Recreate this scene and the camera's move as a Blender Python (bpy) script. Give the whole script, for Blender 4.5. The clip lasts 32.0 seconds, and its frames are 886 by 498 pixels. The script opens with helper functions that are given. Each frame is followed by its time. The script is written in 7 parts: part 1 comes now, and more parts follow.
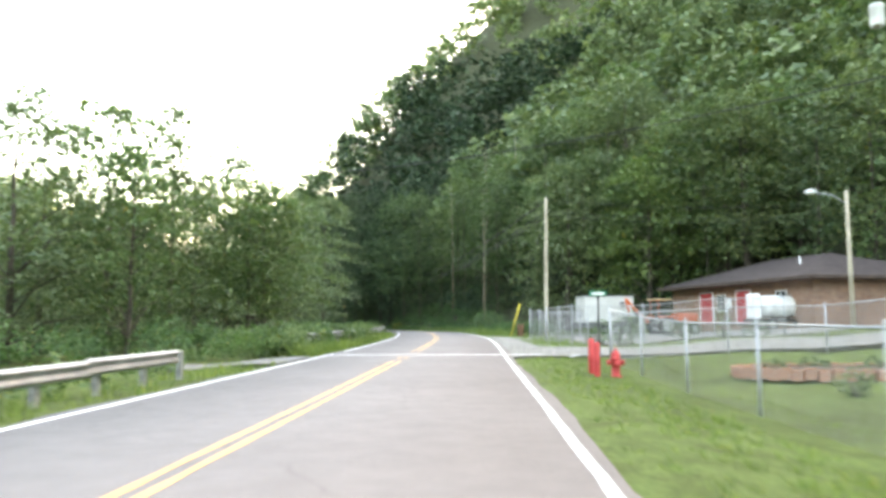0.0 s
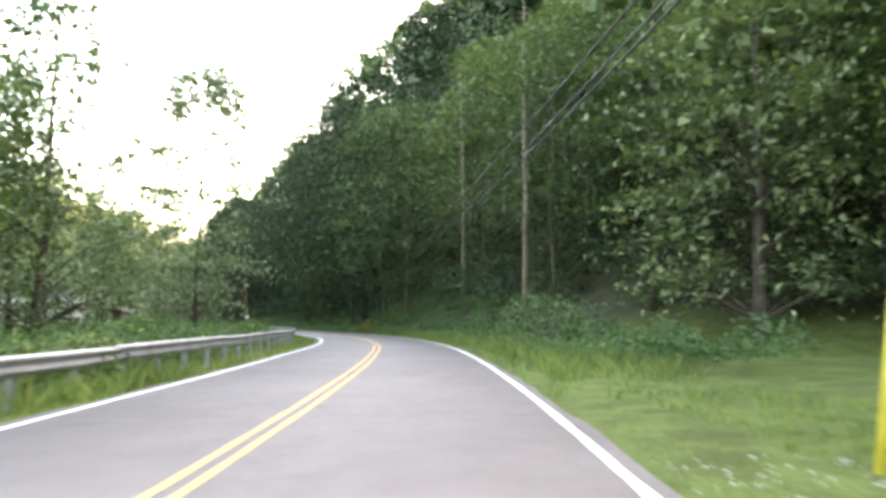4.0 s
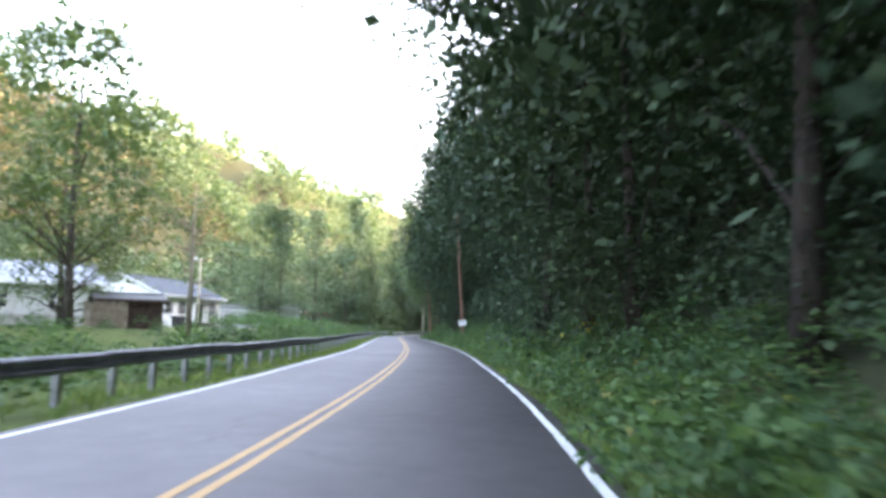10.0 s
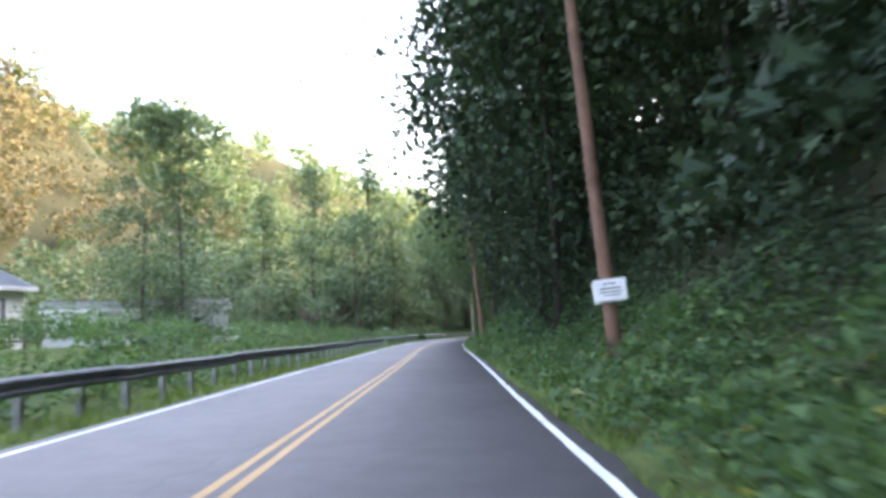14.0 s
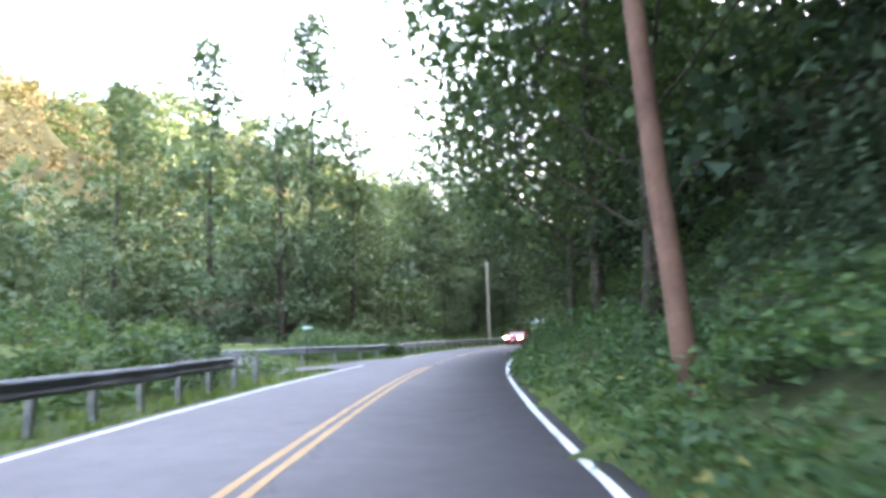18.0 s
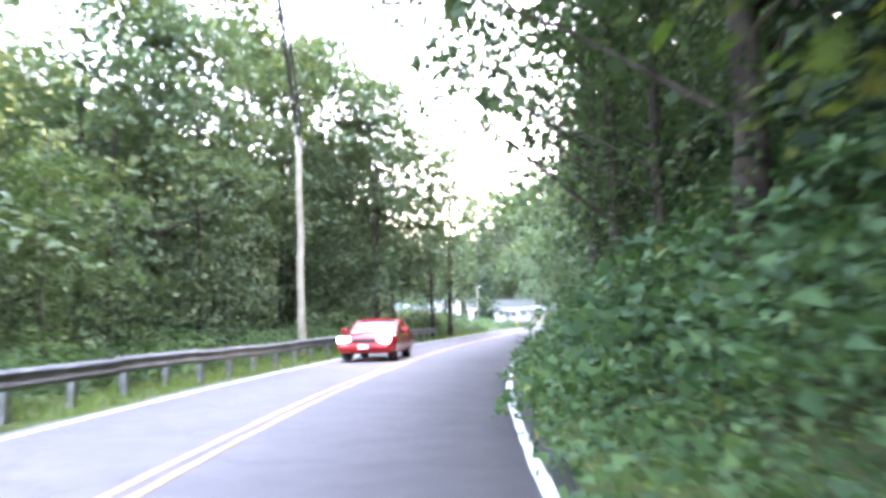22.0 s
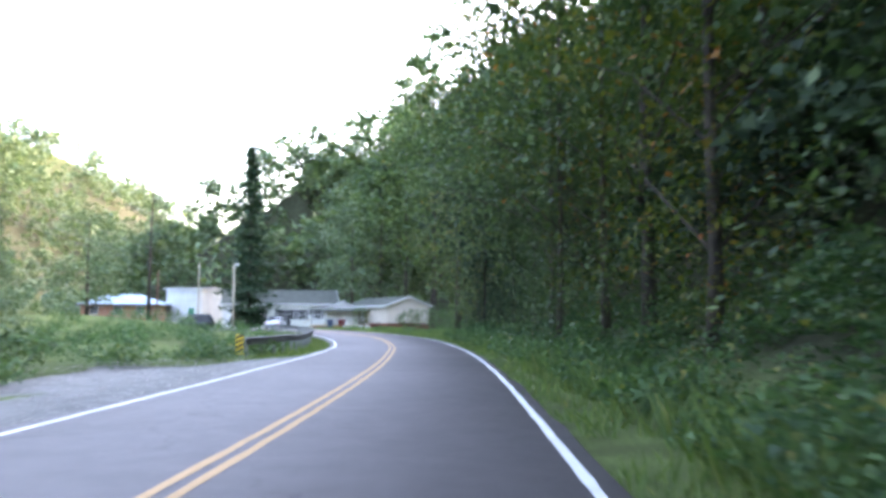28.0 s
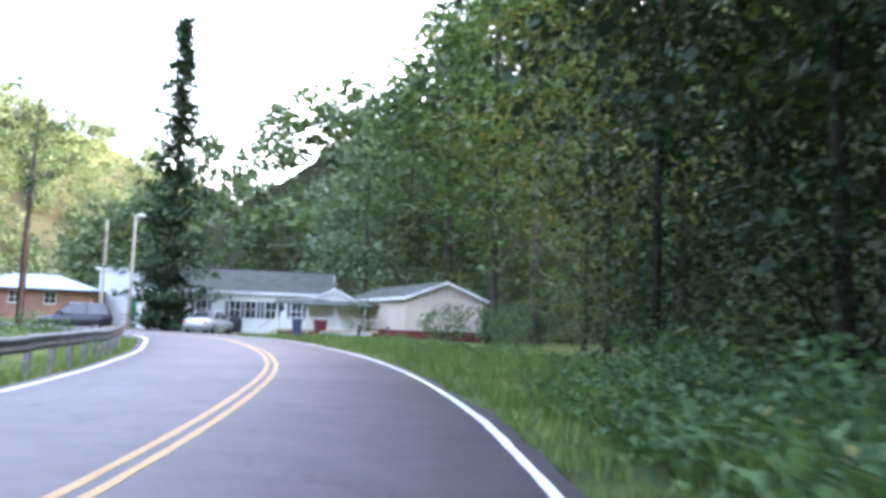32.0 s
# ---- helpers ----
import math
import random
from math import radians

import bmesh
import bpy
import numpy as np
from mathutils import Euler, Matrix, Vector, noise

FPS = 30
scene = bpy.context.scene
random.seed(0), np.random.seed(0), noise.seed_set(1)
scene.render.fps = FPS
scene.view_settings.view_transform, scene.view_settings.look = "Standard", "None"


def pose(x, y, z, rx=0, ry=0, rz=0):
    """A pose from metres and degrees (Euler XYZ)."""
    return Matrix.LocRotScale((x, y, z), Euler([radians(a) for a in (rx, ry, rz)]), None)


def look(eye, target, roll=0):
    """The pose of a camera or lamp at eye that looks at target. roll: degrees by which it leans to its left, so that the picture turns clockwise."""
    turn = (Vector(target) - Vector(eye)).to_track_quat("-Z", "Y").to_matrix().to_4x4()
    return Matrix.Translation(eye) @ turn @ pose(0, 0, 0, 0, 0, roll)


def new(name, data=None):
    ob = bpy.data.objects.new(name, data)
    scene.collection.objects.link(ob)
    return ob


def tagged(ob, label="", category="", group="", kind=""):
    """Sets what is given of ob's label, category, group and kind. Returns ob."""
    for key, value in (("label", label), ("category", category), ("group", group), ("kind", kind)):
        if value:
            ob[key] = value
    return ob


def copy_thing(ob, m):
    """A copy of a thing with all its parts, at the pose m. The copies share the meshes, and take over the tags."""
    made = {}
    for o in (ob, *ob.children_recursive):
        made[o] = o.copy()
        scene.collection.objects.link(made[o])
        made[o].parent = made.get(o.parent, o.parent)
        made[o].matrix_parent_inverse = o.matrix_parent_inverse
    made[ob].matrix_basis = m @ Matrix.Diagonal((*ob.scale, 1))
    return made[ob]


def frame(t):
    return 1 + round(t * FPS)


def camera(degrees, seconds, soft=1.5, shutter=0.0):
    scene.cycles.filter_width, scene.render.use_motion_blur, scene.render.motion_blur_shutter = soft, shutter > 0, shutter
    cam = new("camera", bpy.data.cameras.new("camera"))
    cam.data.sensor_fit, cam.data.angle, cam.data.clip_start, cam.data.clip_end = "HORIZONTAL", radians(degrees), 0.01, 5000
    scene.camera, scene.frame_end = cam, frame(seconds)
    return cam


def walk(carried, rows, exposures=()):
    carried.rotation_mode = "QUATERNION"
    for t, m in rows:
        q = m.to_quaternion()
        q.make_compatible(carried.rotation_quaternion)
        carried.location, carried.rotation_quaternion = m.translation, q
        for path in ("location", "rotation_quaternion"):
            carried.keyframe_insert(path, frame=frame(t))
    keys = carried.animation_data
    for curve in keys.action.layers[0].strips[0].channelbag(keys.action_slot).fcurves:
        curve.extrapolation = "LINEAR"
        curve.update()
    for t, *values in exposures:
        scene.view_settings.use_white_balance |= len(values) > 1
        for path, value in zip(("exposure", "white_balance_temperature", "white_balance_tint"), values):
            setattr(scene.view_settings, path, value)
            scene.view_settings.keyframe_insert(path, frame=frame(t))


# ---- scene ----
# The camera and its drive
cam = camera(60.4, 32.0, soft=3.5, shutter=0.4)
PATH = [  # seconds, x, y, z, turn to the left, tilt up, lean
    (0.0, 0.00, 0.00, 1.200, -0.09, 5.58, -0.23),
    (0.5, 0.13, 6.11, 1.222, 0.44, 5.34, -0.03),
    (1.0, 0.33, 12.22, 1.239, -0.94, 5.73, 1.81),
    (1.5, 0.60, 18.34, 1.267, -1.81, 4.98, 0.86),
    (2.0, 0.90, 24.48, 1.305, -1.04, 4.98, 1.40),
    (2.5, 1.20, 30.63, 1.333, -3.13, 1.12, 0.10),
    (3.0, 1.46, 36.81, 1.361, -0.25, 1.17, -1.37),
    (3.5, 1.61, 43.01, 1.394, 0.47, 5.30, 0.00),
    (4.0, 1.63, 49.22, 1.421, 1.58, 5.30, 0.00),
    (4.5, 1.52, 55.46, 1.447, 2.89, 5.30, 0.00),
    (5.0, 1.28, 61.72, 1.473, 4.14, 5.30, 0.00),
    (5.5, 0.93, 68.00, 1.487, 5.44, 3.20, 0.70),
    (6.0, 0.48, 74.30, 1.485, 7.53, 3.75, 0.75),
    (6.5, -0.10, 80.62, 1.472, 9.63, 4.25, -0.41),
    (7.0, -0.85, 86.95, 1.449, 11.02, 3.91, -0.95),
    (7.5, -1.83, 93.27, 1.421, 13.09, 4.23, 0.13),
    (8.0, -3.08, 99.58, 1.392, 16.72, 4.03, -0.56),
    (8.5, -4.63, 105.84, 1.363, 18.65, 4.16, -0.04),
    (9.0, -6.47, 112.04, 1.345, 21.59, 4.34, 1.20),
    (9.5, -8.59, 118.15, 1.342, 24.42, 5.54, 1.85),
    (10.0, -10.92, 124.19, 1.341, 25.06, 5.98, 1.10),
    (10.5, -13.42, 130.15, 1.342, 26.08, 5.66, 1.74),
    (11.0, -16.06, 136.02, 1.341, 27.09, 5.74, 1.37),
    (11.5, -18.77, 141.82, 1.330, 28.14, 5.59, 2.00),
    (12.0, -21.52, 147.55, 1.313, 28.19, 5.32, 2.14),
    (12.5, -24.28, 153.23, 1.293, 28.05, 5.32, -0.46),
    (13.0, -27.06, 158.85, 1.273, 28.42, 5.16, -1.56),
    (13.5, -29.89, 164.41, 1.259, 28.86, 6.09, -2.64),
    (14.0, -32.76, 169.91, 1.248, 28.85, 5.97, -2.08),
    (14.5, -35.70, 175.34, 1.242, 29.74, 6.04, -0.36),
    (15.0, -38.67, 180.73, 1.241, 30.11, 5.30, 0.00),
    (15.5, -41.65, 186.08, 1.242, 30.22, 5.30, 0.00),
    (16.0, -44.63, 191.41, 1.241, 30.29, 5.30, 0.00),
    (16.5, -47.60, 196.72, 1.236, 30.33, 5.82, 1.23),
    (17.0, -50.57, 202.02, 1.216, 30.03, 5.52, -0.77),
    (17.5, -53.50, 207.30, 1.177, 28.82, 5.31, 0.12),
    (18.0, -56.38, 212.59, 1.138, 28.80, 6.29, -1.10),
    (18.5, -59.18, 217.89, 1.112, 28.27, 6.48, -2.00),
    (19.0, -61.89, 223.21, 1.098, 26.50, 6.26, -1.86),
    (19.5, -64.49, 228.56, 1.095, 25.69, 6.06, -2.83),
    (20.0, -66.96, 233.94, 1.102, 23.39, 6.47, -1.20),
    (20.5, -69.27, 239.36, 1.115, 21.27, 6.07, -0.92),
    (21.0, -71.42, 244.80, 1.130, 20.40, 6.07, -1.12),
    (21.5, -73.40, 250.24, 1.136, 19.22, 5.92, -1.03),
    (22.0, -75.23, 255.66, 1.127, 17.83, 5.25, -1.11),
    (22.5, -76.91, 261.08, 1.114, 15.89, 4.93, -0.15),
    (23.0, -78.44, 266.49, 1.108, 15.05, 5.62, -1.78),
    (23.5, -79.81, 271.90, 1.107, 12.54, 5.63, -2.63),
    (24.0, -80.99, 277.32, 1.105, 9.61, 4.65, -2.01),
    (24.5, -81.98, 282.77, 1.104, 8.72, 5.21, -1.07),
    (25.0, -82.82, 288.24, 1.115, 7.68, 5.72, -1.12),
    (25.5, -83.51, 293.70, 1.146, 6.79, 5.98, 0.45),
    (26.0, -84.08, 299.13, 1.184, 5.75, 5.03, -0.78),
    (26.5, -84.57, 304.51, 1.213, 5.04, 4.64, 0.17),
    (27.0, -85.01, 309.82, 1.231, 5.10, 5.30, 0.00),
    (27.5, -85.40, 315.08, 1.243, 4.86, 5.30, 0.00),
    (28.0, -85.76, 320.26, 1.247, 4.44, 5.30, 0.00),
    (28.5, -86.09, 325.37, 1.242, 3.88, 5.85, 0.39),
    (29.0, -86.41, 330.41, 1.224, 4.04, 5.58, 0.55),
    (29.5, -86.75, 335.38, 1.197, 4.15, 4.67, -0.14),
    (30.0, -87.14, 340.28, 1.172, 4.89, 6.45, 1.24),
    (30.5, -87.56, 345.13, 1.153, 5.16, 5.33, 0.47),
    (31.0, -88.04, 349.93, 1.127, 6.11, 5.06, 0.44),
    (31.5, -88.59, 354.70, 1.096, 7.40, 5.38, 0.92),
    (32.0, -89.27, 359.45, 1.083, 8.92, 5.87, 1.99),
]


def seat(x, y, z, turn, tilt, lean):
    """The pose of the camera from its place, turn, tilt and lean in degrees."""
    a, b = radians(turn), radians(tilt)
    way = Vector((-math.sin(a) * math.cos(b), math.cos(a) * math.cos(b), math.sin(b)))
    return look((x, y, z), Vector((x, y, z)) + way * 10, lean)


walk(cam, [(t, seat(*r)) for t, *r in PATH],
     [(t, 4.2 + e, k, g) for t, e, k, g in ((0, 0.3, 8900, 14), (1, 0.05, 8900, 12), (2, 0.4, 9100, 15), (3, 0.25, 9100, 20), (6, 1.1, 9000, 20), (8, 0.85, 8400, 23), (9, 0.75, 7800, 25), (11, 0.55, 7350, 25), (13, 0.5, 7350, 26), (17, 0.75, 7400, 27), (18, 0.85, 7300, 27),
                                           (20, 1.6, 7300, 30), (21.5, 2.0, 7200, 33), (23, 2.0, 7300, 32), (24.5, 1.9, 6900, 34), (26, 1.2, 6400, 30), (29, 0.2, 6800, 26), (32, 0.45, 6800, 28))])

# World, sun and exposure
SUN_EL, SUN_AZ = radians(13), radians(47)      # low evening sun behind the wooded hill, azimuth from +y towards +x
world = bpy.data.worlds.new("sky")
scene.world = world
world.use_nodes = True
wn = world.node_tree
sky = wn.nodes.new("ShaderNodeTexSky")
sky.sky_type = "NISHITA"
sky.sun_disc = False
sky.sun_elevation, sky.sun_rotation = SUN_EL, SUN_AZ
sky.air_density, sky.dust_density, sky.ozone_density = 1.0, 3.0, 0.6
wn.links.new(sky.outputs[0], wn.nodes["Background"].inputs[0])
wn.nodes["Background"].inputs[1].default_value = 0.15
sun = new("sun", bpy.data.lights.new("sun", "SUN"))
sun.data.energy, sun.data.angle, sun.data.color = 0.23, radians(0.5), (1.0, 0.94, 0.88)
sun.matrix_world = look((math.sin(SUN_AZ) * 50, math.cos(SUN_AZ) * 50, math.tan(SUN_EL) * 50), (0, 0, 0))


# Materials
def material(name, base, rough=0.8, metal=0.0, spec=0.3):
    m = bpy.data.materials.new(name)
    m.use_nodes = True
    b = m.node_tree.nodes["Principled BSDF"]
    b.inputs["Base Color"].default_value = (*base, 1)
    b.inputs["Roughness"].default_value = rough
    b.inputs["Metallic"].default_value = metal
    b.inputs["Specular IOR Level"].default_value = spec
    return m, m.node_tree, b


def noise_node(nt, scale, detail=4.0, rough=0.6, coords="Object"):
    tc = nt.nodes.new("ShaderNodeTexCoord")
    n = nt.nodes.new("ShaderNodeTexNoise")
    n.inputs["Scale"].default_value, n.inputs["Detail"].default_value, n.inputs["Roughness"].default_value = scale, detail, rough
    nt.links.new(tc.outputs[coords], n.inputs["Vector"])
    return n


def ramp(nt, fac, stops):
    r = nt.nodes.new("ShaderNodeValToRGB")
    e = r.color_ramp.elements
    while len(e) < len(stops):
        e.new(0.5)
    for k, (p, c) in enumerate(stops):
        e[k].position, e[k].color = p, (*c, 1)
    nt.links.new(fac, r.inputs[0])
    return r


def mixed(nt, kind, fac, a, b):
    n = nt.nodes.new("ShaderNodeMix")
    n.data_type, n.blend_type = "RGBA", kind
    for slot, v in ((0, fac), (6, a), (7, b)):
        if isinstance(v, (int, float)):
            n.inputs[slot].default_value = v
        elif isinstance(v, tuple):
            n.inputs[slot].default_value = (*v, 1)
        else:
            nt.links.new(v, n.inputs[slot])
    return n.outputs[2]


def bumped(nt, b, height, strength=0.3, dist=0.02):
    n = nt.nodes.new("ShaderNodeBump")
    n.inputs["Strength"].default_value, n.inputs["Distance"].default_value = strength, dist
    nt.links.new(height, n.inputs["Height"])
    nt.links.new(n.outputs[0], b.inputs["Normal"])


def surface(name, dark, light, scale=3.0, fine=40.0, rough=0.8, metal=0.0, bump=0.2, spec=0.3):
    """A painted, stone or metal surface with stains at one scale and grain at another."""
    m, nt, b = material(name, light, rough, metal, spec)
    n1, n2 = noise_node(nt, scale), noise_node(nt, fine)
    c1 = ramp(nt, n1.outputs[0], [(0.3, dark), (0.65, light)])
    c2 = ramp(nt, n2.outputs[0], [(0.3, (0.86,) * 3), (0.7, (1.06,) * 3)])
    nt.links.new(mixed(nt, "MULTIPLY", 1.0, c1.outputs[0], c2.outputs[0]), b.inputs["Base Color"])
    if bump:
        bumped(nt, b, n2.outputs[0], bump)
    return m


def leafage(name, dark, mid, light, autumn=None, share=0.04, through_light=0.28, gloss=0.2):
    """Leaves: each one its own tone, each plant its own cast, some light passing through."""
    m, nt, b = material(name, mid, 0.6, 0, gloss)
    geo, info = nt.nodes.new("ShaderNodeNewGeometry"), nt.nodes.new("ShaderNodeObjectInfo")
    stops = [(0.0, dark), (0.5, mid), (0.9 if autumn else 1.0, light)]
    c = ramp(nt, geo.outputs["Random Per Island"], stops + ([(1.0 - share, light), (1.0, autumn)] if autumn else []))
    cast = ramp(nt, info.outputs["Random"], [(0.0, (0.80, 0.86, 0.86)), (0.5, (1, 1, 1)), (1.0, (1.14, 1.08, 0.93))])
    big = noise_node(nt, 0.35, 2.0)
    patch = ramp(nt, big.outputs[0], [(0.3, (0.75, 0.8, 0.8)), (0.7, (1.15, 1.12, 1.0))])
    col = mixed(nt, "MULTIPLY", 1.0, mixed(nt, "MULTIPLY", 1.0, c.outputs[0], cast.outputs[0]), patch.outputs[0])
    nt.links.new(col, b.inputs["Base Color"])
    tr = nt.nodes.new("ShaderNodeBsdfTranslucent")
    nt.links.new(mixed(nt, "MULTIPLY", 1.0, col, (1.1, 1.25, 0.6)), tr.inputs[0])
    mix = nt.nodes.new("ShaderNodeMixShader")
    mix.inputs[0].default_value = through_light
    nt.links.new(b.outputs[0], mix.inputs[1])
    nt.links.new(tr.outputs[0], mix.inputs[2])
    nt.links.new(mix.outputs[0], nt.nodes["Material Output"].inputs[0])
    return m


M = {}
M["leaf"] = leafage("broad_leaves", (0.044, 0.077, 0.044), (0.074, 0.122, 0.063), (0.125, 0.177, 0.084))
M["leaf_light"] = leafage("light_leaves", (0.056, 0.103, 0.048), (0.092, 0.153, 0.067), (0.143, 0.197, 0.084), (0.28, 0.22, 0.06), 0.02)
# darker copy of the broad leaves, with the canopy's shade in its colour
M["leaf_shaded"] = leafage("shade_darkened_leaves", (0.022, 0.041, 0.026), (0.036, 0.064, 0.040), (0.062, 0.098, 0.055), None, 0, 0.08, 0.1)
M["leaf_autumn"] = leafage("turning_leaves", (0.05, 0.085, 0.03), (0.09, 0.13, 0.035), (0.17, 0.16, 0.04), (0.36, 0.13, 0.05), 0.08)
M["leaf_grey"] = leafage("grey_green_leaves", (0.061, 0.104, 0.063), (0.107, 0.156, 0.090), (0.165, 0.207, 0.110))
# lightened leaves: bright sky and haze over the valley put into the colour
M["leaf_skylit"] = leafage("skylit_leaves", (0.084, 0.131, 0.084), (0.128, 0.182, 0.113), (0.179, 0.228, 0.138), None, 0, 0.2)
M["needle"] = leafage("needles", (0.018, 0.045, 0.026), (0.030, 0.066, 0.036), (0.05, 0.09, 0.045), None, 0, 0.1)
M["weed"] = leafage("weed_leaves", (0.036, 0.080, 0.040), (0.062, 0.124, 0.056), (0.105, 0.182, 0.080), (0.30, 0.26, 0.10), 0.02, 0.34)
M["blade"] = leafage("grass_blades", (0.075, 0.13, 0.042), (0.118, 0.185, 0.058), (0.195, 0.25, 0.085), (0.34, 0.30, 0.14), 0.05)
# far leaves tanned and greyed: evening sun and haze are in the colour
M["far_hazy_leaf"] = leafage("far_sun_haze_leaves", (0.108, 0.103, 0.066), (0.145, 0.134, 0.084), (0.182, 0.160, 0.099), (0.215, 0.145, 0.080), 0.12, 0.2)
M["bark"] = surface("bark", (0.03, 0.025, 0.02), (0.095, 0.08, 0.062), 2.5, 18, 0.9, bump=0.6)
# bark for the same trees, darkened as if shaded
M["shaded_bark"] = surface("shade_darkened_bark", (0.018, 0.014, 0.012), (0.055, 0.042, 0.034), 2.5, 18, 0.95, bump=0.6)
M["pale_bark"] = surface("pale_bark", (0.14, 0.11, 0.08), (0.30, 0.26, 0.20), 1.2, 14, 0.9, bump=0.5)


def ground_material():
    m, nt, b = material("ground", (0.08, 0.10, 0.04), 0.95, 0, 0.1)
    big, mid, fine = noise_node(nt, 0.12, 3), noise_node(nt, 1.4, 4), noise_node(nt, 14, 4)
    c1 = ramp(nt, big.outputs[0], [(0.3, (0.058, 0.083, 0.030)), (0.6, (0.095, 0.135, 0.043))])
    c2 = ramp(nt, mid.outputs[0], [(0.35, (0.7, 0.66, 0.62)), (0.6, (1.05, 1.05, 1.0))])
    c3 = ramp(nt, fine.outputs[0], [(0.3, (0.65, 0.65, 0.65)), (0.7, (1.25, 1.2, 1.15))])
    col = mixed(nt, "MULTIPLY", 1.0, mixed(nt, "MULTIPLY", 1.0, c1.outputs[0], c2.outputs[0]), c3.outputs[0])
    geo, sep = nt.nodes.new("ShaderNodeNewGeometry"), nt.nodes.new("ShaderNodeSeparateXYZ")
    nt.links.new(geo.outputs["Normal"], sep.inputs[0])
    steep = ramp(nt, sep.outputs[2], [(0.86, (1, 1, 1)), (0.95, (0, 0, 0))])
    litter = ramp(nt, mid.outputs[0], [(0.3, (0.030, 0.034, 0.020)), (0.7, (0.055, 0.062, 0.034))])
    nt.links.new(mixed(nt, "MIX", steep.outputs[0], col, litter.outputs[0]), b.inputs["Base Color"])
    bumped(nt, b, fine.outputs[0], 0.8, 0.06)
    return m


def asphalt_material():
    m, nt, b = material("asphalt", (0.12, 0.12, 0.12), 0.95, 0, 0.15)
    big, mid, fine = noise_node(nt, 0.15, 3), noise_node(nt, 2.2, 5), noise_node(nt, 120, 2)
    c1 = ramp(nt, big.outputs[0], [(0.3, (0.160, 0.147, 0.142)), (0.7, (0.197, 0.182, 0.176))])
    c2 = ramp(nt, mid.outputs[0], [(0.3, (0.90, 0.90, 0.90)), (0.65, (1.05, 1.05, 1.05))])
    c3 = ramp(nt, fine.outputs[0], [(0.3, (0.72,) * 3), (0.7, (1.25,) * 3)])
    col = mixed(nt, "MULTIPLY", 1.0, mixed(nt, "MULTIPLY", 1.0, c1.outputs[0], c2.outputs[0]), c3.outputs[0])
    vor = nt.nodes.new("ShaderNodeTexVoronoi")
    vor.feature = "DISTANCE_TO_EDGE"
    vor.inputs["Scale"].default_value = 0.16
    wob = noise_node(nt, 1.1, 5)
    tc = nt.nodes.new("ShaderNodeTexCoord")
    add = nt.nodes.new("ShaderNodeVectorMath")
    add.operation = "ADD"
    nt.links.new(tc.outputs["Object"], add.inputs[0])
    nt.links.new(wob.outputs["Color"], add.inputs[1])
    nt.links.new(add.outputs[0], vor.inputs["Vector"])
    crack = ramp(nt, vor.outputs["Distance"], [(0.0, (0.62,) * 3), (0.004, (1.0,) * 3)])
    nt.links.new(mixed(nt, "MULTIPLY", 0.6, col, crack.outputs[0]), b.inputs["Base Color"])
    bumped(nt, b, fine.outputs[0], 0.35, 0.006)
    return m


def worn_paint(name, base, under=(0.155, 0.15, 0.15), wear=0.42):
    m, nt, b = material(name, base, 0.7, 0, 0.3)
    n1, n2 = noise_node(nt, 1.3, 5), noise_node(nt, 30, 5, 0.75)
    both = nt.nodes.new("ShaderNodeMath")
    both.operation = "MULTIPLY_ADD"
    both.inputs[1].default_value = 0.45
    nt.links.new(n1.outputs[0], both.inputs[0])
    nt.links.new(n2.outputs[0], both.inputs[2])
    f = ramp(nt, both.outputs[0], [(wear, (1, 1, 1)), (wear + 0.14, (0, 0, 0))])
    tone = ramp(nt, n1.outputs[0], [(0.3, tuple(0.82 * v for v in base)), (0.7, base)])
    nt.links.new(mixed(nt, "MIX", f.outputs[0], tone.outputs[0], under), b.inputs["Base Color"])
    return m


M["ground"] = ground_material()
M["asphalt"] = asphalt_material()
M["white_line"] = worn_paint("white_line_paint", (0.66, 0.66, 0.64), wear=0.47)
M["yellow_line"] = worn_paint("yellow_line_paint", (0.50, 0.295, 0.125), wear=0.46)
M["gravel"] = surface("gravel", (0.12, 0.115, 0.105), (0.21, 0.205, 0.19), 1.5, 45, 0.95, bump=1.0)
M["steel"] = surface("galvanised_steel", (0.20, 0.215, 0.23), (0.34, 0.355, 0.37), 1.6, 26, 0.5, 0.6, 0.1)
# dark copy of the galvanised steel, a beam's shadowed face as colour
M["shaded_steel"] = surface("shade_darkened_steel", (0.055, 0.06, 0.065), (0.13, 0.14, 0.15), 1.6, 26, 0.55, 0.4, 0.1)
M["post_wood"] = surface("weathered_post", (0.15, 0.15, 0.14), (0.28, 0.28, 0.265), 5, 40, 0.85)


# Mesh helpers
def mesh_np(name, verts, faces, mat, smooth=False):
    """A mesh from arrays: n x 3 places and k x 3 or k x 4 corners."""
    verts, faces = np.asarray(verts, np.float32), np.asarray(faces, np.int32)
    me = bpy.data.meshes.new(name)
    k, c = faces.shape
    me.vertices.add(len(verts))
    me.vertices.foreach_set("co", verts.ravel())
    me.loops.add(k * c)
    me.loops.foreach_set("vertex_index", faces.ravel())
    me.polygons.add(k)
    me.polygons.foreach_set("loop_start", np.arange(0, k * c, c, dtype=np.int32))
    me.update(calc_edges=True)
    me.validate()
    if smooth:
        me.polygons.foreach_set("use_smooth", np.ones(len(me.polygons), bool))
    me.materials.append(mat)
    return me


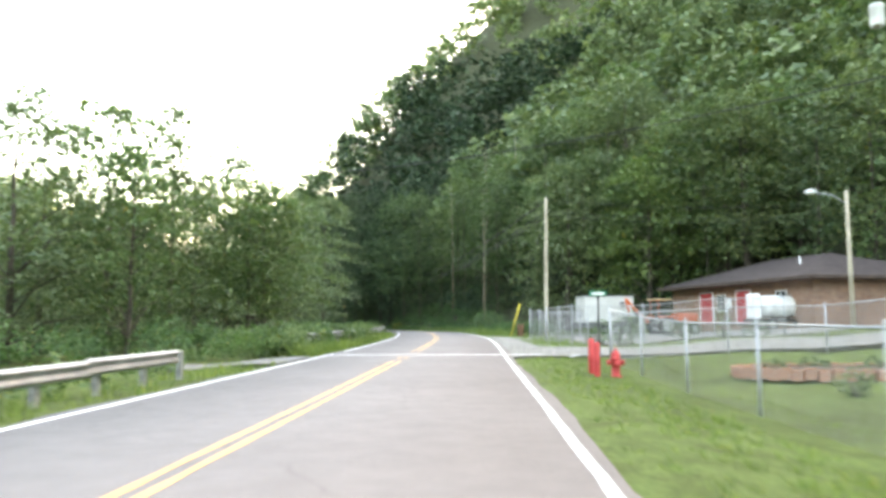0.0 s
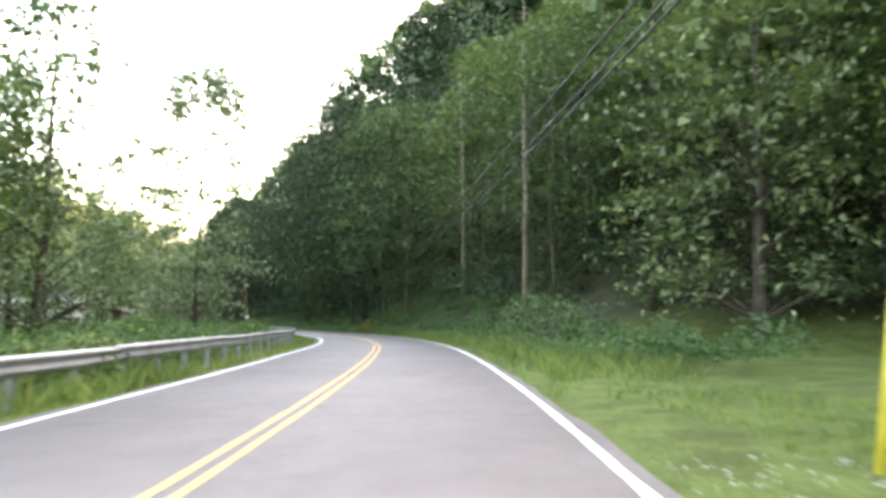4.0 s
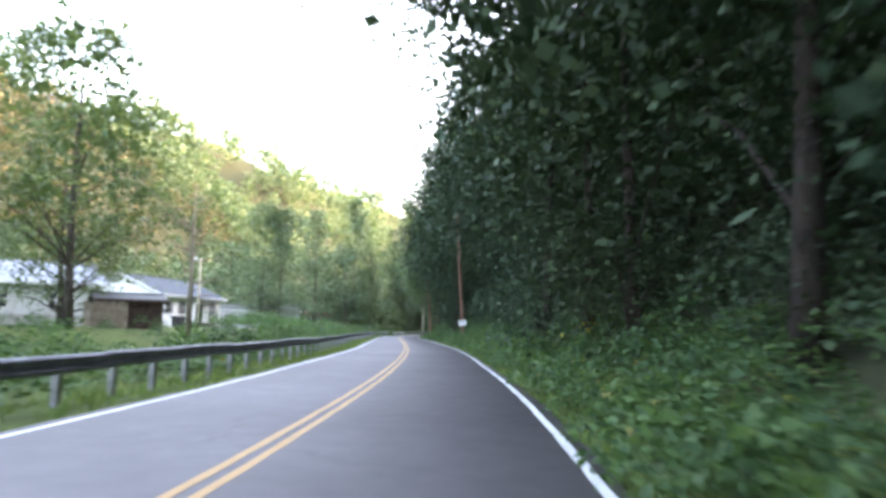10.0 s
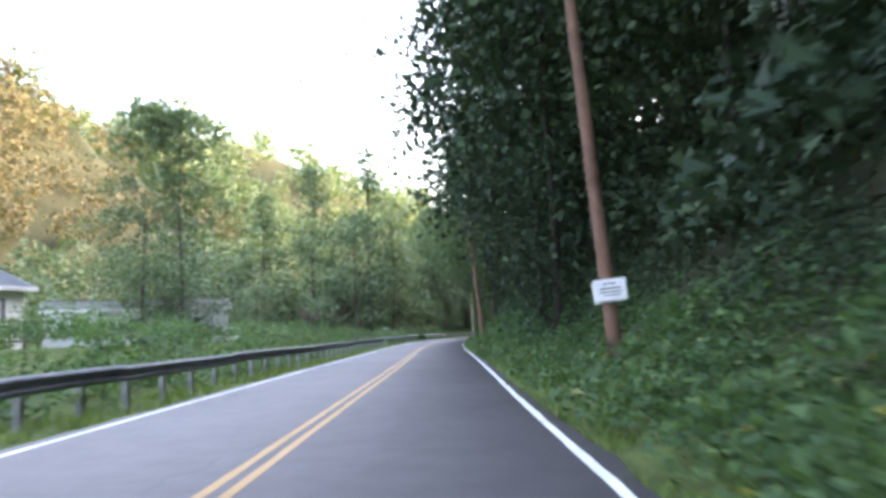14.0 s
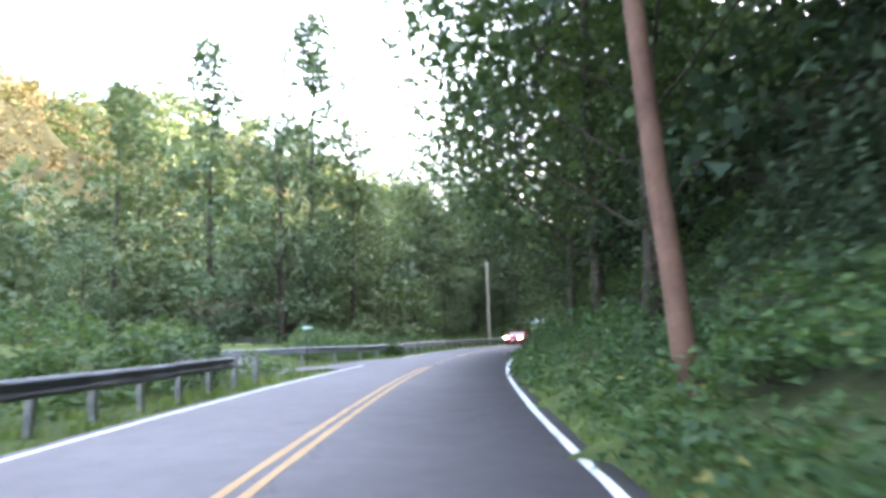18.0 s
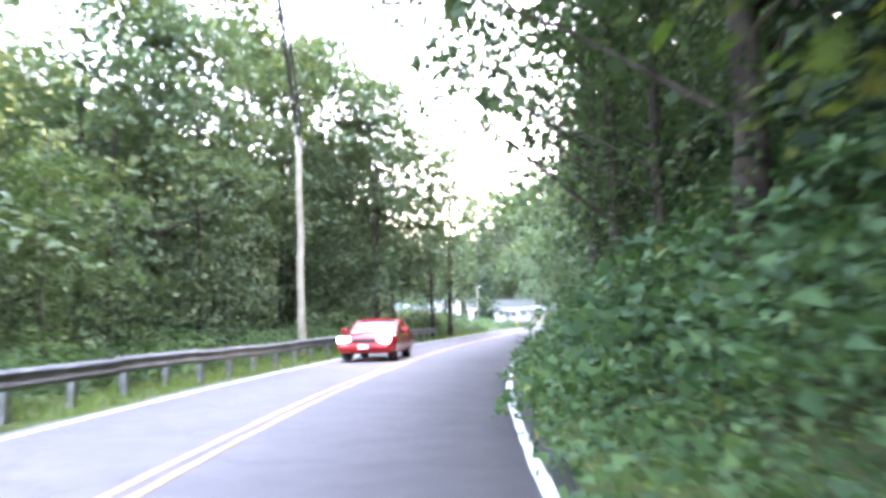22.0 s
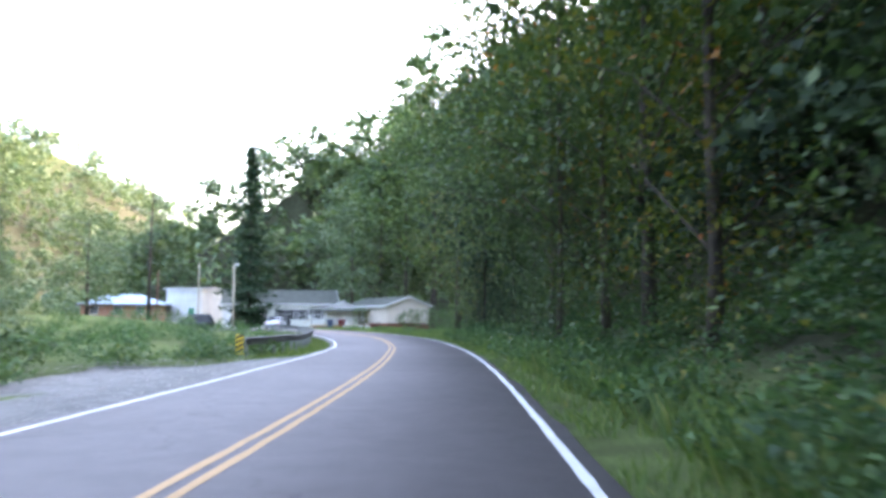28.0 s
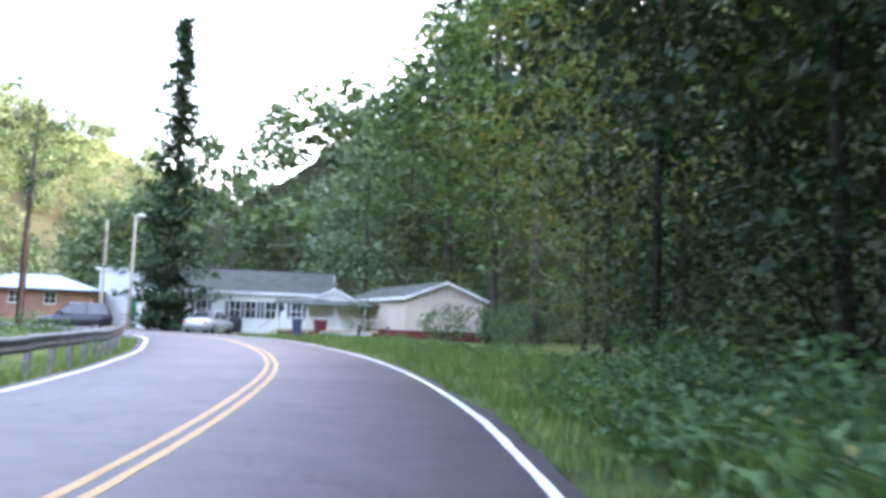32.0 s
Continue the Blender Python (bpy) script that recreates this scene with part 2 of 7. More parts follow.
def part(name, bm, mat, parent=None, label="", smooth=False):
    """Link a bmesh (or a ready mesh) as one object, under its thing."""
    if isinstance(bm, bmesh.types.BMesh):
        me = bpy.data.meshes.new(name)
        bm.to_mesh(me)
        bm.free()
        me.materials.append(mat)
        if smooth:
            me.polygons.foreach_set("use_smooth", np.ones(len(me.polygons), bool))
    else:
        me = bm
    ob = new(name, me)
    if parent:
        ob.parent = parent
    if label:
        tagged(ob, label)
    return ob


def box(bm, x0, x1, y0, y1, z0, z1, m=None, bevel=0.0):
    """Add a box to a bmesh."""
    r = bmesh.ops.create_cube(bm, size=1)["verts"]
    for v in r:
        v.co = Vector(((x0 + x1) / 2 + v.co.x * (x1 - x0), (y0 + y1) / 2 + v.co.y * (y1 - y0), (z0 + z1) / 2 + v.co.z * (z1 - z0)))
    if bevel:
        es = list({e for v in r for e in v.link_edges})
        out = bmesh.ops.bevel(bm, geom=es, offset=bevel, segments=1, affect="EDGES")
        r = list({v for f in out["faces"] for v in f.verts} | {v for v in r if v.is_valid})
    if m is not None:
        bmesh.ops.transform(bm, matrix=m, verts=r)
    return r


def boxed(x0, x1, y0, y1, z0, z1, bevel=0.0):
    bm = bmesh.new()
    box(bm, x0, x1, y0, y1, z0, z1, bevel=bevel)
    return bm


def tube(points, radii, sides=8, cap=True):
    """Arrays of a tapering tube along points."""
    pts = np.asarray(points, float)
    n = len(pts)
    radii = np.broadcast_to(np.asarray(radii, float), (n,))
    t = np.gradient(pts, axis=0)
    t /= np.linalg.norm(t, axis=1)[:, None] + 1e-9
    ref = np.where(np.abs(t[:, 2:3]) > 0.9, np.array([[1.0, 0, 0]]), np.array([[0, 0, 1.0]]))
    a = np.cross(t, ref)
    a /= np.linalg.norm(a, axis=1)[:, None] + 1e-9
    b = np.cross(t, a)
    ang = np.arange(sides) * 2 * np.pi / sides
    v = pts[:, None] + radii[:, None, None] * (np.cos(ang)[None, :, None] * a[:, None] + np.sin(ang)[None, :, None] * b[:, None])
    i, j = np.meshgrid(np.arange(n - 1), np.arange(sides), indexing="ij")
    f = np.stack([i * sides + j, i * sides + (j + 1) % sides, (i + 1) * sides + (j + 1) % sides, (i + 1) * sides + j], -1).reshape(-1, 4)
    v = v.reshape(-1, 3)
    if cap:
        v = np.vstack([v, pts[:1], pts[-1:]])
        j = np.arange(sides)
        top = np.stack([(n - 1) * sides + j, (n - 1) * sides + (j + 1) % sides, np.full(sides, len(v) - 1), np.full(sides, len(v) - 1)], -1)
        low = np.stack([(j + 1) % sides, j, np.full(sides, len(v) - 2), np.full(sides, len(v) - 2)], -1)
        return v, f, np.vstack([top, low])[:, :3]
    return v, f, np.zeros((0, 3), int)


def tubes_mesh(name, parts_, mat, smooth=True):
    """One mesh out of several tubes, in triangles."""
    vs, fs, o = [], [], 0
    for v, q, tri in parts_:
        vs.append(v)
        fs += [q[:, [0, 1, 2]] + o, q[:, [0, 2, 3]] + o]
        if len(tri):
            fs.append(tri + o)
        o += len(v)
    return mesh_np(name, np.vstack(vs), np.vstack(fs), mat, smooth)


# The line of the road's yellow stripes: chainage, x, y
ROAD = [(-400, -9, -400), (-120, -4, -120), (-60, -3.1, -60), (-25, -2.65, -25), (-0.4, -2.37, 0.05), (11.4, -1.83, 12.3), (23.4, -1.24, 24.58), (35.6, -0.69, 36.88),
        (47.5, -0.38, 49.21), (59.4, -0.62, 61.63), (71.2, -1.34, 74.16), (82.9, -2.72, 86.69), (94.6, -5.09, 99.13), (106.5, -8.5, 111.39), (118.4, -12.85, 123.41), (130.5, -17.82, 135.21),
        (142.5, -23.16, 146.76), (154.4, -28.72, 158.02), (166.3, -34.41, 169.03), (178.1, -40.26, 179.84), (190.1, -46.09, 190.59), (202, -51.98, 201.23), (214.2, -57.87, 211.79), (226.1, -63.51, 222.4),
        (238.2, -68.8, 233.13), (250.2, -73.45, 244.02), (262.4, -77.45, 254.95), (274.5, -80.71, 265.88), (287, -83.16, 276.89), (299.4, -84.92, 287.95), (311.6, -86.23, 298.92), (323.6, -87.15, 309.65),
        (335.5, -87.86, 320.12), (347.3, -88.39, 330.28), (359, -89.11, 340.12), (370.8, -90.13, 349.71), (382.2, -91.4, 359.1), (394.2, -93.34, 368.32), (406.2, -96.19, 377.3), (418.2, -100.34, 385.8),
        (430.2, -105.76, 393.61), (457.9, -126, 412.5), (474.8, -142, 418), (494.5, -160, 426), (520.3, -181, 441), (556.1, -197, 473), (627.1, -209, 543), (747.7, -221, 663),
        (1089, -251, 1003), (1595.4, -331, 1503), (2105.3, -431, 2003)]


def curve_through(pts, step=1.0):
    """Points a step apart on a smooth curve through the given ones."""
    p = np.asarray(pts, float)
    out = []
    for k in range(len(p) - 1):
        a, b, c, d = p[max(k - 1, 0)], p[k], p[k + 1], p[min(k + 2, len(p) - 1)]
        L = np.linalg.norm(c - b)
        m1 = (c - a) / (np.linalg.norm(b - a) + L + 1e-9) * L if k else c - b
        m2 = (d - b) / (L + np.linalg.norm(d - c) + 1e-9) * L if k < len(p) - 2 else c - b
        u = np.linspace(0, 1, max(int(L / step), 1), endpoint=False)[:, None]
        out.append((2 * u**3 - 3 * u**2 + 1) * b + (u**3 - 2 * u**2 + u) * m1 + (3 * u**2 - 2 * u**3) * c + (u**3 - u**2) * m2)
    return np.vstack(out + [p[-1:]])


ROW = curve_through(ROAD)
CUM, LINE = ROW[:, 0], ROW[:, 1:]      # metres of chainage from where the drive starts
TAN = np.gradient(LINE, axis=0)
TAN /= np.linalg.norm(TAN, axis=1)[:, None]
RIGHT = np.stack([TAN[:, 1], -TAN[:, 0]], 1)
Z_S, Z_V = [-0, 23, 48, 71, 95, 118, 143, 166, 190, 214, 238, 262, 287, 312, 335, 359, 382, 406, 430], [0.00, 0.11, 0.22, 0.29, 0.19, 0.14, 0.11, 0.05, 0.04, -0.06, -0.10, -0.07, -0.09, -0.02, 0.05, -0.03, -0.12, 0.05, 0.25]


def road_z(s):
    return np.interp(s, Z_S, Z_V)


def on_road(s, d, up=0.0):
    """The place s metres along the road and d metres to the right of its middle."""
    s = np.asarray(s, float)
    x = np.interp(s, CUM, LINE[:, 0]) + d * np.interp(s, CUM, RIGHT[:, 0])
    y = np.interp(s, CUM, LINE[:, 1]) + d * np.interp(s, CUM, RIGHT[:, 1])
    return np.stack([x, y, road_z(s) + up + 0 * x], -1)


def heading(s):
    """Degrees by which the road's way is turned to the left from +y."""
    return math.degrees(math.atan2(-float(np.interp(s, CUM, TAN[:, 0])), float(np.interp(s, CUM, TAN[:, 1]))))


def road_coords(x, y):
    """Metres along the road and to its right, for arrays of places."""
    x, y = np.atleast_1d(np.asarray(x, float)), np.atleast_1d(np.asarray(y, float))
    s, d = np.empty(len(x)), np.empty(len(x))
    coarse = np.arange(0, len(LINE), 6)
    for a in range(0, len(x), 4000):
        q = np.stack([x[a:a + 4000], y[a:a + 4000]], 1)
        k = coarse[np.argmin(((q[:, None] - LINE[coarse][None]) ** 2).sum(-1), 1)]
        near = np.clip(k[:, None] + np.arange(-6, 7), 0, len(LINE) - 1)
        k = near[np.arange(len(q)), np.argmin(((q[:, None] - LINE[near]) ** 2).sum(-1), 1)]
        off = q - LINE[k]
        s[a:a + 4000] = CUM[k] + (off * TAN[k]).sum(1)
        dist = np.sqrt((off**2).sum(1))
        d[a:a + 4000] = np.where((off * RIGHT[k]).sum(1) >= 0, 1, -1) * dist
    return s, d


FOOT_S, FOOT_D = [-400, 40, 62, 85, 110, 195, 215, 315, 330, 372, 388, 402, 412, 430, 450, 475, 520, 560, 650, 900], [48, 46, 22, 7.5, 5.2, 4.8, 4.3, 4.6, 5.6, 6.0, 9, 15, 28, 40, 43, 40, 30, 24, 16, 20]
VAL_S, VAL_Z = [-60, 60, 110, 140, 250, 300, 400, 440], [-0.5, -0.7, 0.3, 1.0, 1.0, 0.0, -0.2, 1.4]
YARD_S, YARD_Z = [-60, 12, 21, 24.5, 60], [-0.9, -0.9, -0.08, 0.0, 0.0]


def shoulder_drop(s, d):
    """How far the soil lies below the road's edge, more under the bank on the right."""
    return np.where(d < 0, 0.08, np.interp(s, [56, 66], [0.08, 0.12])) * np.clip((4.1 - np.abs(d)) / 0.8, 0, 1)


def ground_z(x, y):
    """The height of the ground: flat beside the road, a steep wooded hill to its right, a valley floor and a far hill to its left."""
    shape = np.shape(x)
    x, y = np.ravel(x).astype(float), np.ravel(y).astype(float)
    s, d = road_coords(x, y)
    z = road_z(s) - 0.05
    foot = np.interp(s, FOOT_S, FOOT_D)
    up = np.maximum(d - foot, 0)
    bank = 0.85 * np.minimum(up, 6) * np.clip((s - 60) / 40, 0.35, 1)
    hill = bank + np.interp(s, [60, 110, 170, 300, 350, 420], [0.62, 0.8, 1.2, 1.2, 0.9, 0.62]) * np.maximum(up - 6, 0)
    hill = np.where(hill > 90, 90 + 80 * (1 - np.exp(-(hill - 90) / 80)), hill)
    hill = hill * (1 + 0.10 * np.sin(s / 37.0) + 0.06 * np.sin(s / 17.0 + 1))
    z = z - shoulder_drop(s, d)
    low = np.clip((-d - 5.5) / 10, 0, 1)
    low = low * low * (3 - 2 * low)
    valley = np.interp(s, VAL_S, VAL_Z) * low - 0.35 * np.exp(-((-d - 7.5) / 2.5) ** 2) * (d < 0)
    yard = np.interp(d, [3.9, 6.5, 9, 11, 14, 24, 60], [0, 0.32, 0.75, 0.6, 0.2, 0.0, 0.0]) * np.interp(s, YARD_S, YARD_Z) + np.interp(d, [10, 24, 44], [0, 0.9, 1.2]) * np.interp(s, [40, 62], [1, 0])
    lawn = np.interp(d, [4.2, 5.8, 7.0, 14, 22], [0, -0.18, -0.5, -0.5, 0]) * np.interp(s, [18, 25], [1, 0])
    valley = valley + np.where(s < 25, np.minimum(yard, 0) * (1 - np.interp(s, [18, 25], [1, 0])), yard) + lawn
    over = np.maximum(-d - 72, 0)
    far = 0.84 * over
    far = np.where(far > 95, 95 + 90 * (1 - np.exp(-(far - 95) / 90)), far)
    far = far * (1 + 0.13 * np.sin(s / 60.0 + 0.6) + 0.05 * np.sin(s / 23.0))
    rough = 0.10 * np.sin(x * 0.7 + 1.3 * np.sin(y * 0.31)) * np.clip((np.abs(d) - 6) / 6, 0, 1)
    return (z + hill + valley + far + rough).reshape(shape)


def gz(x, y):
    return float(ground_z(np.array([x]), np.array([y]))[0])


def spread(lo, hi, step, far, grow=1.22):
    """Grid lines: evenly spaced between lo and hi, wider and wider out to far."""
    mid = list(np.arange(lo, hi + step, step))
    up, down, g = [mid[-1]], [mid[0]], step
    while up[-1] < far:
        g *= grow
        up.append(up[-1] + g)
        down.append(down[-1] - g)
    return np.array(down[:0:-1] + mid + up[1:])


gx, gy = spread(-165, 70, 2.2, 3200), spread(-40, 470, 2.4, 3200)
GX, GY = np.meshgrid(gx, gy, indexing="ij")
GZ = ground_z(GX, GY)
nx, ny = GX.shape
ii, jj = np.meshgrid(np.arange(nx - 1), np.arange(ny - 1), indexing="ij")
quads = np.stack([ii * ny + jj, (ii + 1) * ny + jj, (ii + 1) * ny + jj + 1, ii * ny + jj + 1], -1).reshape(-1, 4)
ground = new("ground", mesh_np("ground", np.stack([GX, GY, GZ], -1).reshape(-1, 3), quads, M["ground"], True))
tagged(ground, "grassy valley floor and steep wooded hillsides", "ground", kind="structure")


def ribbon(name, s0, s1, d0, d1, up, mat, step=1.0, thick=0.0, wobble=0.0, seed=1):
    """A strip along the road between two offsets, with its edges a little uneven."""
    s = np.arange(s0, s1 + step, step)
    r = np.random.RandomState(seed)
    w0, w1 = wobble * r.randn(len(s)), wobble * r.randn(len(s))
    d0, d1 = (d(s) if callable(d) else d for d in (d0, d1))
    a, b = on_road(s, d0, up), on_road(s, d1, up)
    rt = np.stack([np.interp(s, CUM, RIGHT[:, 0]), np.interp(s, CUM, RIGHT[:, 1]), 0 * s], -1)
    a, b = a + rt * w0[:, None], b + rt * w1[:, None]
    rows = [a, b]
    if thick:
        rows = [a - [0, 0, thick], a, b, b - [0, 0, thick]]
    n, m = len(s), len(rows)
    v = np.stack(rows, 1).reshape(-1, 3)
    i, j = np.meshgrid(np.arange(n - 1), np.arange(m - 1), indexing="ij")
    f = np.stack([i * m + j, i * m + j + 1, (i + 1) * m + j + 1, (i + 1) * m + j], -1).reshape(-1, 4)
    return mesh_np(name, v, f, mat)


SA, SB = -60, 520
W_S = [-0, 11, 23, 36, 48, 59, 71, 83, 95, 107, 118, 130, 143, 154, 166, 178, 190, 202, 214, 226, 238, 250, 262, 275, 287, 299, 312, 324, 335, 347, 359, 371, 382, 394, 406, 418, 430]


def edge_r(s):
    """The white line on the right, from the yellow ones."""
    return np.interp(s, W_S, [3.37, 3.33, 3.28, 3.30, 3.33, 3.25, 3.09, 3.07, 3.09, 3.05, 3.05, 3.05, 2.95, 3.05, 3.09, 2.95, 2.87, 2.90, 2.92, 2.89, 2.93, 2.95, 2.97, 3.05, 3.13, 3.12, 3.17, 3.13, 3.08, 3.03, 3.06, 3.18, 3.17, 3.19, 2.94, 2.88, 2.96])


def edge_l(s):
    """The white line on the left."""
    return np.interp(s, W_S, [-2.90, -2.86, -2.78, -2.78, -2.86, -2.91, -2.86, -2.74, -2.65, -2.74, -2.82, -2.87, -3.04, -3.04, -3.05, -3.06, -3.01, -2.94, -2.86, -2.94, -2.87, -2.84, -2.70, -2.54, -2.51, -2.49, -2.46, -2.53, -2.66, -2.89, -2.99, -2.85, -2.86, -3.18, -3.59, -3.57, -3.30])


road = new("road", ribbon("road", SA, SB, lambda s: edge_l(s) - 0.24, lambda s: edge_r(s) + 0.22, 0.0, M["asphalt"], 1.0, 0.32, 0.035))
tagged(road, "grey worn asphalt country road with painted lines", "road", kind="structure")


def line(name, s0, s1, d, width, mat, label):
    at = d if callable(d) else (lambda s: d + 0 * s)
    ob = new(name, ribbon(name, s0, s1, lambda s: at(s) - width / 2, lambda s: at(s) + width / 2, 0.005, mat, 0.5, 0, 0.006, int(abs(s0)) + 3))
    return tagged(ob, label, "road marking", kind="structure")


for a, b in ((SA, 516),):
    line("edge_line", a, b, edge_r, 0.105, M["white_line"], "white painted edge line with worn borders")
for a, b in ((SA, 25.8), (28.2, 244.5), (253.5, 516)):
    line("edge_line", a, b, edge_l, 0.11, M["white_line"], "white painted edge line with worn borders")
for a, b in ((SA, 21.5), (22.7, 23.5), (27.5, 28.4), (29.2, 243.2), (246.0, 247.0), (248.5, 249.5), (251.0, 252.0), (254, 516)):
    for off in (-0.105, 0.105):
        line("centre_line", a, b, lambda s, off=off: off + 0 * s, 0.095, M["yellow_line"], "yellow painted centre line")
bar = new("stop_bar", ribbon("stop_bar", 25.1, 25.45, lambda s: edge_l(s) + 0.1, lambda s: edge_r(s) + 1.3, 0.006, M["white_line"], 0.35))
tagged(bar, "white painted line straight across the road", "road marking", kind="structure")


def apron(name, pts, up, mat, label, category="driveway"):
    """A flat driveway or pull-off: a grid inside four corners, laid on the ground."""
    q = np.array(pts, float)
    n = 14
    u, v = np.meshgrid(np.linspace(0, 1, n), np.linspace(0, 1, n), indexing="ij")
    xy = ((1 - u) * (1 - v))[..., None] * q[0] + (u * (1 - v))[..., None] * q[1] + (u * v)[..., None] * q[2] + ((1 - u) * v)[..., None] * q[3]
    r = np.random.RandomState(9)
    xy += r.randn(n, n, 2) * 0.06
    sd, dd = road_coords(xy[..., 0].ravel(), xy[..., 1].ravel())
    z = ground_z(xy[..., 0], xy[..., 1])
    near = (dd > edge_l(sd) - 0.3) & (dd < edge_r(sd) + 0.4)
    z = z + shoulder_drop(sd, dd).reshape(z.shape)
    z = np.where(near.reshape(z.shape), road_z(sd).reshape(z.shape) - 0.12, z) + up
    i, j = np.meshgrid(np.arange(n - 1), np.arange(n - 1), indexing="ij")
    f = np.stack([i * n + j, (i + 1) * n + j, (i + 1) * n + j + 1, i * n + j + 1], -1).reshape(-1, 4)
    v = np.dstack([xy, z]).reshape(-1, 3)
    rim = np.r_[np.arange(n) * n, (n - 1) * n + np.arange(1, n), np.arange(n - 2, -1, -1) * n + n - 1, np.arange(n - 2, 0, -1)]
    k = len(rim)
    q = np.arange(k)
    f = np.vstack([f, np.stack([rim, rim[(q + 1) % k], n * n + (q + 1) % k, n * n + q], -1)])
    v = np.vstack([v, v[rim] - [0, 0, 0.5]])
    return tagged(new(name, mesh_np(name, v, f, mat)), label, category, kind="structure")


apron("driveway", [(1.6, 25.6), (30, 27.5), (30, 33.0), (1.6, 34.0)], 0.05, M["gravel"], "pale gravel driveway with worn asphalt patches")
apron("gravel_lot", [(7.2, 37.5), (36, 37.5), (36, 60), (7.2, 60)], 0.04, M["gravel"], "grey gravel yard inside the fence")
apron("gravel_shoulder", [(2.1, 33.6), (4.3, 33.6), (5.0, 46.5), (2.3, 46.5)], 0.04, M["gravel"], "strip of pale gravel beside the road", "shoulder")
apron("driveway", [(2.2, 46), (8, 45.5), (8, 51.5), (2.2, 53)], 0.045, M["gravel"], "pale gravel entrance between road and gate")
apron("driveway", [(-4.6, 22), (-4.5, 26.5), (-13, 31), (-13, 27.5)], 0.05, M["gravel"], "gravel track leaving the road")
apron("side_road", [tuple(on_road(242.6, -2.7)[:2]), tuple(on_road(253.6, -2.7)[:2]), tuple(on_road(249.5, -11)[:2]), tuple(on_road(245, -11)[:2])], 0.055, M["asphalt"], "narrow asphalt side road leaving beside the guardrail", "road")
apron("pull_off", [tuple(on_road(344, -2.6)[:2]), tuple(on_road(369.5, -2.8)[:2]), tuple(on_road(367, -9.5)[:2]), tuple(on_road(347, -8.5)[:2])], 0.05, M["gravel"], "grey gravel pull-off beside the road", "pull-off")


# Plants
def leaf_quads(centres, size, rng, aspect=0.6, droop=0.3, flat=0.5, broad=False):
    """A pointed leaf of three or four corners at each place, turned at random, rather level than upright."""
    n = len(centres)
    out = rng.randn(n, 3)
    out[:, 2] = out[:, 2] * 0.5 - droop
    out /= np.linalg.norm(out, axis=1)[:, None]
    nrm = rng.randn(n, 3) * (1 - flat) + np.array([0, 0, flat * 1.6])
    side = np.cross(out, nrm)
    side /= np.linalg.norm(side, axis=1)[:, None] + 1e-9
    L = (size * rng.uniform(0.6, 1.35, n))[:, None]
    W = L * aspect * 0.5
    if broad:
        v = np.stack([centres - out * L * 0.5, centres + side * W + out * L * 0.05, centres + out * L * 0.5, centres - side * W + out * L * 0.05], 1)
        return v.reshape(-1, 3), np.arange(n * 4).reshape(n, 4)
    v = np.stack([centres - out * L * 0.35 + side * W, centres + out * L * 0.65, centres - out * L * 0.35 - side * W], 1)
    f = np.arange(n * 3).reshape(n, 3)
    return v.reshape(-1, 3), f


def crown_points(rng, n_clumps, per, height, base, radius, shape="round", clump=0.9, clear=False, spray=False):
    """Places of leaves: clumps set out through a crown, thicker at the outside, with gaps."""
    u = rng.uniform(0, 1, n_clumps)
    if shape == "cone":
        u = u ** 1.5
        prof = (1 - u) ** 0.8 * (0.9 + 0.2 * rng.rand(n_clumps))
    elif shape == "column":
        prof = np.sin(np.pi * (0.10 + 0.86 * u)) ** 0.45
    else:
        prof = np.sin(np.pi * (0.14 + 0.82 * u ** 0.85)) ** 0.6
    ang = rng.uniform(0, 2 * np.pi, n_clumps)
    lobes = 1 + 0.25 * np.sin(2 * ang + rng.rand() * 6) + 0.18 * np.sin(3 * ang + rng.rand() * 6)
    r = radius * prof * lobes * rng.uniform(0.35, 1.0, n_clumps) ** 0.45
    if clear:
        r = np.minimum(r, 2.0 + 1.4 * np.maximum(base + u * (height - base) - 3.3, 0))
    c = np.stack([np.cos(ang) * r, np.sin(ang) * r, base + u * (height - base)], 1)
    rad = clump * rng.uniform(0.6, 1.3, n_clumps)
    idx = np.repeat(np.arange(n_clumps), per)
    p = rng.randn(len(idx), 3)
    p /= np.linalg.norm(p, axis=1)[:, None]
    p *= rng.uniform(0.35, 1, len(idx))[:, None] ** 0.5
    p[:, 2] *= 0.55
    if spray:          # flat boughs that reach outwards and droop at their tips
        a, b, h = rng.randn(len(idx)) * 0.72, rng.randn(len(idx)) * 0.5, rng.randn(len(idx)) * 0.13
        ca, sa = np.cos(ang[idx]), np.sin(ang[idx])
        p = np.stack([ca * a - sa * b, sa * a + ca * b, h - 0.16 * a * np.abs(a) - 0.12 * np.abs(b) - 0.1 * a], 1)
    p = c[idx] + p * rad[idx][:, None]
    if clear:          # no leaf hangs into the lane
        p = p[np.hypot(p[:, 0], p[:, 1]) < 2.1 + 1.3 * np.maximum(p[:, 2] - 4.0, 0)]
    return c, p


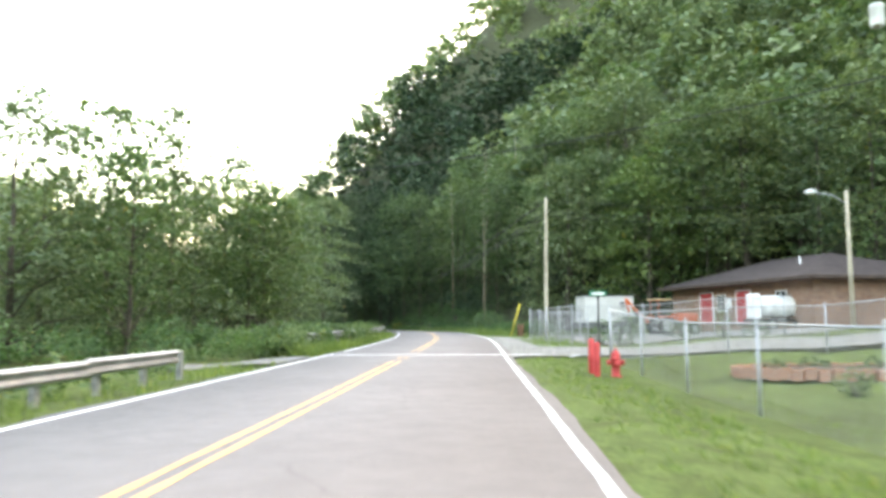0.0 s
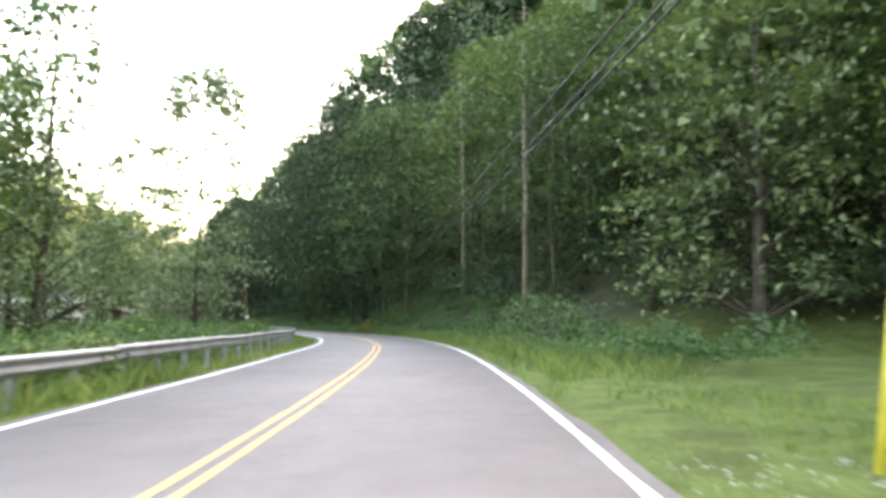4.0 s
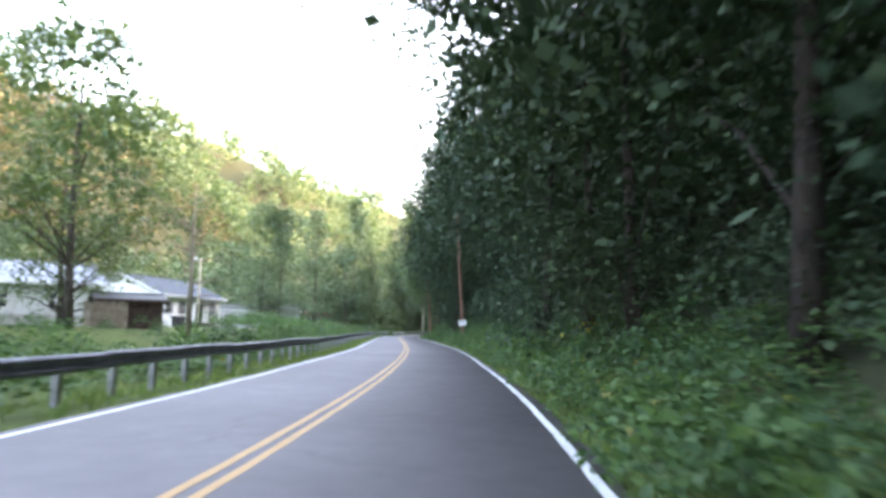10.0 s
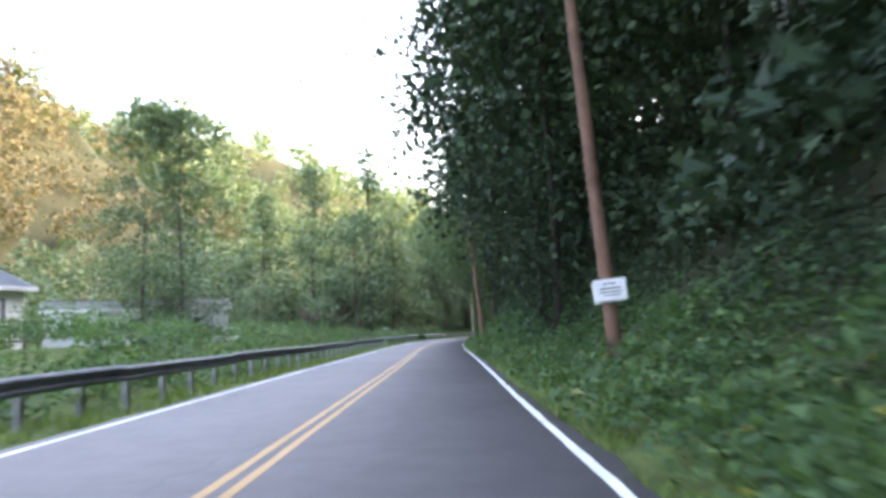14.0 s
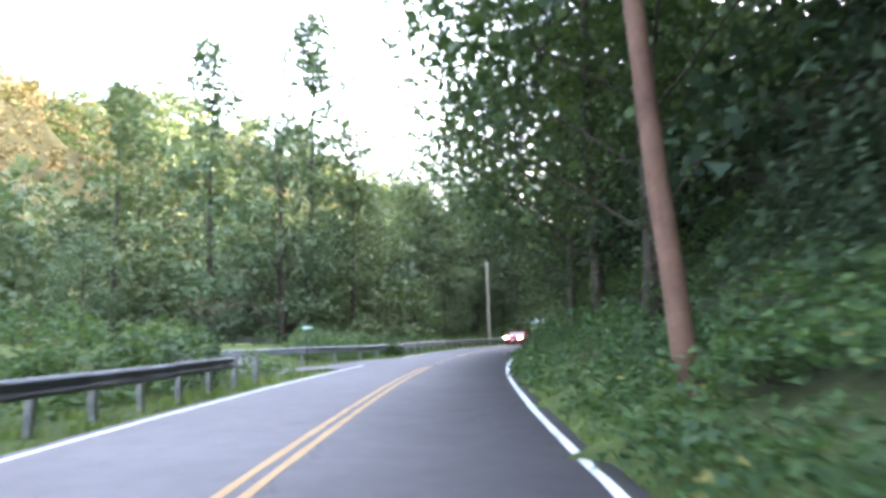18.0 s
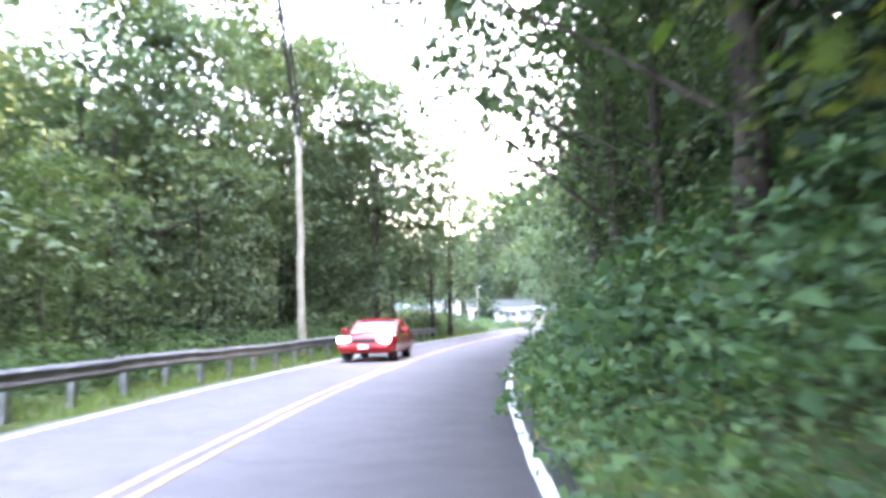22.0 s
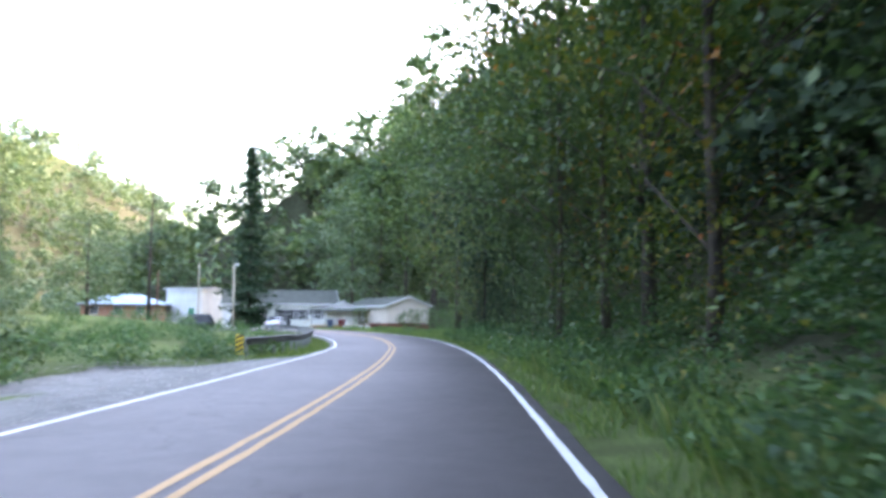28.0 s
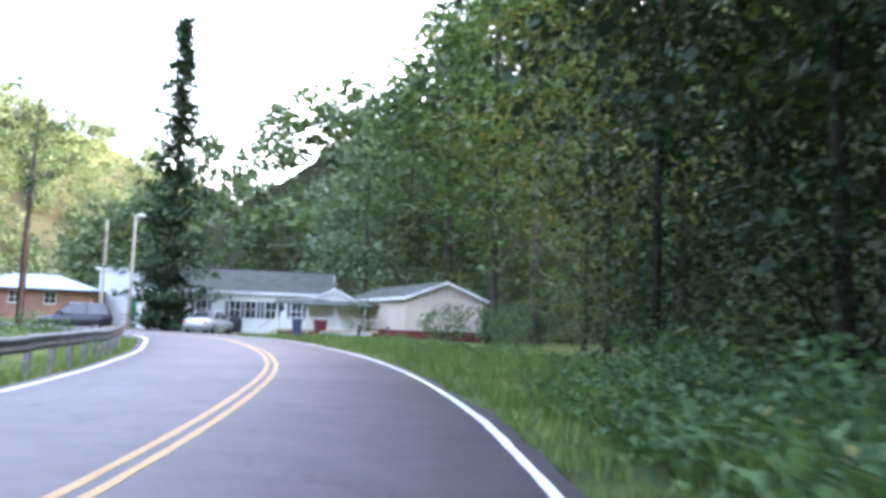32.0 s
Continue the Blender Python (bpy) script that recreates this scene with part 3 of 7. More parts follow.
def trunk_tubes(rng, height, r0, base, clumps, limbs=14, lean=0.04, sides=8, top=0.92):
    h = np.linspace(0, height * top, 9)
    bend = np.cumsum(rng.randn(9, 2) * lean * height / 9, 0) * 0.6
    bend -= bend[0]
    pts = np.column_stack([bend, h])
    rad = r0 * (1 - 0.86 * (h / h[-1])) * np.where(h < 0.3, 1.35, 1)
    out = [tube(pts, rad, sides)]
    pick = clumps[rng.permutation(len(clumps))[:limbs]]
    for c in pick:
        z0 = np.clip(c[2] - rng.uniform(0.5, 2.0) - 0.3 * np.hypot(c[0], c[1]), base * 0.6, height * 0.85)
        p0 = np.array([np.interp(z0, h, pts[:, 0]), np.interp(z0, h, pts[:, 1]), z0])
        mid = (p0 + c) / 2 + np.array([0, 0, 0.25]) + rng.randn(3) * 0.15
        r = np.interp(z0, h, rad) * 0.3
        out.append(tube(np.array([p0, mid, c]), [r, r * 0.6, r * 0.2], 5, False))
    return out


def make_tree(label, seed, height, radius, base, n_clumps, per, leaf, mats, shape="round", r0=0.2, clump=0.9, limbs=14, flat=0.5, aspect=0.6, droop=0.3, lean=0.04, core=760, near=False, reach=0.58, spray=False):
    rng = np.random.RandomState(seed)
    c, p = crown_points(rng, n_clumps, per, height, base, radius, shape, clump, near, near or spray)
    if near:       # finer and denser leaves on the low boughs
        low = p[p[:, 2] < 6.5]
        p = np.vstack([p, low + rng.randn(len(low), 3) * 0.12])
        ang, up = rng.uniform(0, 6.28, 2200), rng.uniform(0, 1, 2200)
        out = (0.2 + 1.2 * rng.rand(2200)) * (0.75 + 0.35 * np.sin(up * 40 + ang))
        p = np.vstack([p, np.stack([np.cos(ang) * out, np.sin(ang) * out, 0.2 + up * 9.5], 1)])
        leaf = leaf * np.interp(p[:, 2], [2.5, 8], [0.62, 1.1])
    v, f = leaf_quads(p, leaf, rng, aspect, droop, flat, near)
    if core:
        k = rng.randint(0, len(c), core)
        q = c[k] * np.array([reach, reach, 1.0]) + rng.randn(core, 3) * clump * 0.45
        v2, f2 = leaf_quads(q, np.interp(q[:, 2], [2.5, 8], [0.5, 1.0]) * clump * (0.28 if near else 0.36), rng, 0.8, 0.1, 0.35, near)
        v, f = np.vstack([v, v2]), np.vstack([f, f2 + len(v)])
    thing = tagged(new("tree"), label, "tree")
    part("trunk", tubes_mesh("trunk", trunk_tubes(rng, height, r0, base, c, limbs, lean), mats[1]), None, thing)
    part("crown", mesh_np("crown", v, f, mats[0]), None, thing)
    return thing


STOCK = {}


def planter(kind, maker):
    """Keeps the first tree of a kind; later ones are copies that share its meshes."""
    STOCK[kind] = [maker, None]


def plant(kind, x, y, size=1.0, turn=None, sink=0.15, z=None, lean=0.0):
    maker, first = STOCK[kind]
    turn = random.uniform(0, 360) if turn is None else turn
    m = pose(x, y, (gz(x, y) if z is None else z) - sink, lean * math.cos(turn), lean * math.sin(turn), turn)
    if first is None:
        first = STOCK[kind][1] = maker()
        ob = first
    else:
        ob = copy_thing(first, m)
    ob.matrix_basis = m @ Matrix.Diagonal((size, size, size * random.uniform(0.92, 1.1), 1))
    return ob


LEAF, LIGHT, AUT, GREY, SKYLIT, SHADED = (M["leaf"], M["bark"]), (M["leaf_light"], M["bark"]), (M["leaf_autumn"], M["bark"]), (M["leaf_grey"], M["bark"]), (M["leaf_skylit"], M["bark"]), (M["leaf_shaded"], M["shaded_bark"])
# near trees at the foot of the hill, fine-leaved, with low boughs over the verge
planter("edge_a", lambda: make_tree("tall green roadside maple with low spreading boughs", 11, 20, 6.3, 1.0, 190, 48, 0.20, LEAF, aspect=0.62, r0=0.17, clump=1.25, flat=0.7, core=1000, near=True))
planter("edge_b", lambda: make_tree("leafy green roadside tree with layered drooping boughs", 12, 18, 6.3, 0.8, 190, 48, 0.19, LEAF, aspect=0.62, r0=0.14, clump=1.2, flat=0.75, core=1000, near=True))
planter("arch", lambda: make_tree("great spreading tree arching over the road", 15, 21, 7.7, 3.5, 210, 52, 0.215, LEAF, aspect=0.66, r0=0.2, clump=1.35, flat=0.7, core=3000, near=True, reach=0.82))
# the next two carry the shade under the canopy in their colours
planter("shaded_a", lambda: make_tree("tall roadside tree with shade put into its dark colours", 16, 21, 6.2, 0.8, 260, 56, 0.21, SHADED, aspect=0.5, r0=0.16, clump=1.35, flat=0.7, core=3600, near=True))
planter("shaded_arch", lambda: make_tree("great tree arching over the road, coloured dark as in shade", 17, 22, 7.6, 3.0, 260, 56, 0.22, SHADED, aspect=0.6, r0=0.18, clump=1.45, flat=0.7, core=4600, near=True, reach=0.82))
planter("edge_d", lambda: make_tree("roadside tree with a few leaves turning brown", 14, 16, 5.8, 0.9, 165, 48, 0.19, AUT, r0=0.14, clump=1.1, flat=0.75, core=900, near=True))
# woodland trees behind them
planter("shaded_wood", lambda: make_tree("tall woodland tree with shade put into its dark colours", 24, 21, 4.8, 2.0, 95, 34, 0.38, SHADED, r0=0.2, clump=1.35, limbs=10, core=1200))
planter("grove", lambda: make_tree("tall slender grey-green tree with a bare lower trunk", 25, 16, 4.2, 3.4, 130, 66, 0.20, GREY, core=800, reach=0.7, r0=0.17, clump=1.2, limbs=26, lean=0.07, flat=0.7, spray=True))
planter("wood_a", lambda: make_tree("tall woodland tree with a high crown", 21, 20, 4.8, 4, 75, 30, 0.41, LEAF, r0=0.26, clump=1.35, limbs=10))
planter("wood_b", lambda: make_tree("tall slim woodland tree with bare lower trunk", 22, 22, 3.8, 6, 70, 30, 0.41, GREY, "column", r0=0.24, clump=1.3, limbs=10))
planter("wood_c", lambda: make_tree("light green tall woodland tree", 23, 19, 4.6, 3, 70, 30, 0.40, LIGHT, r0=0.24, clump=1.3, limbs=10))
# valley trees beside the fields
planter("field_a", lambda: make_tree("broad green valley tree with an uneven crown", 31, 13, 4.8, 1.4, 140, 58, 0.235, SKYLIT, r0=0.22, clump=1.2, limbs=22, lean=0.06, flat=0.7, spray=True))
planter("field_b", lambda: make_tree("pointed bushy green valley tree", 32, 14, 4.1, 0.8, 140, 58, 0.235, SKYLIT, "cone", r0=0.2, clump=1.15, flat=0.7, spray=True))
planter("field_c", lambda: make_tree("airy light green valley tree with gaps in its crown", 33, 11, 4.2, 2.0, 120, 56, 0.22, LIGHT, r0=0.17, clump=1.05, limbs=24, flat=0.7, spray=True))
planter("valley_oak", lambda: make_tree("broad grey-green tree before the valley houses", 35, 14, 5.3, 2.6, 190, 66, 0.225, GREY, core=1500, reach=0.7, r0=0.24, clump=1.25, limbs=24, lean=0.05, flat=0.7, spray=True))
planter("tall_c", lambda: make_tree("tall airy green tree with several pale limbs", 34, 17, 4.0, 2.2, 140, 70, 0.225, SKYLIT, "column", core=1300, reach=0.72, r0=0.15, clump=1.2, limbs=26, lean=0.06, flat=0.7, spray=True))
planter("dist_a", lambda: make_tree("broad green tree farther off in the valley", 41, 13, 4.8, 1.4, 75, 34, 0.42, SKYLIT, r0=0.22, clump=1.2, limbs=8))
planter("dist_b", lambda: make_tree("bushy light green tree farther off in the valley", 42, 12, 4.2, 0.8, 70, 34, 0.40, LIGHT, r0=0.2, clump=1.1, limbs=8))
planter("dist_c", lambda: make_tree("pointed dark green tree farther off in the valley", 43, 15, 4.0, 0.8, 75, 34, 0.40, SKYLIT, "cone", r0=0.2, clump=1.1, limbs=8))


def joined_plants(name, places, variants, mat, label, category):
    """Many small plants as one mesh: each place takes one of the leaf arrays."""
    vs, fs, o = [], [], 0
    for (x, y, z, size, turn, k) in places:
        v, f = variants[int(k) % len(variants)]
        c, s = math.cos(turn), math.sin(turn)
        q = np.empty_like(v)
        q[:, 0], q[:, 1], q[:, 2] = x + size * (c * v[:, 0] - s * v[:, 1]), y + size * (s * v[:, 0] + c * v[:, 1]), z + size * v[:, 2]
        vs.append(q)
        fs.append(f + o)
        o += len(v)
    return tagged(new(name, mesh_np(name, np.vstack(vs), np.vstack(fs), mat)), label, category, kind="stuff")


def far_tree(seed, n, height, radius, leaf, per=10):
    rng = np.random.RandomState(seed)
    c, p = crown_points(rng, n, per, height, height * 0.25, radius, "round", radius * 0.42)
    return leaf_quads(p, leaf, rng, 0.75, 0.1, 0.4)


def scatter(rng, s0, s1, d0, d1, count):
    s, d = rng.uniform(s0, s1, count), rng.uniform(d0, d1, count)
    q = on_road(s, 0)
    q[:, 0] += d * np.interp(s, CUM, RIGHT[:, 0])
    q[:, 1] += d * np.interp(s, CUM, RIGHT[:, 1])
    return s, d, q


def hillside(name, seed, s0, s1, d0, d1, each, variants, mat, label, lo=0.8, hi=1.25, keep=None):
    """Woods over all ground between two offsets from the road, one tree for so many square metres."""
    rng = np.random.RandomState(seed)
    edge = np.vstack([on_road(np.arange(s0, s1, 10.0), d)[:, :2] for d in (d0, d1)])
    a, b = edge.min(0), edge.max(0)
    n = int((b - a).prod() / each)
    q = rng.uniform(a, b, (n, 2))
    s2, d2 = road_coords(q[:, 0], q[:, 1])
    ok = (d2 > min(d0, d1)) & (d2 < max(d0, d1)) & (s2 > s0) & (s2 < s1)
    if keep is not None:
        ok &= keep(s2, d2)
    q = q[ok]
    z = ground_z(q[:, 0], q[:, 1]) - 0.5
    n = len(q)
    return joined_plants(name, zip(q[:, 0], q[:, 1], z, rng.uniform(lo, hi, n), rng.uniform(0, 6.28, n), rng.randint(0, 99, n)), variants, mat, label, "woods")


NEARHILL = [far_tree(30 + k, 34, 12 + k % 3 * 2, 4.6, 0.85, 13) for k in range(5)]
FAR = [far_tree(k, 18, 13 + k % 3 * 2, 4.7, 1.5) for k in range(5)]
MID = [far_tree(10 + k, 36, 18 + k % 3 * 2, 4.5, 1.05, 13) for k in range(5)]


def behind(s, d):
    return d > np.interp(s, FOOT_S, FOOT_D) + 9


def back_of_houses(s, d):
    return d > np.interp(s, FOOT_S, FOOT_D) + 0.5


hillside("hillside_woods", 5, -60, 125, 14, 70, 60, MID, M["leaf_skylit"], "dense green woods on the steep hillside", 0.7, 1.05, keep=behind)
hillside("light_hillside_woods", 25, -60, 125, 14, 70, 110, MID, M["leaf_light"], "lighter green trees scattered over the hillside", 0.6, 0.95, keep=behind)
hillside("grey_hillside_woods", 26, -60, 125, 14, 70, 90, MID, M["leaf_grey"], "grey-green trees scattered over the hillside", 0.7, 1.0, keep=behind)
hillside("upper_road_woods", 27, 125, 222, 14, 66, 90, MID, M["leaf_shaded"], "dense woods above the road, leaves coloured dark as in shade", 0.9, 1.25, keep=behind)
hillside("upper_road_woods", 30, 222, 340, 14, 66, 90, MID, M["leaf"], "dense dark woods above the road", 0.9, 1.25, keep=behind)
hillside("upper_road_woods", 28, 340, 410, 14, 62, 45, MID, M["leaf"], "dense dark woods above the bend", 0.8, 1.2, keep=behind)
hillside("house_hillside_woods", 15, 398, 560, 16, 130, 55, MID, M["leaf_grey"], "dense woods on the slope behind the houses", 0.5, 0.9, keep=back_of_houses)
hillside("upper_hillside_woods", 6, -60, 640, 66, 190, 90, FAR, M["leaf_grey"], "dense green woods high on the steep hillside", keep=behind)
hillside("far_hill_face_woods", 9, 130, 410, -95, -185, 90, NEARHILL, M["far_hazy_leaf"], "woods on the near face of the far hill, coloured as sunlit", 0.8, 1.3)
hillside("bend_hill_woods", 29, 410, 620, -95, -185, 95, NEARHILL, M["leaf"], "green woods on the hill beyond the bend", 0.8, 1.3)
hillside("far_hill_woods", 7, 60, 620, -150, -330, 150, FAR, M["far_hazy_leaf"], "woods on the far hill across the valley, coloured as sunlit", 0.8, 1.3)
hillside("distant_woods", 17, 600, 1700, -66, -460, 620, FAR, M["leaf_skylit"], "green woods on hills at the end of the valley", 1.4, 2.1)
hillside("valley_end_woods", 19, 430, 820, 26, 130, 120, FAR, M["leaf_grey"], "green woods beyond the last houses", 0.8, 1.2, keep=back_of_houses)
hillside("valley_head_woods", 21, 600, 950, -66, -210, 150, FAR, M["leaf_skylit"], "woods on the slope at the head of the valley", 0.9, 1.4)
hillside("valley_floor_woods", 20, 470, 900, -66, -12, 210, FAR, M["leaf_skylit"], "clumps of green trees along the valley floor", 0.6, 1.0)
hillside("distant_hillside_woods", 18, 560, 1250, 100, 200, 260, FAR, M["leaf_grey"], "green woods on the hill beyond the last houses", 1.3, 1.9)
hillside("valley_floor_woods", 23, 252, 322, -66, -34, 55, MID, M["leaf_skylit"], "green trees across the valley floor, leaves lightened as skylit", 0.55, 0.85)
hillside("valley_edge_woods", 8, 50, 620, -68, -97, 85, FAR, M["leaf_skylit"], "green woods at the foot of the far hill", 0.55, 0.85)


# roadside trees along the foot of the hill
def clear_view(x, y):
    return y > 359 and x < -85.6 - 0.1 * (y - 359)


rng = np.random.RandomState(4)
s = 64.0
while s < 400:
    foot = float(np.interp(s, FOOT_S, FOOT_D))
    d = max(foot + rng.uniform(0.3, 1.2), 5.1 + rng.uniform(0, 0.6)) + (1.6 if 298 < s < 334 else 0) + float(np.interp(s, [98, 116], [2.6, 0])) + (2.4 if 150 < s < 183 or 198 < s < 226 else 0)
    x, y, _ = on_road(s, d)
    if min(math.hypot(x + 37.3, y - 184.5), math.hypot(x + 58.2, y - 221.9)) < 4.5:
        x, y, _ = on_road(s, d + 3.2)
    if not clear_view(x, y):
        kind = rng.choice(["edge_a", "edge_b", "edge_b", "edge_d", "edge_a", "edge_a", "edge_b"])
        if 112 < s < 286 and rng.rand() < 0.6:
            kind = "arch"
        # along this stretch the trees take the colours darkened for shade
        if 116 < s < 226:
            kind = "shaded_arch" if kind == "arch" else "shaded_a"
        plant(kind, x, y, rng.uniform(0.85, 1.1))
    s += rng.uniform(4.8, 7.0)
s = 45.0
while s < 415:
    foot = float(np.interp(s, FOOT_S, FOOT_D))
    x, y, _ = on_road(s, foot + rng.uniform(4.5, 11))
    if not clear_view(x, y):
        kind = rng.choice(["wood_a", "wood_b", "wood_c", "wood_a"])
        plant("shaded_wood" if 112 < s < 222 else kind, x, y, rng.uniform(0.75, 1.1))
    s += rng.uniform(3.4, 5.0) if s < 110 or s > 330 else rng.uniform(5.5, 8)
for s in np.arange(-30, 62, 5.0):
    foot = float(np.interp(s, FOOT_S, FOOT_D))
    x, y, _ = on_road(s + rng.uniform(-2, 2), foot + rng.uniform(0, 12))
    plant(rng.choice(["wood_a", "wood_c", "wood_c", "wood_b"]), x, y, rng.uniform(0.8, 1.05))
for x, y, k, f in ((-83.9, 365.8, "edge_b", 1.0), (-85.0, 371.9, "shaded_a", 0.95), (-87.1, 377.9, "shaded_a", 0.85), (-84.0, 381.3, "shaded_a", 1.0), (-87.7, 385.7, "edge_d", 0.9), (-84.6, 389.9, "wood_a", 1.0), (-88.2, 394.8, "edge_b", 0.8), (-81.5, 376.1, "wood_c", 1.0)):
    plant(k, x, y, f)

# trees behind the last houses
for s in np.arange(408, 452, 3.0):
    x, y, _ = on_road(s + rng.uniform(-2, 2), rng.uniform(24, 40))
    plant(rng.choice(["dist_a", "dist_b", "dist_c"]), x, y, rng.uniform(0.5, 0.72))
for x, y, k, f in ((-90.9, 410.4, "wood_c", 1.1), (-94.2, 416.4, "wood_a", 1.2), (-98.4, 420.8, "wood_c", 1.1), (-102.6, 424.4, "wood_a", 0.95), (-106.9, 427.0, "dist_a", 1.0), (-95.7, 428.5, "wood_a", 1.3), (-89.0, 418.1, "wood_a", 1.25), (-100.8, 431.2, "wood_c", 1.2)):
    plant(k, x, y, f * 1.3)


def group_of_trees(kinds, s0, s1, d0, d1, n, lo, hi, seed):
    r = np.random.RandomState(seed)
    for k in range(n):
        x, y, _ = on_road(s0 + (s1 - s0) * (k + r.uniform(0.1, 0.9)) / n, r.uniform(d0, d1))
        plant(r.choice(kinds), x, y, r.uniform(lo, hi))


# valley side, in the order of the drive
DIST = ["dist_a", "dist_b", "dist_c"]
for x, y, k, f in ((19.1, 69.9, "field_c", 1.35), (23.81, 75.6, "field_c", 1.45), (12.92, 78.7, "field_a", 1.25), (32.4, 68.2, "wood_c", 0.9), (20.82, 82.9, "field_a", 1.6), (36.4, 78.7, "field_c", 1.6)):
    plant(k, x, y, f)
plant("field_c", -14.97, 36.6, 0.85, 20)
plant("field_a", -17.32, 14.31, 0.9)
plant("field_a", -20.31, 35.6, 1.05)
plant("dist_a", -24.43, 22.47, 0.9)
group_of_trees(DIST, -12, 46, -48, -26, 10, 0.7, 1.0, 1)
group_of_trees(["field_a", "field_b", "field_c"], 40, 84, -19, -12, 10, 1.0, 1.3, 2)
group_of_trees(DIST, 40, 90, -34, -19, 9, 0.9, 1.2, 3)
plant("tall_c", -14.98, 96.1, 1.0)
plant("field_a", -22.74, 113.8, 0.7)
group_of_trees(DIST, 100, 150, -52, -24, 9, 0.7, 0.95, 4)
plant("valley_oak", -42.8, 149.9, 1.0)
plant("valley_oak", -39.5, 135.2, 0.86, 140)
plant("field_a", -50.9, 143.6, 1.0)
plant("field_a", -49.8, 155.1, 0.95)
plant("tall_c", -72.7, 206.0, 1.0)
plant("tall_c", -74.4, 204.3, 0.9)
group_of_trees(DIST, 120, 236, -68, -48, 16, 0.8, 1.05, 5)
for x, y, k, f in ((-92.4, 262.9, "field_b", 1.35), (-96.7, 262.8, "dist_c", 1.7), (-92.1, 272.1, "field_c", 0.6), (-94.7, 257.1, "field_a", 1.35), (-102.4, 256.9, "dist_c", 1.6),
                   (-104.4, 268.1, "dist_a", 1.5), (-107.3, 251.9, "dist_c", 1.4), (-112.9, 258.6, "dist_c", 1.45), (-98.7, 273.8, "dist_a", 1.0)):
    plant(k, x, y, f)
group_of_trees(["field_c", "tall_c", "field_a"], 276, 300, -24, -14, 5, 0.8, 1.05, 6)
group_of_trees(["tall_c", "field_a", "wood_b"], 292, 310, -16, -9.5, 9, 0.85, 1.05, 26)
group_of_trees(DIST, 262, 318, -40, -24, 11, 0.55, 0.75, 7)
group_of_trees(["field_c", "field_a"], 292, 314, -24, -15, 3, 1.0, 1.2, 17)
for x, y, f in ((-93.1, 297.8, 1.0), (-97.6, 300.2, 1.1), (-97.0, 295.0, 1.05)):
    plant("tall_c", x, y, f)
for x, y, f in ((-94.1, 300.4, 1.1), (-95.4, 303.4, 1.05), (-91.8, 308.6, 1.0), (-91.7, 304.4, 0.95), (-95.8, 307.5, 1.0), (-98.6, 305.6, 1.0), (-101.5, 309.0, 1.0), (-102.0, 302.5, 1.1)):
    plant("grove", x, y, f)
plant("dist_a", -96.4, 321.9, 0.65)
plant("field_a", *on_road(356, -22)[:2], 0.6)
plant("dist_c", *on_road(352, -26)[:2], 0.6)
group_of_trees(DIST, 326, 470, -66, -42, 18, 0.7, 1.0, 8)
group_of_trees(DIST, 420, 480, -40, -12, 7, 0.6, 0.9, 9)


# Undergrowth, weeds and grass
def weed(seed, n, r, h, leaf, upright=0.45):
    g = np.random.RandomState(seed)
    ang, rad = g.uniform(0, 6.28, n), r * g.uniform(0, 1, n) ** 0.5
    top = h * (1 - 0.55 * (rad / r) ** 2) * g.uniform(0.35, 1.0, n) ** 0.6
    p = np.stack([np.cos(ang) * rad, np.sin(ang) * rad, top], 1)
    return leaf_quads(p, leaf, g, 0.7, 0.15, upright)


def tuft(seed, n, h, spread_):
    g = np.random.RandomState(seed)
    ang, rad = g.uniform(0, 6.28, n), spread_ * g.uniform(0, 1, n)
    base = np.stack([np.cos(ang) * rad, np.sin(ang) * rad, np.zeros(n) - 0.03], 1)
    tip = base + np.stack([g.randn(n) * 0.3 * h, g.randn(n) * 0.3 * h, h * g.uniform(0.55, 1.1, n)], 1)
    a2 = g.uniform(0, 6.28, n)
    w = np.stack([np.cos(a2), np.sin(a2), 0 * a2], 1) * 0.012
    mid = base * 0.45 + tip * 0.55 + np.array([0, 0, 0.06 * h])
    v = np.stack([base - w, base + w, mid + w * 0.8, tip], 1)
    return v.reshape(-1, 3), np.arange(n * 4).reshape(n, 4)


WEED = [weed(50 + k, 160, 0.8, 0.78, 0.118) for k in range(6)]
FIELD = [weed(56 + k, 130, 0.8, 0.75, 0.15) for k in range(5)]
TALL = [weed(60 + k, 220, 0.8, 1.35, 0.125, 0.25) for k in range(4)]
UNDER = [weed(66 + k, 240, 1.7, 3.3, 0.245, 0.35) for k in range(4)]
TUFT = [tuft(70 + k, 10, 0.30, 0.22) for k in range(5)]
LONG = [tuft(80 + k, 14, 0.62, 0.25) for k in range(5)]


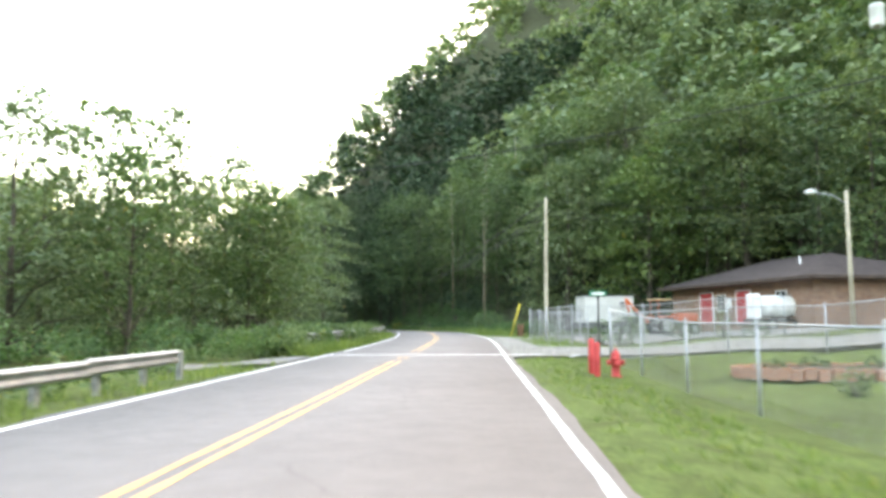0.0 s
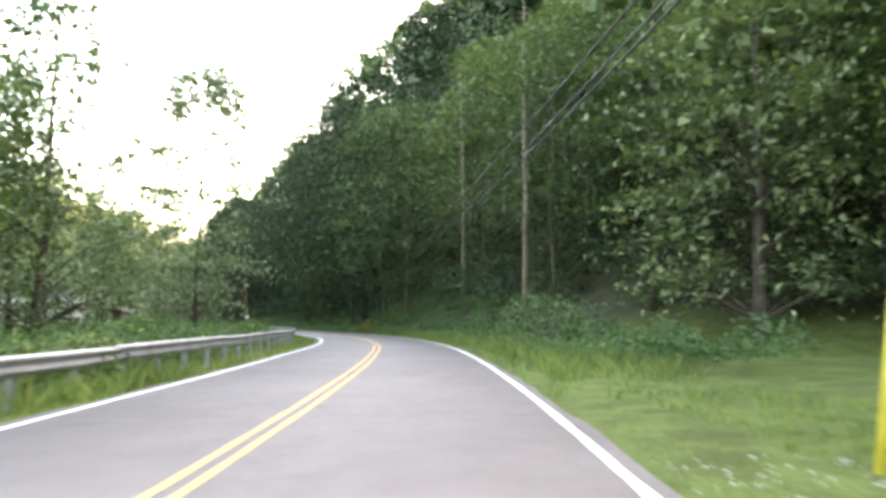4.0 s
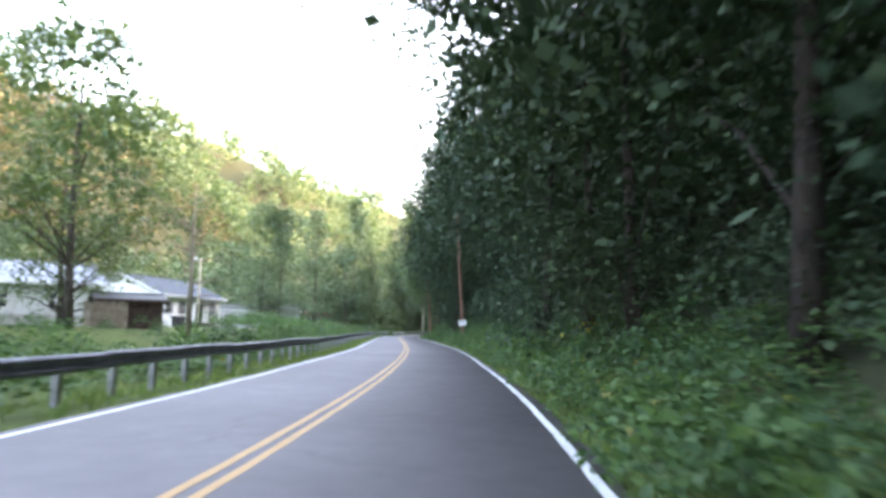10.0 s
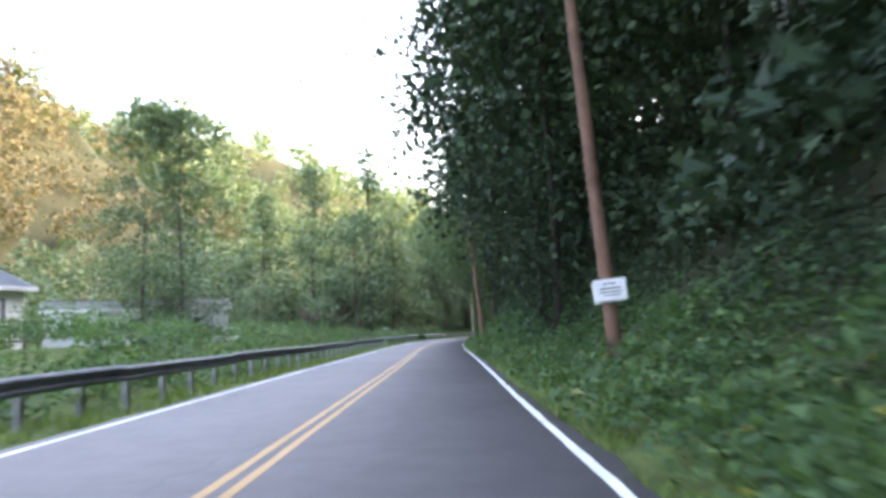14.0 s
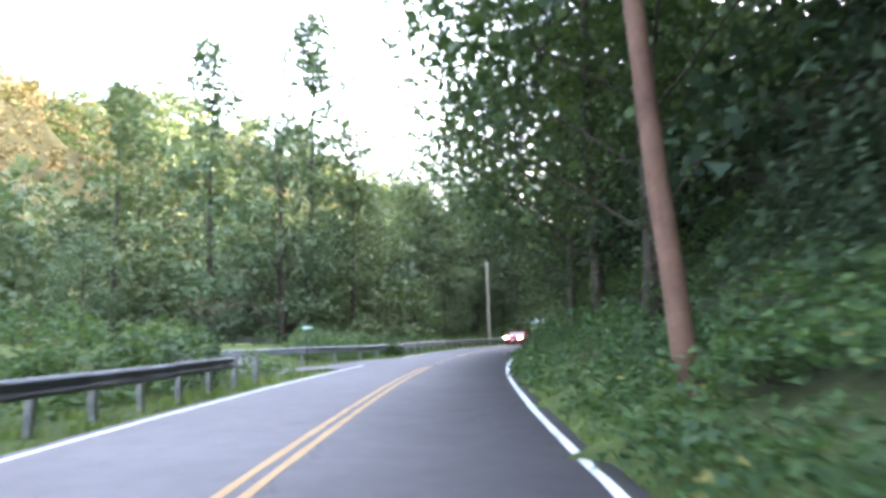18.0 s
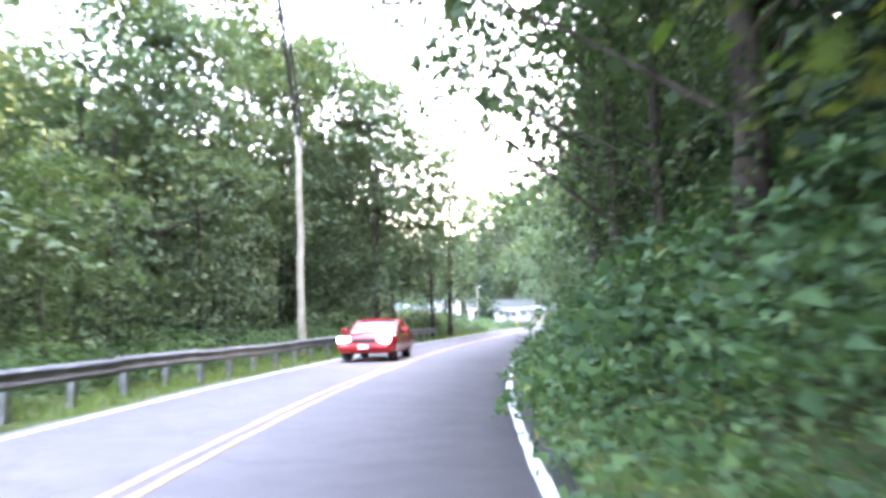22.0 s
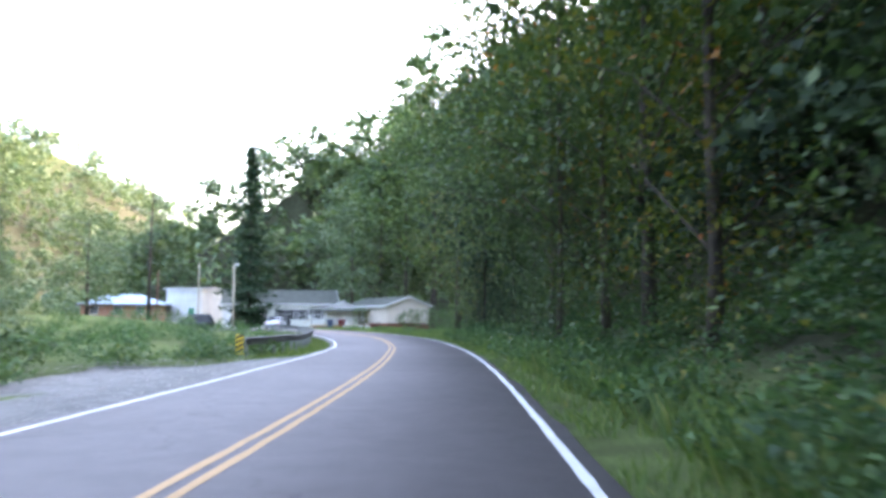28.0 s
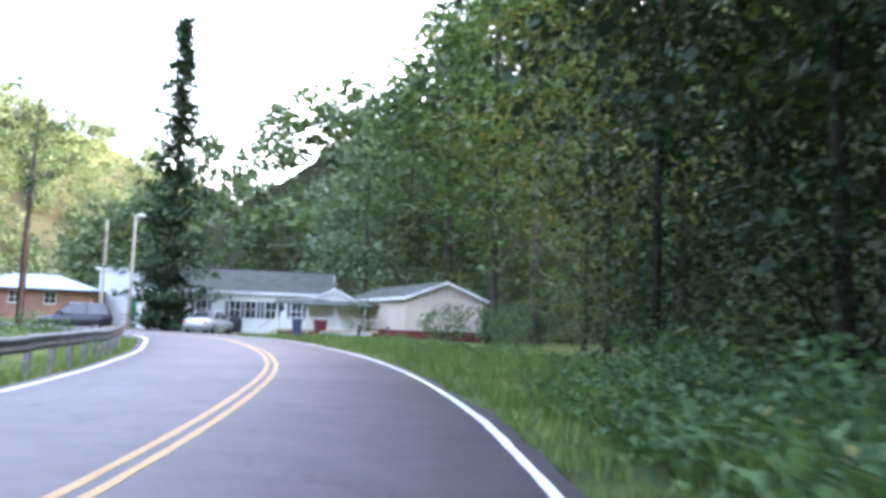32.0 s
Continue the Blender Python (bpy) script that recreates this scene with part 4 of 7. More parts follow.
def carpet(name, seed, s0, s1, d_lo, d_hi, count, variants, mat, label, category, lo, hi, sink=0.05, power=1.0):
    g = np.random.RandomState(seed)
    s = g.uniform(s0, s1, count)
    a, b = d_lo(s) if callable(d_lo) else d_lo, d_hi(s) if callable(d_hi) else d_hi
    d = a + (b - a) * g.uniform(0, 1, count) ** power
    q = on_road(s, 0)
    q[:, 0] += d * np.interp(s, CUM, RIGHT[:, 0])
    q[:, 1] += d * np.interp(s, CUM, RIGHT[:, 1])
    paved = ((s > 242.5) & (s < 252.5) & (d < -2) & (d > -11)) | ((s > 344) & (s < 367) & (d < -2) & (d > -8.6)) | ((s > 21) & (s < 27) & (d < -2) & (d > -9))
    q = q[~paved]
    count = len(q)
    z = ground_z(q[:, 0], q[:, 1]) - sink
    return joined_plants(name, zip(q[:, 0], q[:, 1], z, g.uniform(lo, hi, count), g.uniform(0, 6.28, count), g.randint(0, 99, count)), variants, mat, label, category)


def weed_edge(s):
    """Where the weeds on the right begin, from the road's middle."""
    return np.interp(s, [50, 70, 90, 118, 145, 168, 190, 205, 226, 276, 288, 300, 325, 345, 395, 410], [9, 5.4, 5.0, 3.75, 3.75, 3.95, 3.75, 3.65, 3.55, 3.55, 3.75, 4.0, 4.2, 4.6, 4.6, 8.5])


def weed_reach(s):
    """How far up the bank the weeds grow."""
    return weed_edge(s) + np.interp(s, [60, 112, 120, 218, 232, 310, 330, 400], [5.2, 5.0, 2.9, 2.9, 4.4, 4.4, 3.4, 3.4])


carpet("roadside_weeds", 31, 66, 400, weed_edge, weed_reach, 2300, WEED, M["weed"], "dense green leafy weeds on the bank beside the road", "weeds", 0.55, 1.15, power=1.5)
carpet("tall_roadside_weeds", 32, 62, 400, lambda s: weed_edge(s) + 0.9, weed_reach, 420, TALL, M["weed"], "tall leafy weeds and brambles under the trees", "weeds", 0.6, 1.1)
carpet("bank_weeds", 47, 85, 116, lambda s: weed_edge(s) + 0.6, weed_reach, 80, TALL, M["weed"], "tall leafy weeds climbing the bank", "weeds", 0.7, 1.2)
carpet("bank_weeds", 54, 254, 335, lambda s: weed_edge(s) + 0.6, weed_reach, 200, TALL, M["weed"], "head-high leafy weeds climbing the bank", "weeds", 0.9, 1.6)
carpet("undergrowth", 56, 112, 226, lambda s: weed_edge(s) + 2.2, lambda s: np.interp(s, FOOT_S, FOOT_D) + 4.0, 330, UNDER, M["leaf_shaded"], "dark leafy undergrowth along the foot of the woods", "undergrowth", 0.3, 0.62)
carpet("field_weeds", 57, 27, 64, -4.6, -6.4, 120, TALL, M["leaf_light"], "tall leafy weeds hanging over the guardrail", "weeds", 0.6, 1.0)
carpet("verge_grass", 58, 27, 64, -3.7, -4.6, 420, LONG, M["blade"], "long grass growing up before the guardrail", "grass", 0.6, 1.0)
carpet("undergrowth", 55, 286, 316, -8.5, -22, 70, UNDER, M["leaf_shaded"], "dark undergrowth beneath the grove", "undergrowth", 0.4, 0.8)
carpet("undergrowth", 41, 64, 392, lambda s: np.interp(s, FOOT_S, FOOT_D) + 2.0, lambda s: np.interp(s, FOOT_S, FOOT_D) + 10.5, 480, UNDER, M["leaf_shaded"], "dark leafy undergrowth between the trunks", "undergrowth", 0.8, 1.4)
carpet("field_weeds", 33, -30, 400, -5.3, -9.5, 850, FIELD, M["leaf_light"], "rank green weeds behind the guardrail", "weeds", 0.7, 1.35)
carpet("scrub", 42, 62, 120, -8.0, -17, 120, UNDER, M["weed"], "low green scrub between guardrail and fields", "scrub", 0.32, 0.52)
carpet("scrub", 46, 120, 192, -8.5, -14, 80, UNDER, M["weed"], "low patchy scrub before the valley houses", "scrub", 0.16, 0.32)
carpet("scrub", 43, 192, 238, -8, -20, 150, UNDER, M["weed"], "rank green scrub, tall as the guardrail and more", "scrub", 0.38, 0.68)
carpet("scrub", 44, 255, 318, -6.6, -12, 130, UNDER, M["leaf"], "dark green scrub behind the guardrail", "scrub", 0.3, 0.6)
carpet("scrub", 45, 319, 343, -6.5, -13, 60, UNDER, M["leaf"], "dark green scrub beside the pull-off", "scrub", 0.35, 0.65)
carpet("scrub", 48, 362, 428, -6.2, -22, 150, UNDER, M["weed"], "rough green scrub inside the bend", "scrub", 0.22, 0.5)
carpet("tall_field_weeds", 34, 26, 330, -5.6, -8.5, 260, TALL, M["weed"], "tall weeds and saplings behind the guardrail", "weeds", 0.7, 1.3)
carpet("verge_grass", 35, -8, 430, lambda s: edge_l(s) - 0.4, lambda s: edge_l(s) - 2.6, 4200, TUFT, M["blade"], "uneven green grass along the verge", "grass", 0.6, 1.3)
carpet("verge_grass", 36, 58, 405, lambda s: edge_r(s) + 0.22, lambda s: np.maximum(weed_edge(s) + 0.3, edge_r(s) + 0.7), 3800, TUFT, M["blade"], "uneven green grass along the verge", "grass", 0.6, 1.3)
carpet("long_grass", 37, 62, 170, lambda s: edge_r(s) + 1.2, lambda s: weed_edge(s) + 1.0, 1100, LONG, M["blade"], "long pale grass beside the road", "grass", 0.7, 1.2)
carpet("long_grass", 38, 320, 398, lambda s: edge_r(s) + 1.2, lambda s: weed_edge(s) + 1.0, 900, LONG, M["blade"], "long green grass beside the road", "grass", 0.7, 1.2)
carpet("verge_grass", 49, 396, 436, lambda s: edge_r(s) + 0.3, lambda s: edge_r(s) + 7.0, 1300, LONG, M["blade"], "long uneven grass before the houses", "grass", 0.4, 0.85)
carpet("roadside_weeds", 53, 398, 432, lambda s: edge_r(s) + 1.6, lambda s: edge_r(s) + 8.0, 90, WEED, M["weed"], "patches of green weeds in the long grass", "weeds", 0.4, 0.8)
carpet("scrub", 50, -12, 44, -9.5, -21, 110, UNDER, M["weed"], "rank green scrub under the valley trees", "scrub", 0.35, 0.75)
carpet("tall_field_weeds", 51, 58, 122, -5.5, -9, 130, TALL, M["weed"], "head-high weeds crowding the guardrail", "weeds", 0.7, 1.15)
carpet("lawn_grass", 40, 34, 60, 5.0, 8.0, 900, TUFT, M["blade"], "ragged grass before the fence", "grass", 0.5, 0.9)
carpet("lawn_grass", 39, -10, 25, 3.8, 8.5, 1800, TUFT, M["blade"], "short mown grass beside the fence", "grass", 0.35, 0.6)


# Materials of built things
M["pole_wood"] = surface("pale_pole_wood", (0.32, 0.27, 0.20), (0.50, 0.44, 0.34), 1.2, 22, 0.9, bump=0.4)
M["pole_brown"] = surface("brown_pole_wood", (0.10, 0.052, 0.036), (0.21, 0.115, 0.078), 1.6, 22, 0.85, bump=0.4)
M["cable"] = surface("black_cable", (0.015, 0.016, 0.018), (0.03, 0.032, 0.035), 3, 30, 0.6)
M["white_paint"] = surface("white_paint", (0.62, 0.62, 0.60), (0.78, 0.78, 0.76), 2, 40, 0.6)
M["board"] = surface("white_sign_board", (0.66, 0.66, 0.66), (0.80, 0.80, 0.80), 4, 50, 0.5)
M["ink"] = surface("dark_print", (0.08, 0.08, 0.09), (0.16, 0.16, 0.17), 8, 60, 0.7)
M["green_sign"] = surface("green_sign_face", (0.02, 0.16, 0.09), (0.03, 0.22, 0.12), 5, 50, 0.45)
M["red_paint"] = surface("red_paint", (0.36, 0.03, 0.03), (0.55, 0.055, 0.05), 4, 40, 0.5, bump=0.1)
M["door_red"] = surface("red_door_paint", (0.35, 0.025, 0.03), (0.48, 0.04, 0.045), 2, 40, 0.5)
M["orange"] = surface("orange_machine_paint", (0.40, 0.075, 0.03), (0.58, 0.135, 0.05), 2, 30, 0.5)
M["tyre"] = surface("black_rubber", (0.015, 0.015, 0.015), (0.04, 0.04, 0.04), 6, 60, 0.85)
M["dark_metal"] = surface("dark_metal", (0.03, 0.03, 0.03), (0.08, 0.08, 0.08), 3, 40, 0.6, 0.4)
M["chrome"] = surface("bright_metal", (0.5, 0.5, 0.5), (0.65, 0.65, 0.65), 3, 40, 0.25, 0.9, 0.0)
M["rim"] = surface("grey_rim", (0.3, 0.3, 0.3), (0.45, 0.45, 0.45), 3, 40, 0.4, 0.6)
M["yellow_plastic"] = surface("yellow_plastic", (0.62, 0.48, 0.04), (0.80, 0.64, 0.08), 3, 40, 0.5)
M["stump"] = surface("stump_wood", (0.07, 0.035, 0.02), (0.17, 0.09, 0.05), 4, 25, 0.95, bump=0.8)
M["shingle_brown"] = surface("dark_brown_shingles", (0.024, 0.018, 0.017), (0.052, 0.039, 0.036), 1.5, 12, 0.95, bump=0.8)
M["shingle_grey"] = surface("grey_shingles", (0.055, 0.062, 0.050), (0.09, 0.10, 0.083), 1.2, 10, 0.95, bump=0.8)
M["shingle_slate"] = surface("slate_blue_shingles", (0.045, 0.054, 0.062), (0.08, 0.093, 0.105), 1.2, 10, 0.95, bump=0.8)
M["metal_blue"] = surface("pale_blue_roof_metal", (0.16, 0.24, 0.30), (0.25, 0.34, 0.40), 0.8, 20, 0.5, 0.2)
M["metal_pale"] = surface("pale_roof_metal", (0.15, 0.17, 0.19), (0.23, 0.25, 0.27), 0.8, 20, 0.45, 0.3)
M["red_roof"] = surface("red_roof_metal", (0.40, 0.06, 0.06), (0.55, 0.12, 0.11), 0.8, 20, 0.5)
M["wood_fence"] = surface("weathered_boards", (0.22, 0.17, 0.12), (0.40, 0.33, 0.25), 3, 30, 0.9, bump=0.4)
M["dark_wood"] = surface("dark_brown_boards", (0.045, 0.03, 0.025), (0.10, 0.07, 0.055), 3, 30, 0.9)
M["new_wood"] = surface("new_lumber", (0.42, 0.29, 0.16), (0.58, 0.42, 0.25), 3, 30, 0.85)
M["concrete"] = surface("concrete", (0.28, 0.27, 0.25), (0.42, 0.41, 0.38), 2, 40, 0.9, bump=0.4)
M["skirt_red"] = surface("dark_red_skirting", (0.10, 0.02, 0.022), (0.18, 0.035, 0.035), 2, 30, 0.8)
M["bin_blue"] = surface("dark_blue_plastic", (0.03, 0.045, 0.08), (0.05, 0.07, 0.12), 3, 40, 0.6)
M["car_red"] = surface("red_car_paint", (0.42, 0.012, 0.014), (0.52, 0.02, 0.022), 1.0, 80, 0.22, 0.1, 0.0, 0.6)
M["car_dark"] = surface("dark_car_paint", (0.02, 0.025, 0.03), (0.035, 0.04, 0.05), 1.0, 80, 0.25, 0.1, 0.0, 0.6)
M["car_silver"] = surface("silver_car_paint", (0.42, 0.44, 0.45), (0.55, 0.57, 0.58), 1.0, 80, 0.28, 0.3, 0.0, 0.6)
M["soil"] = surface("dark_soil", (0.045, 0.03, 0.02), (0.09, 0.065, 0.045), 4, 40, 0.95, bump=0.8)
M["mailbox"] = surface("galvanised_mesh", (0.30, 0.31, 0.32), (0.44, 0.45, 0.46), 4, 40, 0.5, 0.5)
M["black_yellow"] = surface("hazard_yellow", (0.62, 0.40, 0.03), (0.75, 0.50, 0.05), 4, 40, 0.5)
M["petal"] = surface("white_petals", (0.65, 0.65, 0.60), (0.80, 0.80, 0.75), 6, 60, 0.7)
M["gold_petal"] = surface("yellow_petals", (0.60, 0.42, 0.02), (0.78, 0.60, 0.05), 6, 60, 0.7)


def siding(name, dark, light, course=0.2):
    """Lapped siding: courses as relief, stains and streaks."""
    m, nt, b = material(name, light, 0.6, 0, 0.3)
    n1 = noise_node(nt, 0.6, 4)
    c = ramp(nt, n1.outputs[0], [(0.3, dark), (0.65, light)])
    tc, sep = nt.nodes.new("ShaderNodeTexCoord"), nt.nodes.new("ShaderNodeSeparateXYZ")
    nt.links.new(tc.outputs["Object"], sep.inputs[0])
    div = nt.nodes.new("ShaderNodeMath")
    div.operation = "DIVIDE"
    div.inputs[1].default_value = course
    fr = nt.nodes.new("ShaderNodeMath")
    fr.operation = "FRACT"
    nt.links.new(sep.outputs[2], div.inputs[0])
    nt.links.new(div.outputs[0], fr.inputs[0])
    bumped(nt, b, fr.outputs[0], 0.6, 0.03)
    nt.links.new(c.outputs[0], b.inputs["Base Color"])
    return m


def brickwork(name, a, c, mortar):
    m, nt, b = material(name, a, 0.9, 0, 0.2)
    tc = nt.nodes.new("ShaderNodeTexCoord")
    mp = nt.nodes.new("ShaderNodeMapping")
    mp.inputs["Rotation"].default_value = (math.pi / 2, 0, 0)
    geo = nt.nodes.new("ShaderNodeSeparateXYZ")
    nt.links.new(tc.outputs["Object"], geo.inputs[0])
    add = nt.nodes.new("ShaderNodeMath")
    add.operation = "ADD"
    nt.links.new(geo.outputs[0], add.inputs[0])
    nt.links.new(geo.outputs[1], add.inputs[1])
    com = nt.nodes.new("ShaderNodeCombineXYZ")
    nt.links.new(add.outputs[0], com.inputs[0])
    nt.links.new(geo.outputs[2], com.inputs[1])
    br = nt.nodes.new("ShaderNodeTexBrick")
    br.inputs["Scale"].default_value = 1.0
    br.inputs["Brick Width"].default_value, br.inputs["Row Height"].default_value, br.inputs["Mortar Size"].default_value = 0.22, 0.075, 0.008
    br.inputs["Color1"].default_value, br.inputs["Color2"].default_value, br.inputs["Mortar"].default_value = (*a, 1), (*c, 1), (*mortar, 1)
    nt.links.new(com.outputs[0], br.inputs["Vector"])
    n = noise_node(nt, 0.9, 4)
    st = ramp(nt, n.outputs[0], [(0.3, (0.75,) * 3), (0.7, (1.1,) * 3)])
    nt.links.new(mixed(nt, "MULTIPLY", 1.0, br.outputs[0], st.outputs[0]), b.inputs["Base Color"])
    bumped(nt, b, br.outputs["Fac"], -0.5, 0.01)
    return m


def glass_material():
    m, nt, b = material("window_glass", (0.02, 0.025, 0.03), 0.06, 0, 0.8)
    n = noise_node(nt, 0.7, 2)
    c = ramp(nt, n.outputs[0], [(0.3, (0.012, 0.015, 0.018)), (0.7, (0.05, 0.055, 0.06))])
    nt.links.new(c.outputs[0], b.inputs["Base Color"])
    return m


def lit(name, colour, strength):
    m, nt, b = material(name, colour, 0.3)
    b.inputs["Emission Color"].default_value = (*colour, 1)
    b.inputs["Emission Strength"].default_value = strength
    return m


M["glass"] = glass_material()
M["white_siding"] = siding("white_siding", (0.70, 0.70, 0.67), (0.80, 0.80, 0.77))
M["beige_siding"] = siding("beige_siding", (0.50, 0.43, 0.36), (0.60, 0.52, 0.44))
M["yellow_siding"] = siding("pale_yellow_siding", (0.62, 0.55, 0.28), (0.72, 0.65, 0.36))
M["grey_siding"] = siding("pale_grey_siding", (0.50, 0.51, 0.51), (0.62, 0.63, 0.63))
M["brick"] = brickwork("brown_brick", (0.20, 0.10, 0.07), (0.34, 0.19, 0.12), (0.27, 0.23, 0.20))
M["brick_red"] = brickwork("red_brick", (0.30, 0.12, 0.07), (0.40, 0.18, 0.10), (0.36, 0.32, 0.28))
M["headlight"] = lit("lit_headlight", (1.0, 0.93, 0.80), 3.5)


def tubes_part(name, tubes, mat, parent=None, label=""):
    return part(name, tubes_mesh(name, tubes, mat), None, parent, label)


def solid(verts, faces):
    bm = bmesh.new()
    vs = [bm.verts.new(v) for v in verts]
    for f in faces:
        bm.faces.new([vs[i] for i in f])
    bmesh.ops.recalc_face_normals(bm, faces=bm.faces)
    return bm


def lathe(profile, sides=14):
    """Arrays of a turned body from (radius, height) pairs."""
    pr = np.array(profile, float)
    ang = np.arange(sides) * 2 * np.pi / sides
    v = np.stack([pr[:, None, 0] * np.cos(ang), pr[:, None, 0] * np.sin(ang), pr[:, None, 1] + 0 * ang], -1).reshape(-1, 3)
    n = len(pr)
    i, j = np.meshgrid(np.arange(n - 1), np.arange(sides), indexing="ij")
    f = np.stack([i * sides + j, i * sides + (j + 1) % sides, (i + 1) * sides + (j + 1) % sides, (i + 1) * sides + j], -1).reshape(-1, 4)
    return v, f, np.zeros((0, 3), int)


def moved(t, m):
    """A tube's or lathe's arrays at another pose."""
    v, f, tri = t
    r = np.array(m)
    return v @ r[:3, :3].T + r[:3, 3], f, tri


def thing(name, label, category, m=None, group=""):
    ob = tagged(new(name), label, category, group)
    if m is not None:
        ob.matrix_world = m
    return ob


# Guardrails
def rail_profile():
    """The W of a guardrail beam: out from the posts and up."""
    return np.array([(0.00, -0.155), (0.035, -0.145), (0.075, -0.105), (0.08, -0.075), (0.035, -0.035), (0.02, 0.0), (0.035, 0.035), (0.08, 0.075), (0.075, 0.105), (0.035, 0.145), (0.0, 0.155)])


def guardrail(pairs, label, top=0.68, seed=1, steel="shaded_steel"):
    ss, dd = np.array(pairs, float).T
    s0, s1 = ss[0], ss[-1]
    rail = thing("guardrail", label, "guardrail", group="guardrails")
    r = np.random.RandomState(seed)
    n_beam = max(int((s1 - s0) / 3.81), 1)
    prof = rail_profile()
    prof2 = np.vstack([prof, prof[::-1] - [0.006, 0]])
    for k in range(n_beam):
        a, b = s0 + k * 3.81, min(s0 + (k + 1) * 3.81 + 0.12, s1 + 0.1)
        s = np.linspace(a, b, 5)
        d = np.interp(s, ss, dd)
        c = on_road(s, 0)
        rt = np.stack([np.interp(s, CUM, RIGHT[:, 0]), np.interp(s, CUM, RIGHT[:, 1])], -1)
        c[:, :2] += rt * d[:, None]
        c[:, 2] += top - 0.155 + 0.02 * math.sin(k * 1.7) + 0.004 * (k % 2)
        v = np.concatenate([c[:, None, :2] + rt[:, None] * (prof2[None, :, :1] + 0.006 * (k % 2)), np.broadcast_to(c[:, None, 2:], (5, len(prof2), 1)) + prof2[None, :, 1:]], -1)
        m = len(prof2)
        i, j = np.meshgrid(np.arange(4), np.arange(m), indexing="ij")
        f = np.stack([i * m + j, i * m + (j + 1) % m, (i + 1) * m + (j + 1) % m, (i + 1) * m + j], -1).reshape(-1, 4)
        part("beam", mesh_np("beam", v.reshape(-1, 3), f, M[steel]), None, rail)
    post = None
    for s in np.arange(s0 + 0.6, s1, 1.905):
        d = float(np.interp(s, ss, dd))
        x, y, _ = on_road(s, d - 0.11)
        z = gz(x, y)
        h = float(road_z(s)) + top + 0.03 - z
        if post is None:
            post = part("post", boxed(-0.06, 0.06, -0.08, 0.08, -0.3, 0.93, 0.012), M["post_wood"], rail, "grey weathered post")
            ob = post
        else:
            ob = post.copy()
            scene.collection.objects.link(ob)
        ob.matrix_basis = pose(x, y, z, r.uniform(-2, 2), r.uniform(-2, 2), heading(s)) @ Matrix.Diagonal((1, 1, h, 1))
    return rail


guardrail([(-60, -4.5), (18, -4.5)], "old galvanised guardrail overgrown with weeds", 0.52, 1, "steel")
guardrail([(31, -4.9), (36, -4.6), (60, -4.3), (121.6, -4.35)], "galvanised guardrail along the bend", 0.66, 2, "steel")
guardrail([(116.0, -4.37), (150, -4.6), (185, -4.7), (222, -4.4), (237, -4.4)], "galvanised guardrail on grey posts, steel darkened as in shade", 0.70, 3)
guardrail([(247, -12), (249, -9.6), (252, -6.8), (255, -5.4), (258, -4.6), (264, -4.3), (274.0, -4.25)], "galvanised guardrail beside the side road", 0.62, 4, "steel")
guardrail([(273.4, -4.2), (300, -4.0), (317, -4.2)], "long galvanised guardrail on short posts", 0.60, 5)
guardrail([(370.5, -5.5), (374, -5.0), (379, -4.6), (400, -4.3), (424, -4.3)], "curved galvanised guardrail on the inside of the bend", 0.66, 6)


# Poles, wires and lamps
def utility_pole(x, y, h, r, mat, label, lean=(0, 0), name="utility_pole"):
    p = thing(name, label, "utility pole", pose(x, y, gz(x, y) - 0.2, lean[0], lean[1], 0))
    z = np.linspace(0, h, 10)
    g = np.random.RandomState(int(abs(x) * 7))
    tubes_part("shaft", [tube(np.column_stack([g.randn(10) * 0.012, g.randn(10) * 0.012, z]), np.linspace(r, r * 0.68, 10), 12)], mat, p)
    tubes_part("insulator", [moved(lathe([(0.0, 0), (0.05, 0), (0.06, 0.05), (0.035, 0.08), (0.05, 0.12), (0.0, 0.15)], 8), pose(0, 0, h))], M["dark_metal"], p)
    tubes_part("bracket", [tube([(-0.14, 0, h - 1.0), (0.16, 0, h - 1.0)], 0.03, 6)], M["dark_metal"], p)
    return p


def wire(a, b, sag, label="black overhead cable between poles", r=0.018, name="overhead_cable"):
    a, b = np.array(a, float), np.array(b, float)
    u = np.linspace(0, 1, 18)[:, None]
    p = a * (1 - u) + b * u
    p[:, 2] -= (4 * u * (1 - u))[:, 0] * sag
    return tagged(tubes_part(name, [tube(p, r, 5, False)], M["cable"]), label, "cable")


pole_a = utility_pole(8.02, 59.0, 11.0, 0.16, M["pole_wood"], "tall pale wooden utility pole beside the gravel entrance", (0, 0.8))
TOP_A = (8.23, 59.0, 10.8)
pole_b = utility_pole(-37.06, 184.62, 11.5, 0.155, M["pole_brown"], "leaning reddish brown wooden utility pole under the trees", (0, -4.1))
pole_c = utility_pole(-58.2, 221.9, 9.6, 0.16, M["pole_brown"], "leaning brown wooden utility pole among the boughs", (0, -5.0))
pole_d = utility_pole(-88.9, 281.0, 8.6, 0.15, M["pole_wood"], "pale wooden utility pole behind the guardrail", (0, -1.0))
TOP_B, TOP_C, TOP_D = (-37.88, 184.62, 11.4), (-59.0, 221.9, 9.4), (-89.0, 281.0, 9.0)
utility_pole(-6.5, 139.0, 9.0, 0.16, M["pole_brown"], "brown wooden utility pole at the edge of the woods")
